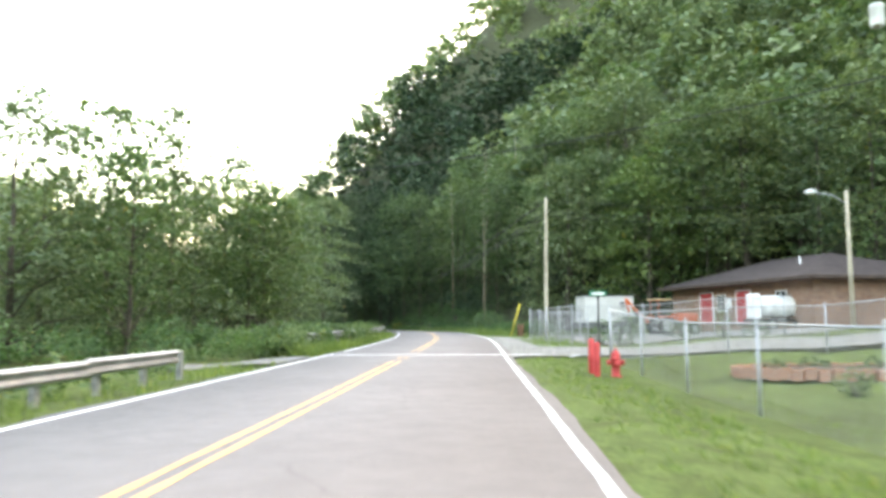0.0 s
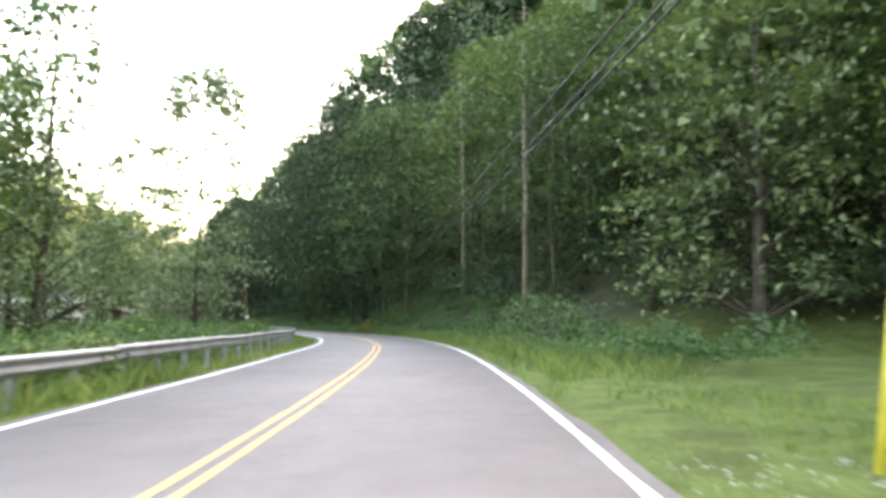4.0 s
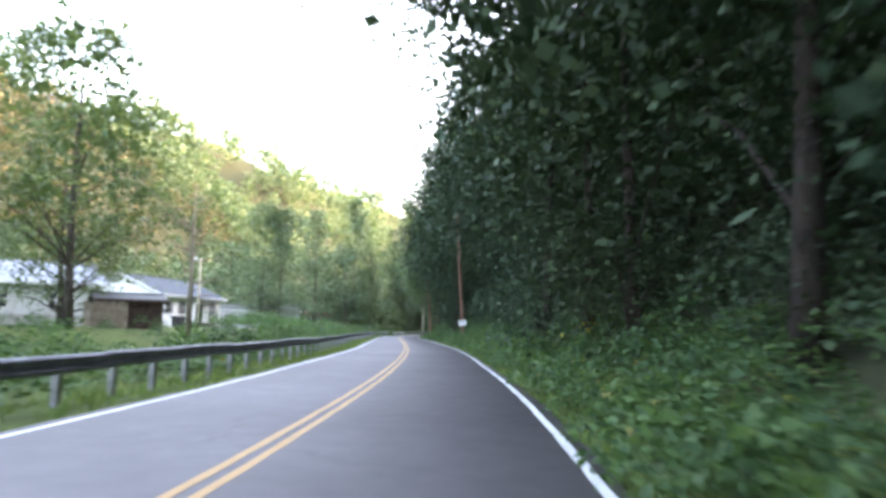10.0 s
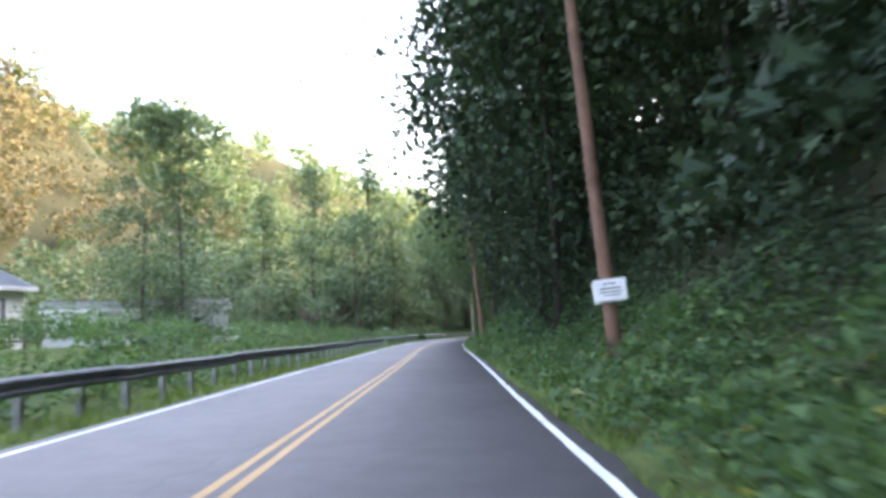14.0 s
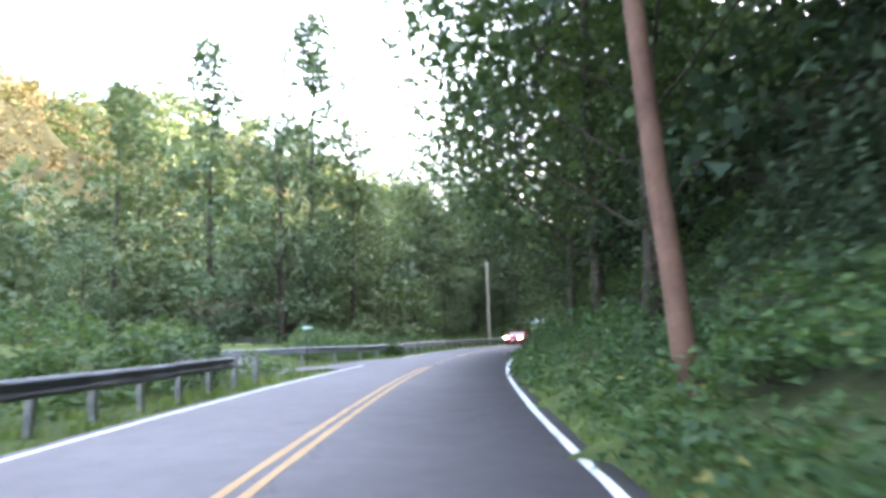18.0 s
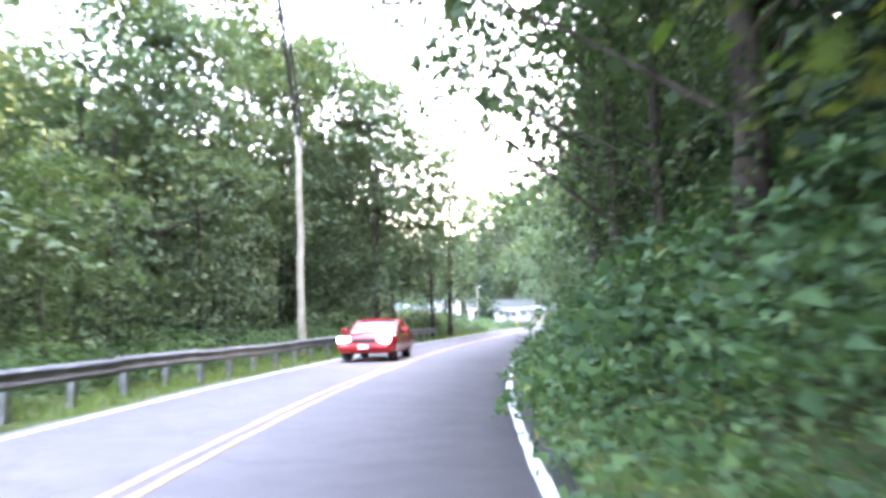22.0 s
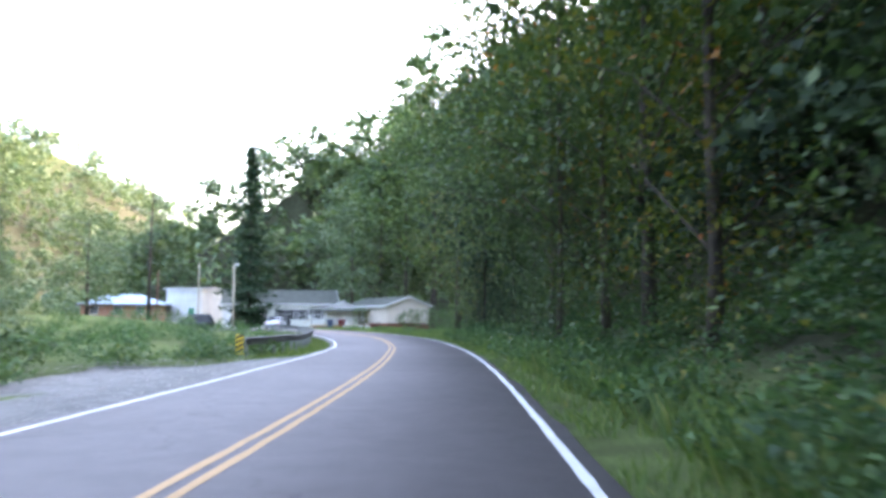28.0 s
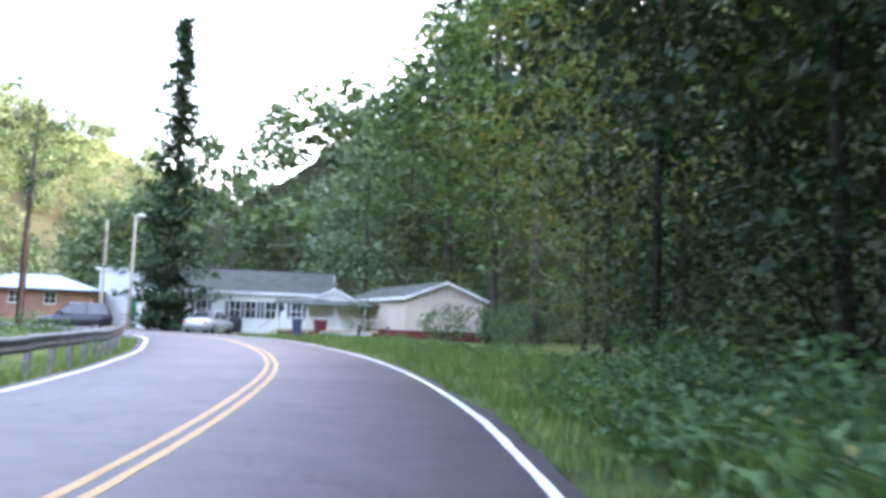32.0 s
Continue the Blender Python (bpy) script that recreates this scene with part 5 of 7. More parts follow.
for dz in (0.0, -0.9, -1.25):
    up = lambda p: (p[0], p[1], p[2] + dz)
    wire((37.7, 63.7, 11.6 + dz), up(TOP_A), 0.7)
    wire(up(TOP_A), (-6.5, 139.0, 9.1 + dz), 1.1, r=0.04)
    wire((-6.5, 139.0, 9.1 + dz), up(TOP_B), 1.2)
    wire(up(TOP_B), up(TOP_C), 0.7)
    wire(up(TOP_C), up(TOP_D), 0.9, r=0.035)
    wire(up(TOP_D), (-123.2, 411.9, 8.4 + dz), 1.8)
yard_pole = utility_pole(17.18, 27.92, 13.6, 0.15, M["pole_wood"], "pale wooden utility pole with a grey transformer can")
tubes_part("transformer", [moved(lathe([(0.0, 0.0), (0.24, 0.0), (0.26, 0.05), (0.26, 0.75), (0.28, 0.77), (0.24, 0.86), (0.0, 0.9)], 14), pose(-0.6, 0.0, 11.9))], M["white_paint"], yard_pole, "pale grey transformer can")
tubes_part("bushing", [moved(lathe([(0.05, 0), (0.06, 0.08), (0.03, 0.1), (0.05, 0.18), (0.0, 0.2)], 8), pose(-0.6, 0.08, 12.78))], M["dark_metal"], yard_pole)
wire((17.18, 27.92, 10.5), (-13.52, 65.6, 14.2), 0.8, r=0.03)
wire((17.18, 27.92, 11.4), (37.7, 63.7, 11.6), 0.6)
guy = thing("guy_wire", "steel guy wire with a yellow plastic guard", "guy wire")
tubes_part("wire", [tube([(8.13, 59.0, 9.6), (4.9, 55.4, 0.0)], 0.012, 5)], M["dark_metal"], guy)
tubes_part("guard", [tube([(5.76, 56.4, 2.6), (4.92, 55.5, 0.05)], 0.045, 8)], M["yellow_plastic"], guy)


def sign_board(name, label, m, w, h, bars, face, ink, category="sign", frame_=True):
    """A flat board with printed bars."""
    s = thing(name, label, category, m)
    part("board", boxed(-w / 2, w / 2, -0.01, 0.01, -h / 2, h / 2, 0.004), face, s)
    for (x, z, bw, bh) in bars:
        part("print", boxed(x - bw / 2, x + bw / 2, -0.017, -0.011, z - bh / 2, z + bh / 2), ink, s)
    return s


sign_board("notice_sign", "white notice board with grey lines of print nailed to the pole", pose(-37.07, 184.37, 1.88, 0, -4, 20), 0.62, 0.42,
           [(0, 0.12, 0.24, 0.026), (0.01, 0.03, 0.4, 0.03), (0.01, -0.04, 0.42, 0.026), (0.03, -0.10, 0.32, 0.022)], M["board"], M["ink"])
sign_board("notice_sign", "white plastic sheet behind the notice board", pose(-37.14, 184.45, 1.85, 0, -8, 24), 0.58, 0.42, [], M["white_paint"], M["ink"])
banner = sign_board("banner_sign", "small white sign with a dark picture under the boughs", pose(-68.5, 250.9, 2.45, 0, -9, 8), 0.82, 0.62,
                    [(0.0, 0.1, 0.6, 0.1), (-0.12, 0.0, 0.22, 0.08), (0.15, 0.0, 0.3, 0.07), (0.0, -0.2, 0.66, 0.06)], M["board"], M["ink"])
tubes_part("stake", [tube([(-0.36, 0.03, 0.3), (-0.36, 0.03, -2.2)], 0.02, 6), tube([(0.36, 0.03, 0.3), (0.36, 0.03, -2.2)], 0.02, 6)], M["dark_metal"], banner)


def street_sign(x, y, h, turn, label, w=0.85):
    s = thing("street_sign", label, "street sign", pose(x, y, gz(x, y) - 0.1, 0, 0, turn))
    tubes_part("post", [tube([(0, 0, 0), (0, 0, h)], 0.03, 8)], M["dark_metal"], s)
    part("blade", boxed(-w / 2, w / 2, -0.012, 0.012, h, h + 0.16, 0.004), M["green_sign"], s, "green name blade")
    part("print", boxed(-w * 0.36, w * 0.36, -0.02, -0.013, h + 0.045, h + 0.115), M["white_paint"], s, "white bar of print")
    return s


street_sign(4.75, 23.2, 2.15, -4, "green street name sign on a thin dark post by the fence", 0.52)
street_sign(-80.5, 242.4, 1.95, 20, "small green street sign on a thin post by the side road", 0.7)


def hazard_marker(x, y, turn):
    s = thing("hazard_marker", "black and yellow striped hazard marker at the rail's end", "road marker", pose(x, y, float(gz(x, y)), 0, 0, turn))
    tubes_part("post", [tube([(0, 0.03, -0.1), (0, 0.03, 0.95)], 0.025, 6)], M["steel"], s)
    part("panel", boxed(-0.15, 0.15, -0.006, 0.006, 0.25, 1.0, 0.003), M["black_yellow"], s)
    for k in range(4):
        z = 0.30 + k * 0.18
        part("stripe", solid([(-0.14, -0.011, z), (0.14, -0.011, z + 0.12), (0.14, -0.011, z + 0.2), (-0.14, -0.011, z + 0.08), (-0.14, -0.008, z), (0.14, -0.008, z + 0.12), (0.14, -0.008, z + 0.2), (-0.14, -0.008, z + 0.08)],
                              [(0, 1, 2, 3), (4, 7, 6, 5), (0, 4, 5, 1), (1, 5, 6, 2), (2, 6, 7, 3), (3, 7, 4, 0)]), M["cable"], s)


hazard_marker(*on_road(370.3, -5.65)[:2], 8)


def street_lamp(x, y, h, arm, turn, label, mat="pole_wood"):
    s = thing("street_lamp", label, "street lamp", pose(x, y, gz(x, y) - 0.2, 0, 0, turn))
    tubes_part("pole", [tube([(0, 0, 0), (0, 0, h)], [0.12, 0.085], 10)], M[mat], s)
    tubes_part("arm", [tube([(0, 0, h - 0.7), (-arm * 0.4, 0, h - 0.25), (-arm, 0, h - 0.05)], 0.035, 6)], M["steel"], s)
    v = lathe([(0.0, 0.12), (0.1, 0.10), (0.2, 0.02), (0.2, -0.04), (0.12, -0.12), (0.0, -0.14)], 12)
    tubes_part("head", [moved(v, pose(-arm - 0.15, 0, h - 0.05) @ Matrix.Diagonal((1.6, 1, 1, 1)))], M["white_paint"], s, "pale grey lamp head")
    return s


street_lamp(20.99, 39.0, 7.2, 1.7, 0, "street lamp with a curved arm on a wooden pole")
street_lamp(-66.2, 184.0, 7.4, 0.5, 20, "yard lamp on a weathered wooden pole near the white house")
street_lamp(-115.6, 403.1, 7.5, -0.5, 0, "lamp on a pale wooden pole beside the road")
utility_pole(-126.4, 407.5, 7.0, 0.13, M["pole_brown"], "dark wooden pole with a small lamp beside the road")
utility_pole(-123.2, 411.9, 8.4, 0.14, M["pole_wood"], "wooden utility pole beside the white house")


# Buildings
def window(parent, x, y, z, w, h, face, shutters=None, name="window"):
    """A window on a wall facing -y (face 0) or -x (face 1), with frame, sill, panes and shutters."""
    win = new(name)
    win.parent = parent
    win.matrix_basis = pose(x, y, z, 0, 0, 0 if face == 0 else -90)
    fr = bmesh.new()
    for a, b, c, d in ((-w / 2 - 0.07, w / 2 + 0.07, h, h + 0.08), (-w / 2 - 0.07, w / 2 + 0.07, -0.08, 0), (-w / 2 - 0.07, -w / 2, 0, h), (w / 2, w / 2 + 0.07, 0, h), (-0.025, 0.025, 0, h), (-w / 2, w / 2, h * 0.5 - 0.025, h * 0.5 + 0.025)):
        box(fr, a, b, -0.06, 0.0, c, d)
    part("frame", fr, M["white_paint"], win)
    part("pane", boxed(-w / 2, w / 2, -0.025, 0.0, 0, h), M["glass"], win)
    part("sill", boxed(-w / 2 - 0.1, w / 2 + 0.1, -0.10, -0.061, -0.12, -0.08), M["white_paint"], win)
    if shutters:
        for side in (-1, 1):
            a = side * (w / 2 + 0.1)
            part("shutter", boxed(min(a, a + side * 0.3), max(a, a + side * 0.3), -0.05, 0.0, 0, h, 0.01), shutters, win, "dark shutter")
    return win


def door(parent, x, y, z, w, h, face, mat, label):
    d = new("door")
    d.parent = parent
    d.matrix_basis = pose(x, y, z, 0, 0, 0 if face == 0 else -90)
    tagged(d, label)
    part("leaf", boxed(-w / 2, w / 2, -0.05, 0.0, 0, h, 0.006), mat, d)
    fr = bmesh.new()
    for a, b, c, e in ((-w / 2 - 0.09, -w / 2, 0, h), (w / 2, w / 2 + 0.09, 0, h), (-w / 2 - 0.09, w / 2 + 0.09, h, h + 0.09)):
        box(fr, a, b, -0.07, 0.0, c, e)
    part("frame", fr, M["white_paint"], d)
    part("handle", boxed(w / 2 - 0.14, w / 2 - 0.06, -0.11, -0.051, h * 0.46, h * 0.5), M["chrome"], d)
    return d


def gable_house(label, x, y, z, turn, L, W, h, rise, wall, roof, over=0.4, axis="x", skirt=None, trim="white_paint", name="house", category="house"):
    """A house whose front, L long, faces -y of its own; the ridge runs along axis. Returns the thing."""
    t = 0.16
    hs = thing(name, label, category, pose(x, y, z, 0, 0, turn))
    z0 = -0.8 if skirt is None else 0.7
    part("wall", boxed(0, L, 0, t, z0, h), wall, hs)
    part("wall", boxed(0, L, W - t, W, z0, h), wall, hs)
    part("wall", boxed(0, t, t, W - t, z0, h), wall, hs)
    part("wall", boxed(L - t, L, t, W - t, z0, h), wall, hs)
    if skirt is not None:
        part("skirting", boxed(0.05, L - 0.05, 0.05, W - 0.05, -0.8, 0.7), skirt, hs, "dark skirting under the floor")
    th = 0.14
    if axis == "x":
        for gx0 in (0, L - t):
            part("gable", solid([(gx0, 0, h), (gx0, W, h), (gx0, W / 2, h + rise), (gx0 + t, 0, h), (gx0 + t, W, h), (gx0 + t, W / 2, h + rise)],
                                [(0, 1, 2), (3, 5, 4), (0, 3, 4, 1), (1, 4, 5, 2), (2, 5, 3, 0)]), wall, hs)
        k = rise / (W / 2)
        for sgn in (0, 1):
            ya, za = (-over, h - over * k) if sgn == 0 else (W + over, h - over * k)
            v = [(-over, ya, za), (L + over, ya, za), (L + over, W / 2, h + rise), (-over, W / 2, h + rise)]
            v += [(a, b, c + th) for a, b, c in v]
            part("roof", solid(v, [(0, 1, 2, 3), (7, 6, 5, 4), (0, 4, 5, 1), (1, 5, 6, 2), (2, 6, 7, 3), (3, 7, 4, 0)]), roof, hs)
        part("fascia", boxed(-over, L + over, -over - 0.03, -over, h - over * k - 0.06, h - over * k + th), M[trim], hs)
        part("ridge_cap", boxed(-over, L + over, W / 2 - 0.12, W / 2 + 0.12, h + rise + th - 0.03, h + rise + th + 0.03), roof, hs)
        for gx0 in (-over - 0.03, L + over):
            for sgn in (0, 1):
                ya, za = (-over, h - over * k) if sgn == 0 else (W + over, h - over * k)
                v = [(gx0, ya, za - 0.05), (gx0, W / 2, h + rise - 0.05), (gx0, W / 2, h + rise + th), (gx0, ya, za + th)]
                v += [(a + 0.03, b, c) for a, b, c in v]
                part("barge_board", solid(v, [(0, 1, 2, 3), (7, 6, 5, 4), (0, 4, 5, 1), (1, 5, 6, 2), (2, 6, 7, 3), (3, 7, 4, 0)]), M[trim], hs)
    else:
        for gy0 in (0, W - t):
            part("gable", solid([(0, gy0, h), (L, gy0, h), (L / 2, gy0, h + rise), (0, gy0 + t, h), (L, gy0 + t, h), (L / 2, gy0 + t, h + rise)],
                                [(0, 1, 2), (3, 5, 4), (0, 3, 4, 1), (1, 4, 5, 2), (2, 5, 3, 0)]), wall, hs)
        k = rise / (L / 2)
        for sgn in (0, 1):
            xa = -over if sgn == 0 else L + over
            za = h - over * k
            v = [(xa, -over, za), (xa, W + over, za), (L / 2, W + over, h + rise), (L / 2, -over, h + rise)]
            v += [(a, b, c + th) for a, b, c in v]
            part("roof", solid(v, [(0, 1, 2, 3), (7, 6, 5, 4), (0, 4, 5, 1), (1, 5, 6, 2), (2, 6, 7, 3), (3, 7, 4, 0)]), roof, hs)
            v = [(xa, -over - 0.03, za - 0.05), (L / 2, -over - 0.03, h + rise - 0.05), (L / 2, -over - 0.03, h + rise + th), (xa, -over - 0.03, za + th)]
            v += [(a, b + 0.03, c) for a, b, c in v]
            part("barge_board", solid(v, [(0, 1, 2, 3), (7, 6, 5, 4), (0, 4, 5, 1), (1, 5, 6, 2), (2, 6, 7, 3), (3, 7, 4, 0)]), M[trim], hs)
            part("gutter", boxed(xa - 0.05, xa + 0.05, -over, W + over, za - 0.05, za + th), M[trim], hs)
    return hs


def hip_house(label, x, y, z, turn, L, W, h, rise, wall, roof, over=0.9, inset=None, name="house", category="house"):
    t = 0.2
    hs = thing(name, label, category, pose(x, y, z, 0, 0, turn))
    part("wall", boxed(0, L, 0, t, -0.8, h), wall, hs)
    part("wall", boxed(0, L, W - t, W, -0.8, h), wall, hs)
    part("wall", boxed(0, t, t, W - t, -0.8, h), wall, hs)
    part("wall", boxed(L - t, L, t, W - t, -0.8, h), wall, hs)
    i = W / 2 + over if inset is None else inset
    zo = h - 0.05
    v = [(-over, -over, zo), (L + over, -over, zo), (L + over, W + over, zo), (-over, W + over, zo), (-over + i, W / 2, h + rise), (L + over - i, W / 2, h + rise)]
    part("roof", solid(v, [(0, 1, 5, 4), (1, 2, 5), (2, 3, 4, 5), (3, 0, 4), (3, 2, 1, 0)]), roof, hs)
    part("fascia", boxed(-over - 0.03, L + over + 0.03, -over - 0.03, W + over + 0.03, zo - 0.2, zo - 0.004), M["dark_wood"], hs, "dark fascia under the eaves")
    tubes_part("vent_pipe", [tube([(L * 0.72, W * 0.25, h), (L * 0.72, W * 0.25, h + rise * 0.62 + 0.4)], 0.06, 8)], M["white_paint"], hs, "white vent pipe")
    return hs


# Brick building at the start: its long side looks at the yard
BA = math.degrees(math.atan2(43.4 - 60.4, 21.6 - 18.2))
brick_house = hip_house("low brown brick building with a dark hip roof and red doors", 19.1, 63.0, 1.06, BA, 17.3, 11.0, 3.0, 1.9, M["brick"], M["shingle_brown"])
door(brick_house, 5.2, 0, 0, 1.7, 2.3, 0, M["door_red"], "bright red double door")
door(brick_house, 10.0, 0, 0, 1.6, 2.3, 0, M["door_red"], "bright red door in shadow")
window(brick_house, 7.2, 0, 1.0, 1.0, 1.1, 0)
window(brick_house, 14.2, 0, 1.0, 1.0, 1.1, 0)
part("notice", boxed(7.9, 8.5, -0.03, -0.004, 1.1, 1.9), M["white_paint"], brick_house, "white notice on the wall")

# White single-storey house across the bend
HE = math.degrees(math.atan2(430 - 424, 19.5))
white_house = gable_house("long white sided house with a grey shingle roof", -119.6, 410.8, 0.22, HE, 15.9, 8.2, 3.0, 1.7, M["white_siding"], M["shingle_grey"])
for wx in (5.2, 8.0, 9.3, 11.0, 13.2):
    window(white_house, wx, 0, 1.05, 0.85, 1.2, 0, M["ink"])
door(white_house, 1.6, 0, 0.25, 0.95, 2.05, 0, M["dark_wood"], "dark front door")
porch = gable_house("small white gabled porch with a grey roof", -106.7, 410.3, 0.22, HE, 4.4, 4.6, 2.6, 1.1, M["white_siding"], M["shingle_grey"], 0.3, "y", None, name="porch", category="porch")
part("deck", boxed(-2.2, 7.0, -2.6, -0.05, 0.35, 0.5, 0.02), M["new_wood"], porch, "wooden deck")
for px in (-2.1, 0.2, 2.4, 4.6, 6.9):
    part("post", boxed(px - 0.05, px + 0.05, -2.55, -2.45, -0.6, 2.4), M["white_paint"], porch)
for px in np.arange(-1.9, 6.9, 0.28):
    part("baluster", boxed(px - 0.02, px + 0.02, -2.52, -2.48, 0.5, 1.3), M["white_paint"], porch)
part("handrail", boxed(-2.1, 6.9, -2.55, -2.45, 1.3, 1.37), M["white_paint"], porch)
part("porch_roof", solid([(-2.4, -2.9, 2.35), (7.2, -2.9, 2.35), (7.2, 0.0, 2.75), (-2.4, 0.0, 2.75), (-2.4, -2.9, 2.45), (7.2, -2.9, 2.45), (7.2, 0.0, 2.85), (-2.4, 0.0, 2.85)],
                         [(3, 2, 1, 0), (4, 5, 6, 7), (0, 1, 5, 4), (1, 2, 6, 5), (2, 3, 7, 6), (3, 0, 4, 7)]), M["shingle_grey"], porch)
part("lattice", boxed(-2.1, 6.9, -2.4, -2.36, -0.7, 0.33), M["skirt_red"], porch, "dark red lattice skirting")
for k in range(4):
    part("step", boxed(-3.4 + k * 0.3, -2.2, -2.4, -1.2, -0.6 + k * 0.24, -0.42 + k * 0.24), M["new_wood"], porch, "wooden step")
part("stair_rail", solid([(-3.5, -2.45, 0.4), (-2.2, -2.45, 1.3), (-2.2, -2.45, 1.38), (-3.5, -2.45, 0.48), (-3.5, -2.39, 0.4), (-2.2, -2.39, 1.3), (-2.2, -2.39, 1.38), (-3.5, -2.39, 0.48)],
                         [(0, 1, 2, 3), (7, 6, 5, 4), (0, 4, 5, 1), (1, 5, 6, 2), (2, 6, 7, 3), (3, 7, 4, 0)]), M["new_wood"], porch)
GE = math.degrees(math.atan2(422.7 - 418.5, 6.3))
beige_home = gable_house("beige sided mobile home with a white-edged gable end", -98.7, 405.6, 0.22, GE, 6.2, 14.0, 3.05, 1.15, M["beige_siding"], M["shingle_grey"], 0.35, "y", M["skirt_red"])
window(beige_home, 0, 8.0, 1.3, 0.9, 1.1, 1)

for home in (white_house, porch, beige_home):
    home.scale = (0.86, 0.86, 1.0 if home is white_house else 0.86)

# Houses in the valley
HC = math.degrees(math.atan2(184.7 - 172.6, -71.3 + 68.0))
house_c = gable_house("white house with a slate grey roof and dark shutters", -69.7, 182.3, 1.40, HC, 13.6, 8.6, 3.0, 1.9, M["white_siding"], M["shingle_slate"], 0.5)
for wx in (1.6, 4.6, 11.4):
    window(house_c, wx, 0, 1.0, 1.0, 1.3, 0, M["ink"])
door(house_c, 8.2, 0, 0.1, 1.7, 2.1, 0, M["glass"], "dark glazed patio door")
part("deck", boxed(6.6, 12.4, -2.2, -0.05, -0.1, 0.05), M["dark_wood"], house_c, "dark wooden deck")
for px in np.arange(6.6, 12.5, 0.95):
    part("deck_post", boxed(px - 0.05, px + 0.05, -2.2, -2.1, -0.9, 1.0), M["dark_wood"], house_c)
part("deck_rail", boxed(6.6, 12.4, -2.2, -2.1, 0.92, 1.0), M["dark_wood"], house_c)
part("deck_rail", boxed(6.6, 12.4, -2.19, -2.11, 0.45, 0.51), M["dark_wood"], house_c)
yellow_shed = gable_house("small pale yellow shed with a grey roof", -63.4, 172.3, 0.88, math.degrees(math.atan2(3.9, -0.2)), 4.2, 5.0, 2.0, 0.95, M["yellow_siding"], M["shingle_grey"], 0.25, "y", name="shed", category="shed")
left_house = gable_house("pale grey house with a metal roof among the trees", -61.2, 151.9, 1.23, 65, 12.5, 7.5, 2.8, 1.5, M["grey_siding"], M["metal_pale"], 0.4)
for wx in (2.5, 6.0, 9.5):
    window(left_house, wx, 0, 1.0, 1.0, 1.1, 0)
part("skirting_band", boxed(-0.03, 12.53, -0.03, 0.0, -0.8, 0.55), M["concrete"], left_house, "grey block footing")
old_shed = gable_house("dark weathered board shed with a low roof", -45.7, 154.1, 0.81, 55, 3.4, 3.0, 1.75, 0.35, M["dark_wood"], M["dark_metal"], 0.25, "x", name="shed", category="shed", trim="dark_wood")
board_fence = thing("board_fence", "short run of pale weathered upright boards", "fence", pose(-45.4, 152.9, gz(-45.4, 152.9) - 0.05, 0, 0, 55))
for k in range(14):
    part("board", boxed(k * 0.16, k * 0.16 + 0.14, -0.012, 0.012, 0, 1.55 + 0.05 * math.sin(k * 2.3)), M["wood_fence"], board_fence)
for z in (0.4, 1.2):
    part("rail", boxed(0, 2.24, 0.013, 0.06, z, z + 0.09), M["wood_fence"], board_fence)
far_home = gable_house("pale mobile home with a white gable end behind the weeds", -79.4, 200.6, 0.81, 51, 11.6, 4.6, 2.45, 0.65, M["grey_siding"], M["shingle_grey"], 0.2)
for wx in (2.2, 5.6, 9.2):
    window(far_home, wx, 0, 0.9, 0.9, 1.0, 0)
red_home = gable_house("small white house with a red metal roof behind the trees", -112.0, 263.8, 0.97, 40, 9.0, 6.0, 2.4, 1.2, M["white_siding"], M["red_roof"], 0.3)
window(red_home, 3, 0, 0.9, 0.9, 1.0, 0)
window(red_home, 6, 0, 0.9, 0.9, 1.0, 0)
blue_home = hip_house("low red brick house with a pale blue metal roof", -144.0, 421.8, 1.29, 24, 13.0, 8.5, 2.5, 1.7, M["brick_red"], M["metal_blue"], 0.8)
for wx in (2.0, 5.5, 9.0):
    window(blue_home, wx, 0, 0.9, 1.1, 1.2, 0)
block = gable_house("plain white two-storey block with a flat dark roof", -136.0, 431.1, 0.95, -6, 6.5, 9.0, 5.7, 0.25, M["grey_siding"], M["dark_metal"], 0.35)
door(block, 4.8, 0, 0.1, 1.2, 2.2, 0, M["green_sign"], "green door")
for home in (blue_home, block):
    home.scale = (0.86, 0.86, 0.86)


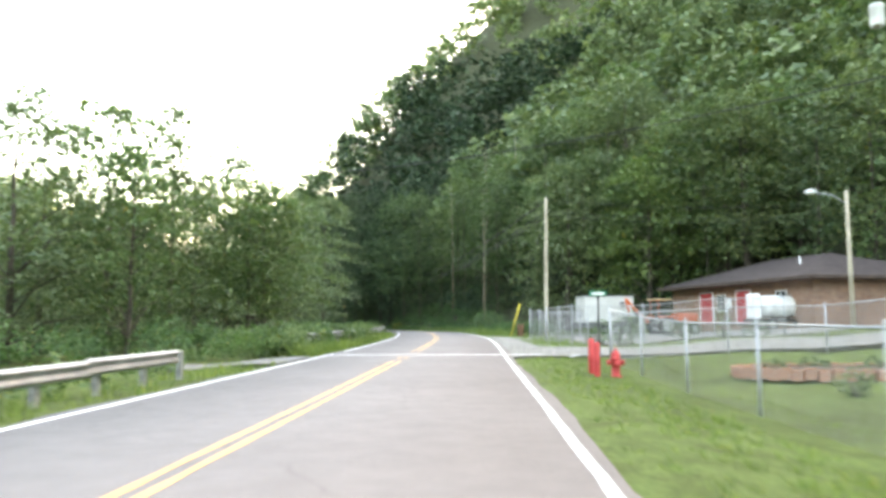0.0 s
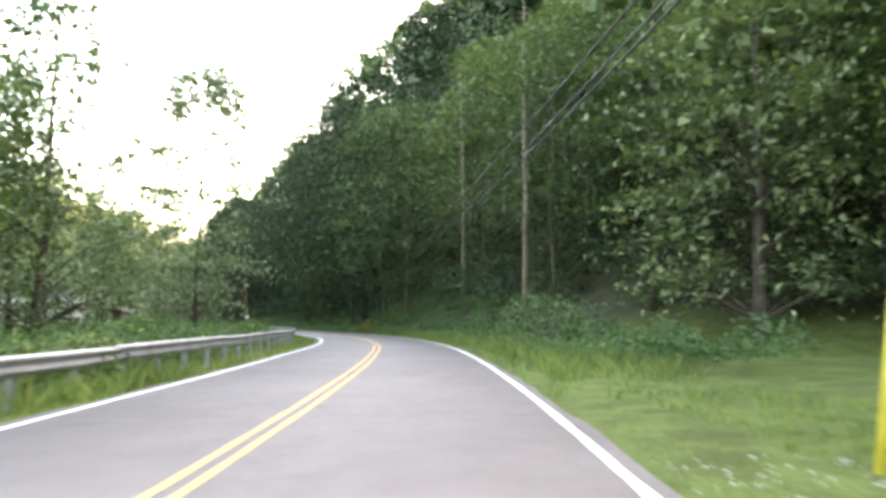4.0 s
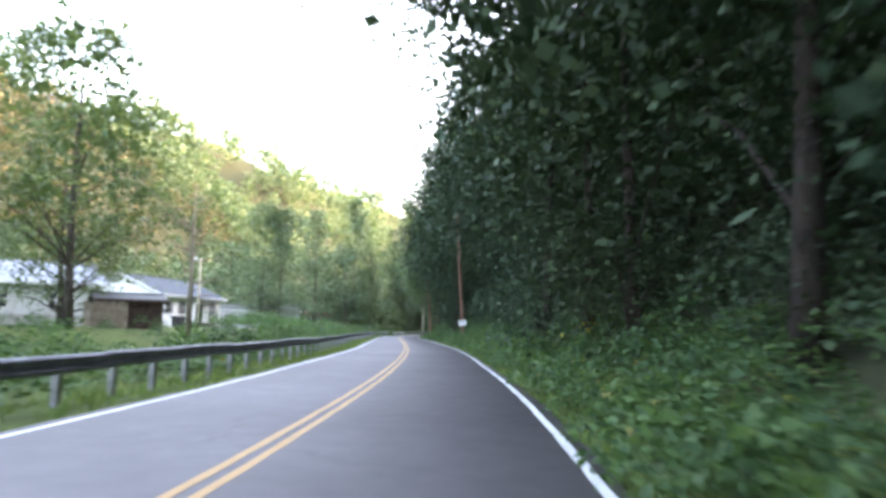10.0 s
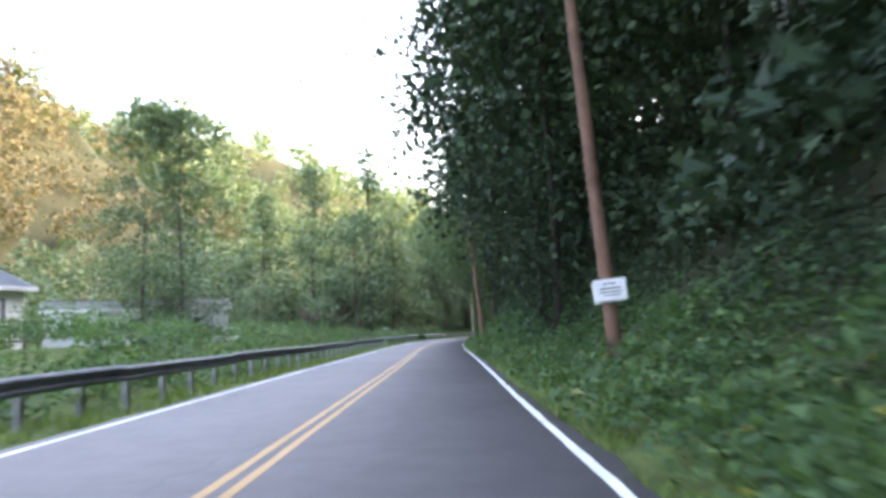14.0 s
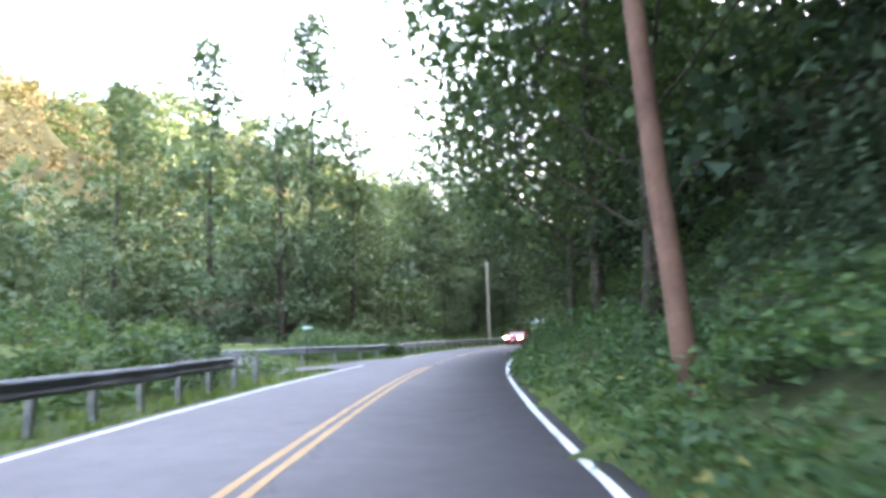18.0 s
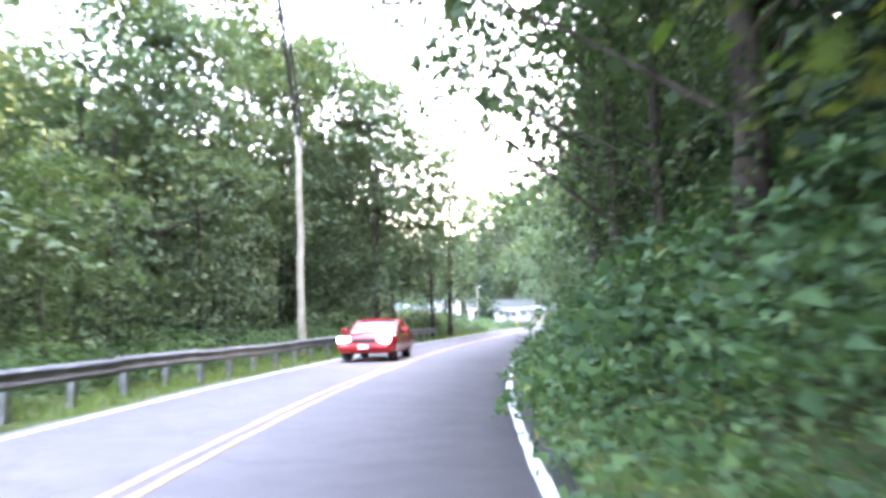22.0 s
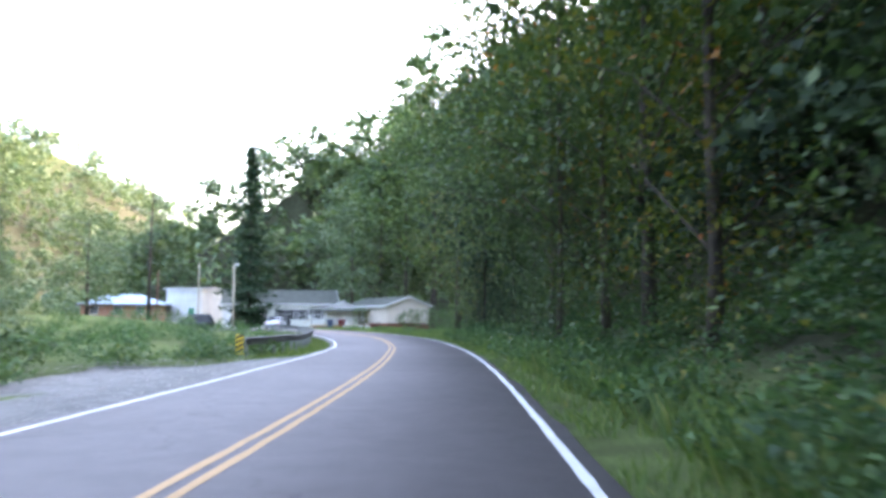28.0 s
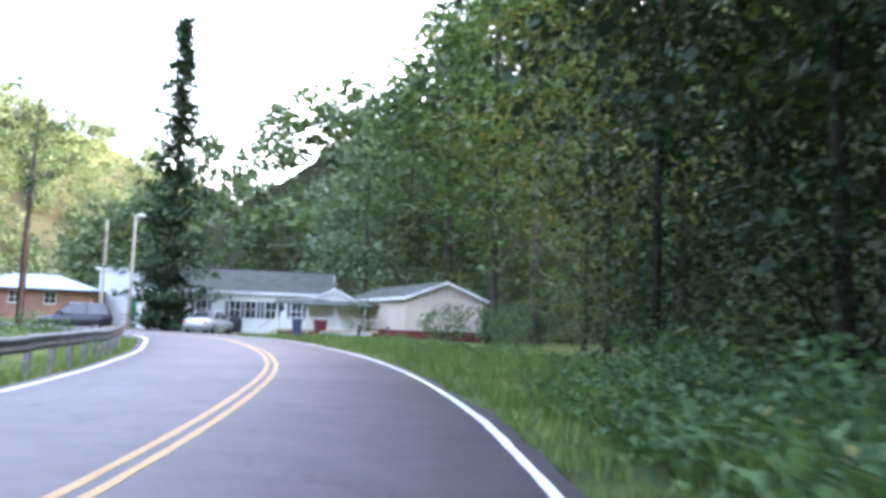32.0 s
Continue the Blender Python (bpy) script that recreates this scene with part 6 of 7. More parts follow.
# The fenced yard at the start
def chain_link(points, h, label, cell=0.075, drop=None):
    """A chain-link fence: posts, a top rail and a woven fabric of wires."""
    f = thing("chain_link_fence", label, "fence")
    pts = [np.array((x, y, gz(x, y) if drop is None else drop)) for x, y in points]
    for p in pts:
        tubes_part("post", [tube([p - [0, 0, 0.2], p + [0, 0, h + 0.06]], 0.032, 8)], M["mailbox"], f)
        tubes_part("post_cap", [moved(lathe([(0.04, 0), (0.04, 0.03), (0.0, 0.06)], 8), pose(*(p + [0, 0, h + 0.06])))], M["mailbox"], f)
    for a, b in zip(pts, pts[1:]):
        up = np.array([0, 0, h])
        tubes_part("top_rail", [tube([a + up, b + up], 0.022, 6)], M["mailbox"], f)
        tubes_part("tension_wire", [tube([a + [0, 0, 0.06], b + [0, 0, 0.06]], 0.006, 4)], M["mailbox"], f)
        L = np.linalg.norm(b - a)
        vs, w = [], 0.0035
        way = (b - a) / L
        for sgn in (1, -1):
            for c in np.arange(-h, L + h, cell):
                u0, u1 = (c, c + h) if sgn > 0 else (c + h, c)
                lo = np.array([u0, 0.05])
                hi = np.array([u1, h])
                t0, t1 = 0.0, 1.0
                du = u1 - u0
                if du > 0:
                    t0, t1 = max(t0, (0 - u0) / du), min(t1, (L - u0) / du)
                else:
                    t0, t1 = max(t0, (L - u0) / du), min(t1, (0 - u0) / du)
                if t1 <= t0:
                    continue
                p0, p1 = lo + (hi - lo) * t0, lo + (hi - lo) * t1
                A = a + way * p0[0] + [0, 0, p0[1]]
                B = a + way * p1[0] + [0, 0, p1[1]]
                n = way * w
                vs += [A - n, A + n, B + n, B - n]
        part("fabric", mesh_np("fabric", np.array(vs), np.arange(len(vs)).reshape(-1, 4), M["mailbox"]), None, f, "woven wire mesh")["kind"] = "stuff"
    return f


chain_link([(5.35, -9.8 + 3.8 * k) for k in range(10)], 1.65, "grey chain-link fence along the mown lawn")
chain_link([(5.4, 24.5), (9.63, 25.79), (13.1, 26.09), (16.57, 26.39), (20.03, 26.69), (23.5, 26.99), (26.97, 27.29)], 1.5, "grey chain-link fence beside the driveway", 0.09)
chain_link([(6.36, 37.4), (6.26, 40.9), (6.05, 44.4)], 1.9, "tall grey chain-link fence round the gravel yard")
chain_link([(6.36, 37.4), (9.91, 37.6), (13.47, 37.8), (17.02, 38.0)], 1.9, "tall grey chain-link fence round the gravel yard", 0.09)
chain_link([(5.95, 51.7), (6.99, 54.8), (7.61, 58.2)], 1.9, "tall grey chain-link fence near the pole")
for a, b in (((6.05, 44.6), (8.88, 46.5)), ((5.95, 51.6), (9.09, 50.2))):
    g = chain_link([a, b], 1.7, "open chain-link gate leaf with a diagonal brace")
    A, B = np.array((*a, gz(*a))), np.array((*b, gz(*b)))
    tubes_part("brace", [tube([A + [0, 0, 0.1], B + [0, 0, 1.65]], 0.02, 6)], M["mailbox"], g)


def hydrant(x, y):
    z = gz(x, y) - 0.03
    h = thing("fire_hydrant", "red fire hydrant standing in the grass", "fire hydrant", pose(x, y, z))
    tubes_part("barrel", [lathe([(0.0, 0), (0.15, 0), (0.15, 0.05), (0.10, 0.06), (0.10, 0.44), (0.135, 0.45), (0.135, 0.49), (0.12, 0.50), (0.11, 0.58), (0.07, 0.66), (0.0, 0.69)], 16)], M["red_paint"], h)
    tubes_part("bonnet_nut", [moved(lathe([(0.035, 0), (0.035, 0.06), (0, 0.06)], 6), pose(0, 0, 0.68))], M["red_paint"], h)
    for a in (0, 180):
        tubes_part("nozzle", [moved(lathe([(0.055, 0.08), (0.055, 0.17), (0.07, 0.17), (0.07, 0.21), (0.0, 0.22)], 10), pose(0, 0, 0.38, 0, 90, a))], M["red_paint"], h)
    tubes_part("pumper_nozzle", [moved(lathe([(0.075, 0.08), (0.075, 0.18), (0.09, 0.18), (0.09, 0.23), (0.0, 0.24)], 12), pose(0, 0, 0.36, 90, 0, 0))], M["red_paint"], h)
    return h


hydrant(4.35, 19.27)
for x, y, hh in ((3.8, 18.86, 0.86), (3.84, 19.78, 0.92)):
    b = thing("bollard", "red painted steel post guarding the hydrant", "bollard", pose(x, y, gz(x, y) - 0.05), "hydrant posts")
    tubes_part("pipe", [lathe([(0.075, 0), (0.075, hh - 0.03), (0.05, hh), (0, hh + 0.01)], 12)], M["red_paint"], b)

stump = thing("tree_stump", "short brown cut log standing by the entrance", "stump", pose(5.73, 55.9, gz(5.73, 55.9) - 0.05))
g = np.random.RandomState(3)
sv, sf, st = lathe([(0.30, 0), (0.27, 0.2), (0.25, 0.5), (0.27, 0.85), (0.22, 0.9), (0.0, 0.88)], 14)
sv = sv * (1 + 0.09 * g.randn(len(sv), 1))
tubes_part("log", [(sv, sf, st)], M["stump"], stump)


def wheel(parent, x, y, z, r, w, label="black tyre with a grey rim"):
    """A wheel whose axle runs along its thing's y."""
    wh = new("wheel")
    wh.parent = parent
    wh.matrix_basis = pose(x, y, z, 90, 0, 0)
    tagged(wh, label)
    tubes_part("tyre", [lathe([(r * 0.62, -w / 2), (r * 0.93, -w / 2), (r, -w * 0.3), (r, w * 0.3), (r * 0.93, w / 2), (r * 0.62, w / 2), (r * 0.62, -w / 2)], 22)], M["tyre"], wh)
    tubes_part("rim", [lathe([(0, -w * 0.36), (r * 0.2, -w * 0.38), (r * 0.5, -w * 0.3), (r * 0.63, -w * 0.42), (r * 0.63, w * 0.42), (r * 0.5, w * 0.3), (r * 0.2, w * 0.38), (0, w * 0.36)], 18)], M["rim"], wh)
    return wh


# White equipment trailer
trailer = thing("utility_trailer", "white box trailer with louvres on dark wheels", "trailer", pose(11.79, 55.9, gz(11.79, 55.9), 0, 0, 8))
M["trailer_paint"] = surface("dull_trailer_white", (0.40, 0.40, 0.37), (0.55, 0.55, 0.51), 0.8, 30, 0.6)
part("body", boxed(-1.75, 1.95, -1.0, 1.0, 0.92, 2.78, 0.05), M["trailer_paint"], trailer)
part("chassis", boxed(-2.2, 2.1, -0.8, 0.8, 0.55, 0.9, 0.02), M["dark_metal"], trailer)
part("roof_lip", boxed(-1.81, 2.01, -1.06, 1.06, 2.785, 2.84, 0.01), M["metal_pale"], trailer)
for k in range(6):
    part("louvre", boxed(-1.80, -1.755, -0.55, 0.25, 1.25 + k * 0.11, 1.31 + k * 0.11), M["ink"], trailer)
for k in range(4):
    part("louvre", boxed(0.9, 1.5, -1.04, -1.005, 2.0 + k * 0.11, 2.06 + k * 0.11), M["ink"], trailer)
part("fender", boxed(0.0, 1.8, -1.27, -1.005, 0.93, 1.0, 0.02), M["dark_metal"], trailer)
for x in (0.5, 1.3):
    wheel(trailer, x, -1.12, 0.4, 0.4, 0.22)
    wheel(trailer, x, 1.12, 0.4, 0.4, 0.22)
part("tow_bar", boxed(-3.4, -2.3, -0.06, 0.06, 0.44, 0.54), M["dark_metal"], trailer)

# Orange tractor with a digging arm
tractor = thing("tractor", "orange tractor with a roll bar and a folded digging arm", "tractor", pose(16.18, 54.8, gz(16.18, 54.8), 0, 0, 12))
part("hood", boxed(0.5, 2.2, -0.42, 0.42, 0.85, 1.55, 0.08), M["orange"], tractor)
part("frame", boxed(-1.2, 2.1, -0.3, 0.3, 0.55, 0.85, 0.03), M["dark_metal"], tractor)
part("seat", boxed(-0.9, -0.3, -0.3, 0.3, 1.05, 1.5, 0.06), M["cable"], tractor)
for y in (-1, 1):
    part("fender", boxed(-1.1, 0.2, y * 0.85 - 0.2, y * 0.85 + 0.2, 1.22, 1.36, 0.05), M["orange"], tractor)
    wheel(tractor, -0.5, y * 0.85, 0.68, 0.68, 0.4, "large black tractor tyre with a pale rim")
    wheel(tractor, 1.7, y * 0.7, 0.42, 0.42, 0.26, "small black tractor tyre with a pale rim")
tubes_part("roll_bar", [tube([(-1.0, -0.6, 1.2), (-1.0, -0.6, 2.45), (-1.0, 0.6, 2.45), (-1.0, 0.6, 1.2)], 0.045, 6)], M["orange"], tractor)
part("canopy", boxed(-1.3, 0.1, -0.65, 0.65, 2.48, 2.56, 0.03), M["new_wood"], tractor, "pale canopy")
tubes_part("boom", [tube([(-1.5, 0, 0.9), (-2.6, 0, 1.9), (-3.2, 0, 2.6)], [0.14, 0.12, 0.09], 6)], M["orange"], tractor)
tubes_part("dipper", [tube([(-3.2, 0, 2.6), (-2.9, 0, 1.3)], [0.1, 0.08], 6)], M["orange"], tractor)
part("bucket", solid([(-3.2, -0.35, 1.3), (-3.2, 0.35, 1.3), (-2.6, 0.35, 1.2), (-2.6, -0.35, 1.2), (-3.1, -0.3, 0.7), (-3.1, 0.3, 0.7), (-2.7, 0.3, 0.75), (-2.7, -0.3, 0.75)],
                     [(0, 1, 2, 3), (7, 6, 5, 4), (0, 4, 5, 1), (1, 5, 6, 2), (2, 6, 7, 3), (3, 7, 4, 0)]), M["dark_metal"], tractor)

# White tank on a trailer
tank = thing("tank_trailer", "white ribbed tank on a small trailer", "tank", pose(21.42, 48.4, gz(21.42, 48.4), 0, 0, 5))
tubes_part("vessel", [moved(lathe([(0.0, -1.4), (0.45, -1.35), (0.68, -1.1), (0.7, -0.6), (0.68, -0.58), (0.7, -0.55), (0.7, 0.55), (0.68, 0.58), (0.7, 0.6), (0.68, 1.1), (0.45, 1.35), (0, 1.4)], 18), pose(0, 0, 1.5, 0, 90, 0))], M["white_paint"], tank)
part("cab", boxed(-2.0, -1.45, -0.5, 0.5, 0.7, 2.3, 0.08), M["white_paint"], tank)
part("frame", boxed(-2.2, 1.6, -0.5, 0.5, 0.55, 0.75, 0.03), M["dark_metal"], tank)
for x in (-0.9, 0.9):
    for y in (-0.65, 0.65):
        wheel(tank, x, y, 0.36, 0.36, 0.22)

# Flower bed with a low brick edge
bed_x, bed_y = 11.5, 21.0
bed = thing("flower_bed", "oval flower bed edged with low red bricks", "flower bed", pose(bed_x, bed_y, gz(bed_x, bed_y) - 0.02))
part("soil", mesh_np("soil", *(lambda a: (np.vstack([np.column_stack([np.cos(a) * 3.4, np.sin(a) * 1.5, 0 * a + 0.10]), [[0, 0, 0.22]]]), np.stack([np.arange(24), (np.arange(24) + 1) % 24, np.full(24, 24)], 1)))(np.arange(24) * 2 * np.pi / 24), M["soil"]), None, bed)
brick_me = None
for k in range(60):
    a = k * 2 * math.pi / 60
    if brick_me is None:
        ob = part("brick", boxed(-0.14, 0.14, -0.06, 0.06, -0.1, 0.2, 0.012), M["brick_red"], bed)
        brick_me = ob
    else:
        ob = brick_me.copy()
        scene.collection.objects.link(ob)
    ob.matrix_basis = pose(math.cos(a) * 3.5, math.sin(a) * 1.6, 0.02 * math.sin(k * 3.1), 0, 0, math.degrees(math.atan2(1.6 * math.cos(a), -3.5 * math.sin(a))))


def bush(x, y, r, h, seed, mat, label, n=420, leaf=0.13, z=None):
    g = np.random.RandomState(seed)
    p = g.randn(n, 3)
    p /= np.linalg.norm(p, axis=1)[:, None]
    p *= (g.uniform(0.55, 1.0, n) ** 0.6)[:, None]
    p = p * [r, r, h / 2] * (1 + 0.25 * np.sin(5 * p[:, :1] + seed)) + [0, 0, h * 0.5]
    v, f = leaf_quads(p, leaf, g, 0.65, 0.1, 0.35)
    b = thing("bush", label, "bush", pose(x, y, (gz(x, y) if z is None else z) - 0.04, 0, 0, seed * 40))
    part("foliage", mesh_np("foliage", v, f, mat), None, b)
    tubes_part("stems", [tube([(0, 0, -0.1), (g.uniform(-0.4, 0.4) * r, g.uniform(-0.4, 0.4) * r, h * 0.6)], [0.03, 0.01], 5) for _ in range(5)], M["bark"], b)
    return b


for k, (dx, dy, r, h) in enumerate(((-2.4, 0, 0.35, 0.5), (-1.2, 0.3, 0.4, 0.45), (0.2, -0.2, 0.35, 0.5), (1.2, 0.2, 0.4, 0.55), (2.5, 0, 0.45, 0.8))):
    bush(bed_x + dx, bed_y + dy, r, h, 200 + k, M["leaf"], "small round green shrub in the flower bed", 220, 0.10)
bush(9.41, 17.53, 0.45, 0.75, 210, M["leaf_grey"], "dark green shrub on the lawn", 300, 0.1)
bush(8.87, 38.8, 1.0, 1.5, 211, M["leaf_light"], "scruffy green bush growing through the fence", 500, 0.13)
bush(12.21, 38.6, 0.8, 1.0, 212, M["leaf"], "low green bush by the fence", 400, 0.12)
birdhouse = thing("bird_feeder", "white post with a cross arm in the flower bed", "bird feeder", pose(bed_x + 2.0, bed_y, gz(bed_x, bed_y)))
part("post", boxed(-0.05, 0.05, -0.05, 0.05, 0, 1.75, 0.01), M["white_paint"], birdhouse)
part("cross_arm", boxed(-0.4, 0.4, -0.04, 0.04, 1.45, 1.55, 0.01), M["white_paint"], birdhouse)
part("box", boxed(-0.14, 0.14, -0.12, 0.12, 1.76, 1.98, 0.02), M["white_paint"], birdhouse)


# Vehicles
def loft(sections, close=True):
    """A skin through cross-sections with the same number of points, capped at both ends."""
    bm = bmesh.new()
    rings = [[bm.verts.new(p) for p in sec] for sec in sections]
    n = len(rings[0])
    for a, b in zip(rings, rings[1:]):
        for k in range(n):
            bm.faces.new([a[k], a[(k + 1) % n], b[(k + 1) % n], b[k]])
    bm.faces.new(rings[0])
    bm.faces.new(rings[-1][::-1])
    bmesh.ops.recalc_face_normals(bm, faces=bm.faces)
    return bm


def body_section(x, w, z0, z1, crown=0.04):
    return [(x, -w * 0.86, z0), (x, -w, z0 + 0.12), (x, -w * 1.0, (z0 + z1) / 2), (x, -w * 0.94, z1 - 0.06), (x, -w * 0.72, z1), (x, 0, z1 + crown), (x, w * 0.72, z1), (x, w * 0.94, z1 - 0.06), (x, w, (z0 + z1) / 2), (x, w, z0 + 0.12), (x, w * 0.86, z0)]


def car(label, m, paint, length=4.6, wide=0.87, belt=0.92, roof=1.40, kind="sedan", lights=False, name="car"):
    c = thing(name, label, "car", m)
    h = length / 2
    st = [(-h, 0.74, 0.36, 0.62), (-h + 0.12, 0.82, 0.26, 0.72), (-h + 0.7, 0.86, 0.22, 0.82), (-h + 1.25, wide, 0.20, belt - 0.02), (0.2, wide, 0.20, belt), (h - 0.9, wide, 0.22, belt + 0.02), (h - 0.2, 0.83, 0.28, belt - 0.02), (h, 0.76, 0.38, belt - 0.16)]
    part("body", loft([body_section(*s) for s in st]), paint, c, smooth=True)
    rear = h - (0.75 if kind == "sedan" else 0.12)
    cab = [(-h + 1.15, 0.74, belt - 0.03, 0.0), (-h + 1.95, 0.58, roof - 0.03, 1.0), (0.55 if kind == "sedan" else rear - 0.45, 0.58, roof, 1.0), (rear, 0.70, belt - 0.01, 0.0)]

    def cab_ring(x, w, z, k):
        return [(x, -w, z), (x, -w * 0.5, z + 0.03 * k), (x, w * 0.5, z + 0.03 * k), (x, w, z)]
    glass = bmesh.new()
    top = [glass.verts.new(p) for p in cab_ring(*cab[1])], [glass.verts.new(p) for p in cab_ring(*cab[2])]
    low = [glass.verts.new(p) for p in cab_ring(cab[0][0], 0.76, cab[0][2], 0)], [glass.verts.new(p) for p in cab_ring(cab[3][0], 0.76, cab[3][2], 0)]
    for k in range(3):
        glass.faces.new([low[0][k], low[0][k + 1], top[0][k + 1], top[0][k]])
        glass.faces.new([low[1][k], low[1][k + 1], top[1][k + 1], top[1][k]])
    for k in (0, 3):
        glass.faces.new([low[0][k], top[0][k], top[1][k], low[1][k]])
    glass.faces.new(low[0] + low[1][::-1])
    bmesh.ops.recalc_face_normals(glass, faces=glass.faces)
    part("glazing", glass, M["glass"], c, "dark window glass")
    x1, x2 = cab[1][0], cab[2][0]
    part("roof", loft([[(x, -0.60, roof - 0.04), (x, -0.42, roof + 0.035), (x, 0.42, roof + 0.035), (x, 0.60, roof - 0.04)] for x in (x1 - 0.06, (x1 + x2) / 2, x2 + 0.06)]), paint, c)
    for y in (-1, 1):
        for (xa, za, xb, zb) in ((cab[0][0], belt, x1, roof), (cab[3][0], belt, x2, roof), ((x1 + x2) / 2, belt, (x1 + x2) / 2, roof)):
            tubes_part("pillar", [tube([(xa, y * 0.765, za - 0.02), (xb, y * 0.60, zb)], 0.035, 5)], paint, c)
        part("mirror", boxed(-h + 1.45, -h + 1.6, y * 0.97 - 0.09, y * 0.97 + 0.09, belt, belt + 0.13, 0.03), paint, c)
        part("headlight", boxed(-h - 0.005, -h + 0.2, y * 0.60 - 0.17, y * 0.60 + 0.17, 0.58, 0.72, 0.03), M["headlight"] if lights else M["chrome"], c, "lit headlight" if lights else "clear headlight")
        part("tail_light", boxed(h - 0.16, h + 0.004, y * 0.62 - 0.14, y * 0.62 + 0.14, 0.62, 0.76, 0.03), M["red_paint"], c)
        part("door_handle", boxed(0.0, 0.2, y * wide - 0.02, y * wide + 0.02, 0.78, 0.82, 0.008), paint, c)
        for x in (-h + 0.85, h - 0.95):
            wheel(c, x, y * (wide - 0.10), 0.32, 0.32, 0.21)
    part("grille", boxed(-h - 0.02, -h + 0.05, -0.36, 0.36, 0.56, 0.68, 0.02), M["cable"], c)
    part("bumper", boxed(-h - 0.06, -h + 0.1, -0.74, 0.74, 0.34, 0.52, 0.05), paint, c)
    part("number_plate", boxed(-h - 0.075, -h - 0.061, -0.16, 0.16, 0.38, 0.5), M["board"], c, "white plate")
    part("wiper_cowl", boxed(-h + 1.02, -h + 1.14, -0.6, 0.6, belt - 0.05, belt - 0.015), M["cable"], c)
    return c


def car_at(label, x, y, turn, paint, z=None, **kw):
    return car(label, pose(x, y, (gz(x, y) if z is None else z), 0, 0, turn), paint, **kw)


CAR_S = 288.6
car_x, car_y, car_z = on_road(CAR_S, -1.25)
car_at("red sedan with lit headlights in the oncoming lane", car_x, car_y, heading(CAR_S) + 90, M["car_red"], z=float(car_z) + 0.005, lights=True, roof=1.22, belt=0.84, length=3.95, wide=0.80)
car_at("dark green sport utility vehicle parked on the grass", -121.5, 406.5, 30, M["car_dark"], roof=1.75, belt=1.05, kind="wagon", name="parked_car")
car_at("silver car parked before the white house", -111.3, 405.2, 275, M["car_silver"], name="parked_car")
car_at("white car parked in the valley", -86.2, 220.3, 60, M["car_silver"], name="parked_car")
car_at("dark van parked beside the valley house", -55.8, 144.8, 65, M["car_dark"], roof=1.8, belt=1.05, kind="wagon", name="parked_car")


def wheeled_bin(x, y, turn, mat, label):
    b = thing("wheeled_bin", label, "bin", pose(x, y, gz(x, y) - 0.01, 0, 0, turn))
    part("body", loft([[(-0.24, -0.26, 0.05), (0.24, -0.26, 0.05), (0.24, 0.26, 0.05), (-0.24, 0.26, 0.05)], [(-0.3, -0.34, 1.0), (0.3, -0.34, 1.0), (0.3, 0.34, 1.0), (-0.3, 0.34, 1.0)]]), mat, b)
    part("lid", boxed(-0.33, 0.33, -0.38, 0.36, 1.005, 1.07, 0.03), mat, b)
    for x_ in (-0.22, 0.22):
        wheel(b, x_, 0.3, 0.11, 0.11, 0.06, "small black wheel")


wheeled_bin(-104.5, 402.4, 20, M["bin_blue"], "dark blue wheeled bin by the road")
wheeled_bin(-103.4, 403.4, 40, M["skirt_red"], "dark red wheeled bin by the road")
bush(-102.1, 407.5, 0.95, 2.9, 520, M["leaf_light"], "slender light green shrub before the porch", 700, 0.13)
planter_box = thing("planter", "low grey concrete planter before the mobile home", "planter", pose(-101.9, 403.4, gz(-101.9, 403.4) - 0.02, 0, 0, 25))
part("tub", boxed(-1.4, 1.6, -0.3, 0.3, 0, 0.45, 0.04), M["concrete"], planter_box)
part("soil", boxed(-1.3, 1.5, -0.22, 0.22, 0.451, 0.47), M["soil"], planter_box)
for x, y in ((-100.8, 402.6), (-99.3, 403.5)):
    st = thing("post", "short dark wooden post in the grass", "post", pose(x, y, gz(x, y) - 0.1))
    tubes_part("shaft", [tube([(0, 0, 0), (0, 0, 1.0)], 0.09, 8)], M["dark_wood"], st)
white_cover = thing("covered_boat", "rounded white cover over something low in the valley", "cover", pose(-87.9, 224.4, gz(-87.9, 224.4) - 0.05, 0, 0, 30))
cv, cf, ct = lathe([(1.9, 0), (1.85, 0.5), (1.5, 1.1), (0.8, 1.5), (0.0, 1.62)], 16)
tubes_part("sheet", [(cv * [1.25, 0.8, 1], cf, ct)], M["white_paint"], white_cover)
util_box = thing("utility_cabinet", "white utility cabinet beside a grey one", "cabinet", pose(-66.6, 180.4, gz(-66.6, 180.4) - 0.02, 0, 0, 70))
part("cabinet", boxed(-1.3, 0.2, -0.4, 0.4, 0, 1.0, 0.04), M["white_paint"], util_box)
part("second_cabinet", boxed(0.25, 1.6, -0.4, 0.4, 0, 1.1, 0.04), M["dark_metal"], util_box)


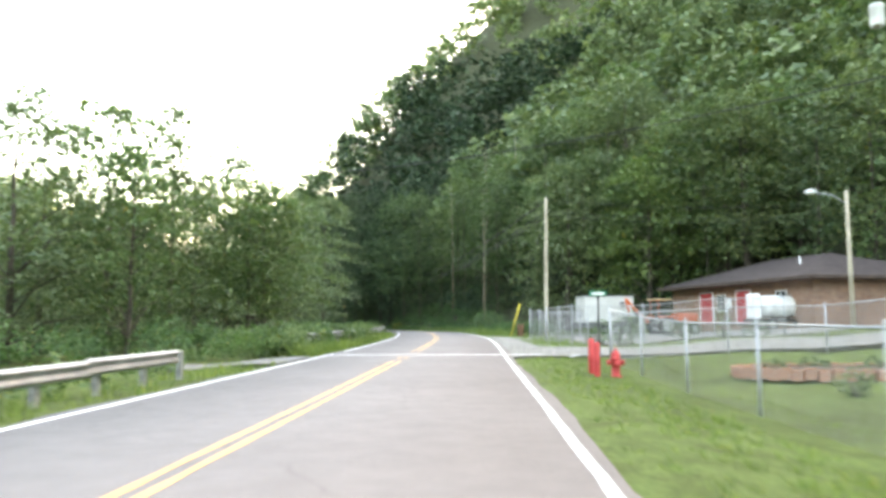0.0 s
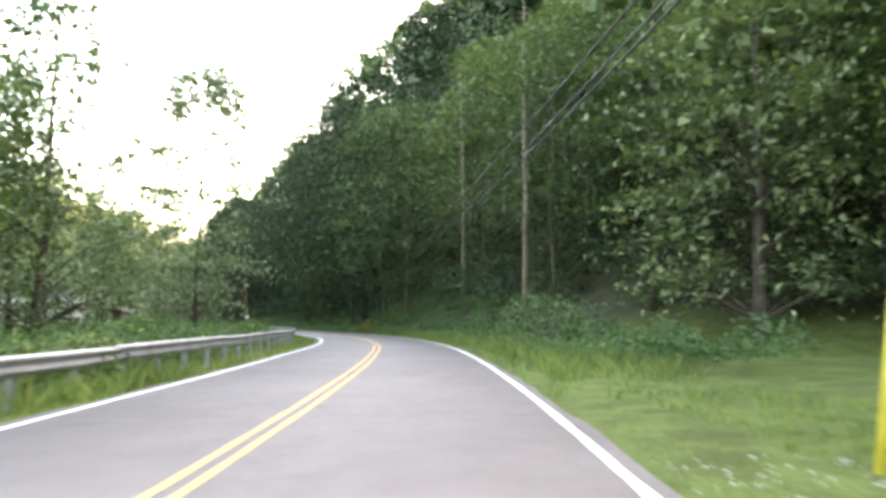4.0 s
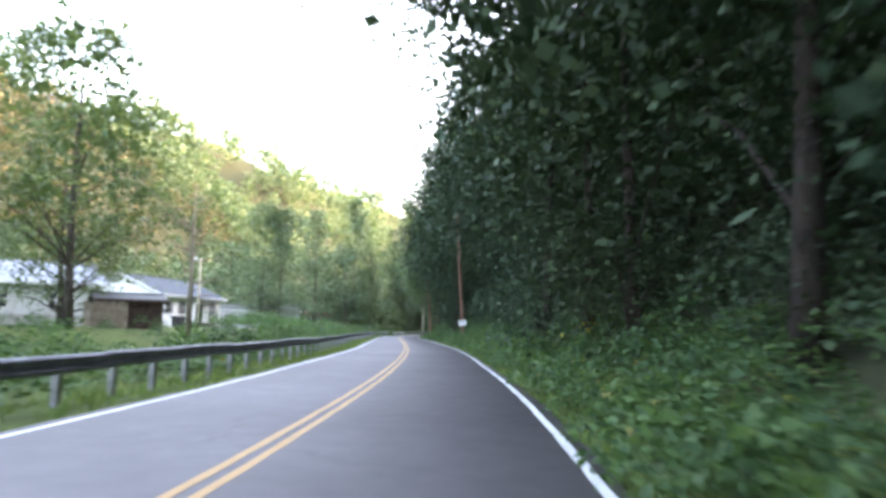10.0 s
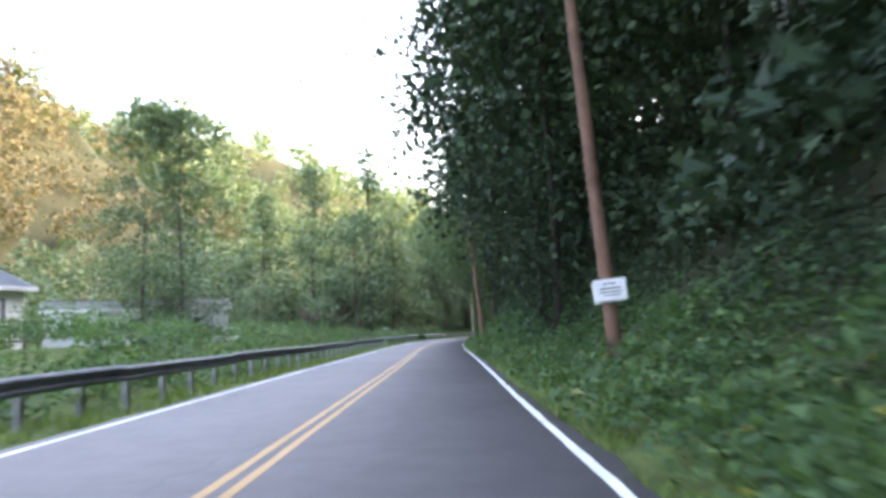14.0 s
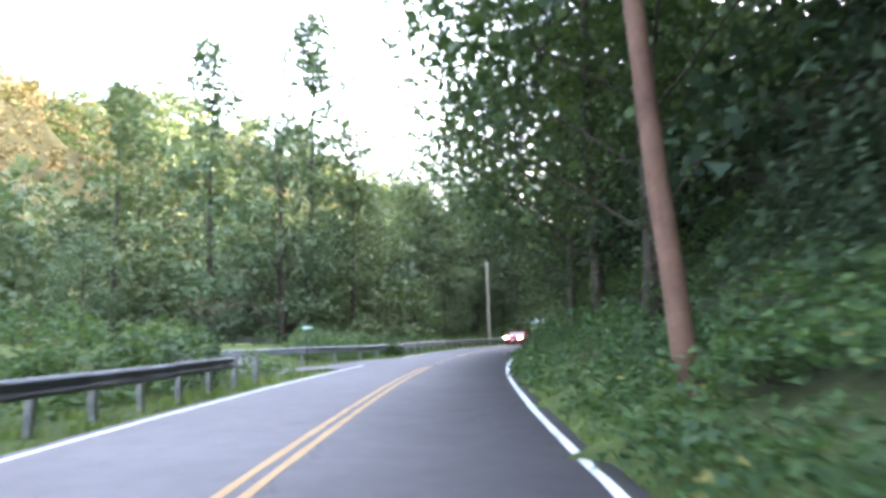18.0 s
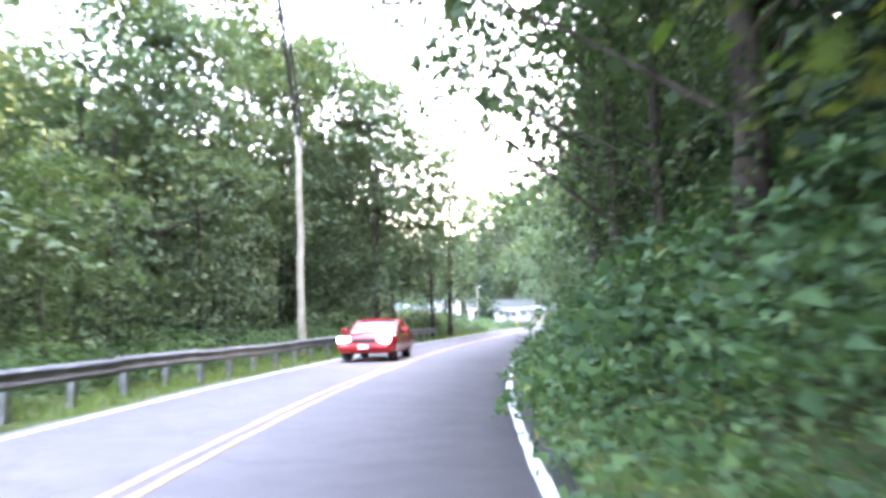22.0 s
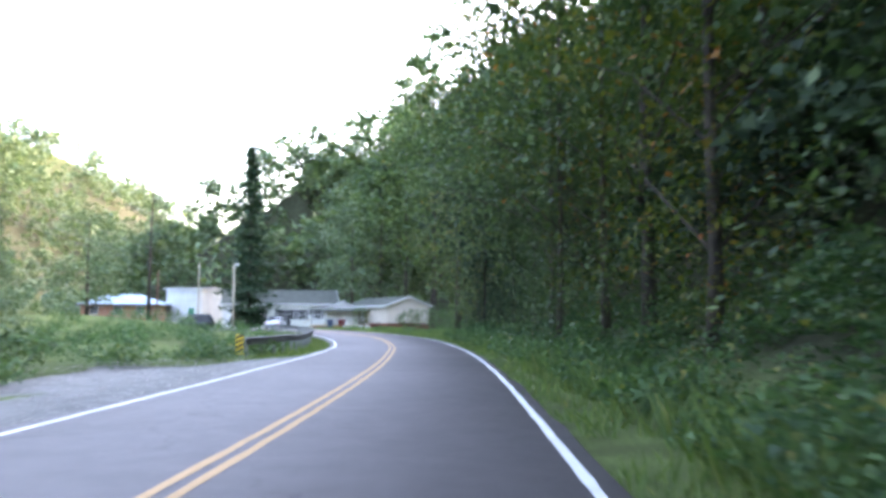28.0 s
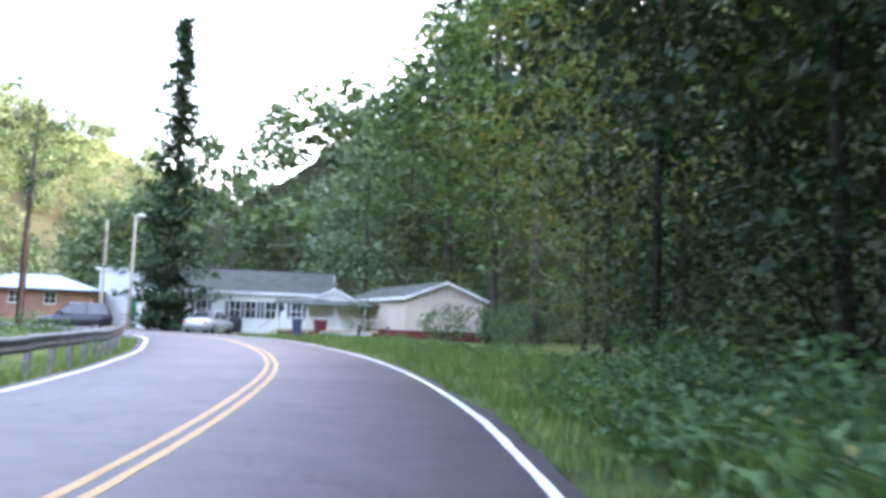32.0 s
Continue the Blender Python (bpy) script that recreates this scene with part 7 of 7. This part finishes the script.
# Special trees
def ivy_spruce(x, y, h):
    g = np.random.RandomState(77)
    t = thing("tree", "tall narrow dark spruce overgrown with ivy at its foot", "tree", pose(x, y, gz(x, y) - 0.2))
    u = g.uniform(0, 1, 900) ** 1.35
    prof = (0.12 + 4.0 * (1.01 - u) ** 0.95) * np.clip(0.45 + u * 5, 0, 1) * (0.72 + 0.38 * np.sin(u * 75))
    a = g.uniform(0, 6.28, 900)
    r = np.abs(prof) * g.uniform(0.3, 1.0, 900)
    p = np.stack([np.cos(a) * r, np.sin(a) * r, 0.6 + u * (h - 0.8)], 1)
    idx = np.repeat(np.arange(900), 9)
    p = p[idx] + g.randn(len(idx), 3) * [0.28, 0.28, 0.16]
    v, f = leaf_quads(p, 0.5, g, 0.42, 0.35, 0.5)
    tubes_part("trunk", [tube([(0, 0, 0), (0.1, 0, h * 0.5), (0, 0.1, h)], [0.35, 0.2, 0.03], 8)], M["bark"], t)
    part("crown", mesh_np("crown", v, f, M["needle"]), None, t)


for k, (x, y, r, h) in enumerate(((-93.6, 405.3, 1.8, 2.6), (-92.3, 402.6, 1.5, 2.2), (-91.0, 406.1, 2.0, 3.0), (-95.7, 401.5, 1.4, 2.0))):
    bush(x, y, r, h, 500 + k, M["leaf"], "dark green bush beside the mobile home", 900, 0.18)
ivy_spruce(-115.0, 406.5, 21.8)


def bare_tree(x, y, h, label, mat, seed, n=16, spread_=1.6, low=0.3, pad=None, r0=0.16):
    g = np.random.RandomState(seed)
    t = thing("tree", label, "tree", pose(x, y, gz(x, y) - 0.15))
    out = [tube([(0, 0, 0), (g.randn() * 0.1, 0, h * 0.5), (g.randn() * 0.2, 0.1, h)], [r0, r0 * 0.6, 0.02], 8)]
    tips = []
    for k in range(n):
        z = h * (low + (0.95 - low) * k / n)
        a = g.uniform(0, 6.28)
        L = spread_ * (1.15 - 0.7 * k / n) * g.uniform(0.6, 1.1)
        tip = np.array([math.cos(a) * L, math.sin(a) * L, z + L * g.uniform(0.1, 0.6)])
        mid = np.array([math.cos(a) * L * 0.5, math.sin(a) * L * 0.5, z + L * 0.1])
        out.append(tube([(0, 0, z), mid, tip], [0.05, 0.03, 0.008], 5, False))
        for q in range(3):
            e = mid + (tip - mid) * g.uniform(0.1, 0.9) + 0
            out.append(tube([e, e + np.array([g.randn() * 0.3, g.randn() * 0.3, g.uniform(0.1, 0.4)]) * L * 0.5], [0.015, 0.005], 4, False))
        tips.append((mid, tip))
    tubes_part("trunk", out, mat, t)
    if pad is not None:
        c = np.vstack([m + (b - m) * u for m, b in tips for u in (0.3, 0.65, 1.0)])
        c = c[c[:, 2] > h * 0.45]
        idx = np.repeat(np.arange(len(c)), 26)
        p = c[idx] + g.randn(len(idx), 3) * [0.45, 0.45, 0.12]
        v, f = leaf_quads(p, 0.34, g, 0.4, 0.1, 0.7)
        part("crown", mesh_np("crown", v, f, pad), None, t)


bare_tree(-38.7, 153.6, 8.2, "slim dead tree with bare pale branches behind the guardrail", M["pale_bark"], 5, 16, 2.0, 0.28)
bare_tree(-31.2, 131.8, 14.6, "tall thin tree with a ragged half-bare top", M["bark"], 7, 18, 2.6, 0.55, M["leaf_autumn"], 0.17)
bare_tree(-129.0, 410.8, 19.8, "thin old pine with a bare trunk and ragged top", M["bark"], 6, 18, 3.4, 0.5, M["needle"], 0.28)
for k, (x, y, h) in enumerate(((6.2, 105.4, 21), (10.05, 101.0, 20), (1.6, 108.7, 19), (5.17, 93.6, 17))):
    bare_tree(x, y, h, "tall bare pale trunk at the edge of the woods", M["pale_bark"], 20 + k, 10, 1.4, 0.5, None, 0.2)

# Bushes beside the road
for k, (s, d, r, h) in enumerate(((332, -13, 2.2, 2.6), (338, -14.5, 2.4, 2.8), (344, -13, 2.0, 2.4), (321, -6.6, 1.5, 2.0), (325, -7.0, 1.9, 2.3), (330, -7.6, 1.7, 2.0), (320, -10.5, 2.1, 2.6), (336, -9.4, 1.6, 1.9), (306, -8.5, 1.6, 2.0), (362, -11.5, 1.6, 1.5), (352, -12, 1.8, 1.9), (232, -7.0, 1.5, 1.9), (236, -6.8, 1.5, 1.8), (239, -8.0, 1.6, 2.0), (241.5, -9.6, 1.5, 1.8), (222, -7.5, 1.6, 2.0), (215, -7.2, 1.5, 1.7),
                                   (207, -8.0, 1.8, 2.2), (150, -7.6, 1.3, 1.5), (165, -8.6, 1.6, 1.6), (176, -9.0, 1.5, 1.6), (190, -8.5, 1.6, 1.8), (30, -5.9, 1.3, 1.5), (34, -5.1, 1.0, 1.2), (38, -5.3, 1.2, 1.4), (42, -5.0, 1.0, 1.1), (46, -5.2, 1.1, 1.2), (51, -5.6, 1.1, 1.2),
                                   (257, -8.6, 1.7, 1.6), (261, -7.6, 1.9, 1.7), (265, -7.2, 1.8, 1.5), (273, -7.0, 1.5, 1.4), (258.6, -4.5, 0.6, 0.8))):
    x, y, _ = on_road(s, d)
    bush(x, y, r, h, 300 + k, M["leaf_light"] if k % 3 else M["leaf"], "dense leafy green bush beside the road", 900, 0.2)
for k, (s, d, r, h, m) in enumerate(((113.6, 4.3, 0.75, 1.35, "leaf_autumn"), (74, 6.6, 1.6, 2.2, "leaf"), (78, 7.2, 1.8, 2.4, "leaf_light"), (84, 6.8, 1.5, 1.9, "leaf"), (398, 9.0, 1.5, 2.0, "leaf"), (402, 10.0, 1.4, 2.4, "leaf"))):
    x, y, _ = on_road(s, d)
    bush(x, y, r, h, 400 + k, M[m], "bush with yellowing leaves on the bank" if m == "leaf_autumn" else "dense leafy green bush on the bank", 1000, 0.16)


def flowers(name, label, mat, spots, seed, size=0.05):
    g = np.random.RandomState(seed)
    pts = []
    for s, d, n, spread_, h in spots:
        x, y, _ = on_road(s, d)
        q = np.column_stack([x + g.randn(n) * spread_, y + g.randn(n) * spread_])
        pts.append(np.column_stack([q, ground_z(q[:, 0], q[:, 1]) + h * g.uniform(0.7, 1.15, n)]))
    v, f = leaf_quads(np.vstack(pts), size, g, 0.9, 0, 0.8)
    tagged(new(name, mesh_np(name, v, f, mat)), label, "flowers", kind="stuff")


flowers("white_flowers", "small white wild flowers among the weeds", M["petal"], [(80, 6.0, 40, 0.8, 0.9), (104, 5.4, 40, 1.0, 0.8), (372, 6.5, 60, 1.3, 0.8), (380, 7.5, 50, 1.2, 0.9), (232, 5.0, 30, 1.2, 0.8)], 3, 0.07)
flowers("yellow_flowers", "yellow wild flowers on the bank", M["gold_petal"], [(139, 5.6, 60, 0.35, 1.0), (150, 5.4, 30, 0.5, 0.9)], 4, 0.09)


# Small things beside the road
M["rock"] = surface("pale_rock", (0.30, 0.29, 0.26), (0.48, 0.47, 0.43), 5, 30, 0.9, bump=0.6)


def rock(x, y, size, seed):
    g = np.random.RandomState(seed)
    bm = bmesh.new()
    bmesh.ops.create_icosphere(bm, subdivisions=2, radius=size)
    for v in bm.verts:
        k = 1 + 0.22 * math.sin(4 * v.co.x / size + seed) + 0.14 * g.randn()
        v.co = Vector((v.co.x * k, v.co.y * k * 0.8, v.co.z * k * 0.7))
    r = tagged(part("rock", bm, M["rock"]), "pale rough rock lying in the grass", "rock", "rocks by the driveway")
    r.matrix_world = pose(x, y, gz(x, y) + size * 0.32, 0, 0, seed * 50)


for k, (x, y, size) in enumerate(((6.6, 39.2, 0.15), (8.3, 40.6, 0.18))):
    rock(x, y, size, 40 + k)
for k, (x, y, r, h) in enumerate(((9.39, 37.9, 0.3, 1.9), (7.72, 38.2, 0.6, 0.9), (14.09, 38.4, 0.4, 1.6), (15.77, 38.5, 0.7, 0.9))):
    bush(x, y, r, h, 600 + k, M["leaf_light"] if k % 2 == 0 else M["weed"], "thin leafy sapling by the fence" if h > 1.2 else "low weedy bush by the fence", 320, 0.11)
panel = thing("metal_sheet", "bent pale metal sheet lying by the driveway", "sheet", pose(4.63, 25.08, gz(4.63, 25.08) + 0.04, 0, 0, 15))
part("sheet", loft([[(x, -0.22, z), (x, 0.22, z), (x, 0.22, z + 0.02), (x, -0.22, z + 0.02)] for x, z in ((-0.5, 0.0), (-0.15, 0.06), (0.2, 0.03), (0.55, 0.09))]), M["metal_pale"], panel)
COVER_X, COVER_Y = -86.6, 297.0
cover = thing("manhole_cover", "dark iron cover set in the road", "manhole cover", pose(COVER_X, COVER_Y, float(road_z(road_coords([COVER_X], [COVER_Y])[0][0])) + 0.004))
tubes_part("lid", [lathe([(0.0, 0.012), (0.24, 0.012), (0.25, 0.004), (0.25, -0.02)], 20)], M["dark_metal"], cover)
tubes_part("ring", [lathe([(0.265, -0.02), (0.265, 0.008), (0.31, 0.008), (0.31, -0.02)], 20)], M["dark_metal"], cover)
dish = thing("satellite_dish", "small grey satellite dish on a short mast", "satellite dish", pose(-108.6, 410.4, gz(-108.6, 410.4)))
tubes_part("mast", [tube([(0, 0, -0.1), (0, 0, 1.7)], 0.03, 8)], M["dark_metal"], dish)
tubes_part("reflector", [moved(lathe([(0.0, 0.0), (0.18, 0.03), (0.34, 0.11), (0.345, 0.10), (0.18, 0.015), (0.0, -0.015)], 16), pose(0, -0.05, 1.75, 60, 0, 20))], M["dark_metal"], dish)
grill = thing("gas_grill", "dark covered grill on the grass before the white house", "grill", pose(-111.2, 408.5, gz(-111.2, 408.5), 0, 0, 15))
part("cover", loft([[(-0.55, -0.3, 0.1), (0.55, -0.3, 0.1), (0.55, 0.3, 0.1), (-0.55, 0.3, 0.1)], [(-0.6, -0.32, 0.9), (0.6, -0.32, 0.9), (0.6, 0.32, 0.9), (-0.6, 0.32, 0.9)], [(-0.35, -0.2, 1.2), (0.35, -0.2, 1.2), (0.35, 0.2, 1.2), (-0.35, 0.2, 1.2)]]), M["cable"], grill)
for x in (-0.45, 0.45):
    for y in (-0.22, 0.22):
        tubes_part("leg", [tube([(x, y, -0.05), (x, y, 0.12)], 0.025, 6)], M["dark_metal"], grill)


# Loose stones on the gravel and along the road's edge
def stones(name, seed, count, s0, s1, d_lo, d_hi, label):
    g = np.random.RandomState(seed)
    s = g.uniform(s0, s1, count)
    d = d_lo(s) + (d_hi(s) - d_lo(s)) * g.uniform(0, 1, count) ** 1.4
    q = on_road(s, 0)
    q[:, 0] += d * np.interp(s, CUM, RIGHT[:, 0])
    q[:, 1] += d * np.interp(s, CUM, RIGHT[:, 1])
    q[:, 2] = np.maximum(ground_z(q[:, 0], q[:, 1]) + 0.055, road_z(s) - 0.03)
    shape = np.array([(1, 0, 0), (-1, 0, 0), (0, 1, 0), (0, -1, 0), (0, 0, 0.7), (0, 0, -0.7)], float)
    face = np.array([(0, 2, 4), (2, 1, 4), (1, 3, 4), (3, 0, 4), (2, 0, 5), (1, 2, 5), (3, 1, 5), (0, 3, 5)])
    v = q[:, None] + shape[None] * g.uniform(0.008, 0.026, (count, 1, 1)) * g.uniform(0.6, 1.3, (count, 6, 1))
    f = (np.arange(count)[:, None, None] * 6 + face[None]).reshape(-1, 3)
    tagged(new(name, mesh_np(name, v.reshape(-1, 3), f, M["rock"])), label, "stones", kind="stuff")


stones("loose_stones", 5, 2200, 25, 54, lambda s: edge_r(s) + 0.4, lambda s: edge_r(s) + 4.5, "loose pale stones on the gravel entrance")
stones("loose_stones", 6, 1500, 345, 367, lambda s: edge_l(s) - 0.4, lambda s: edge_l(s) - 6.0, "loose grey stones on the pull-off")
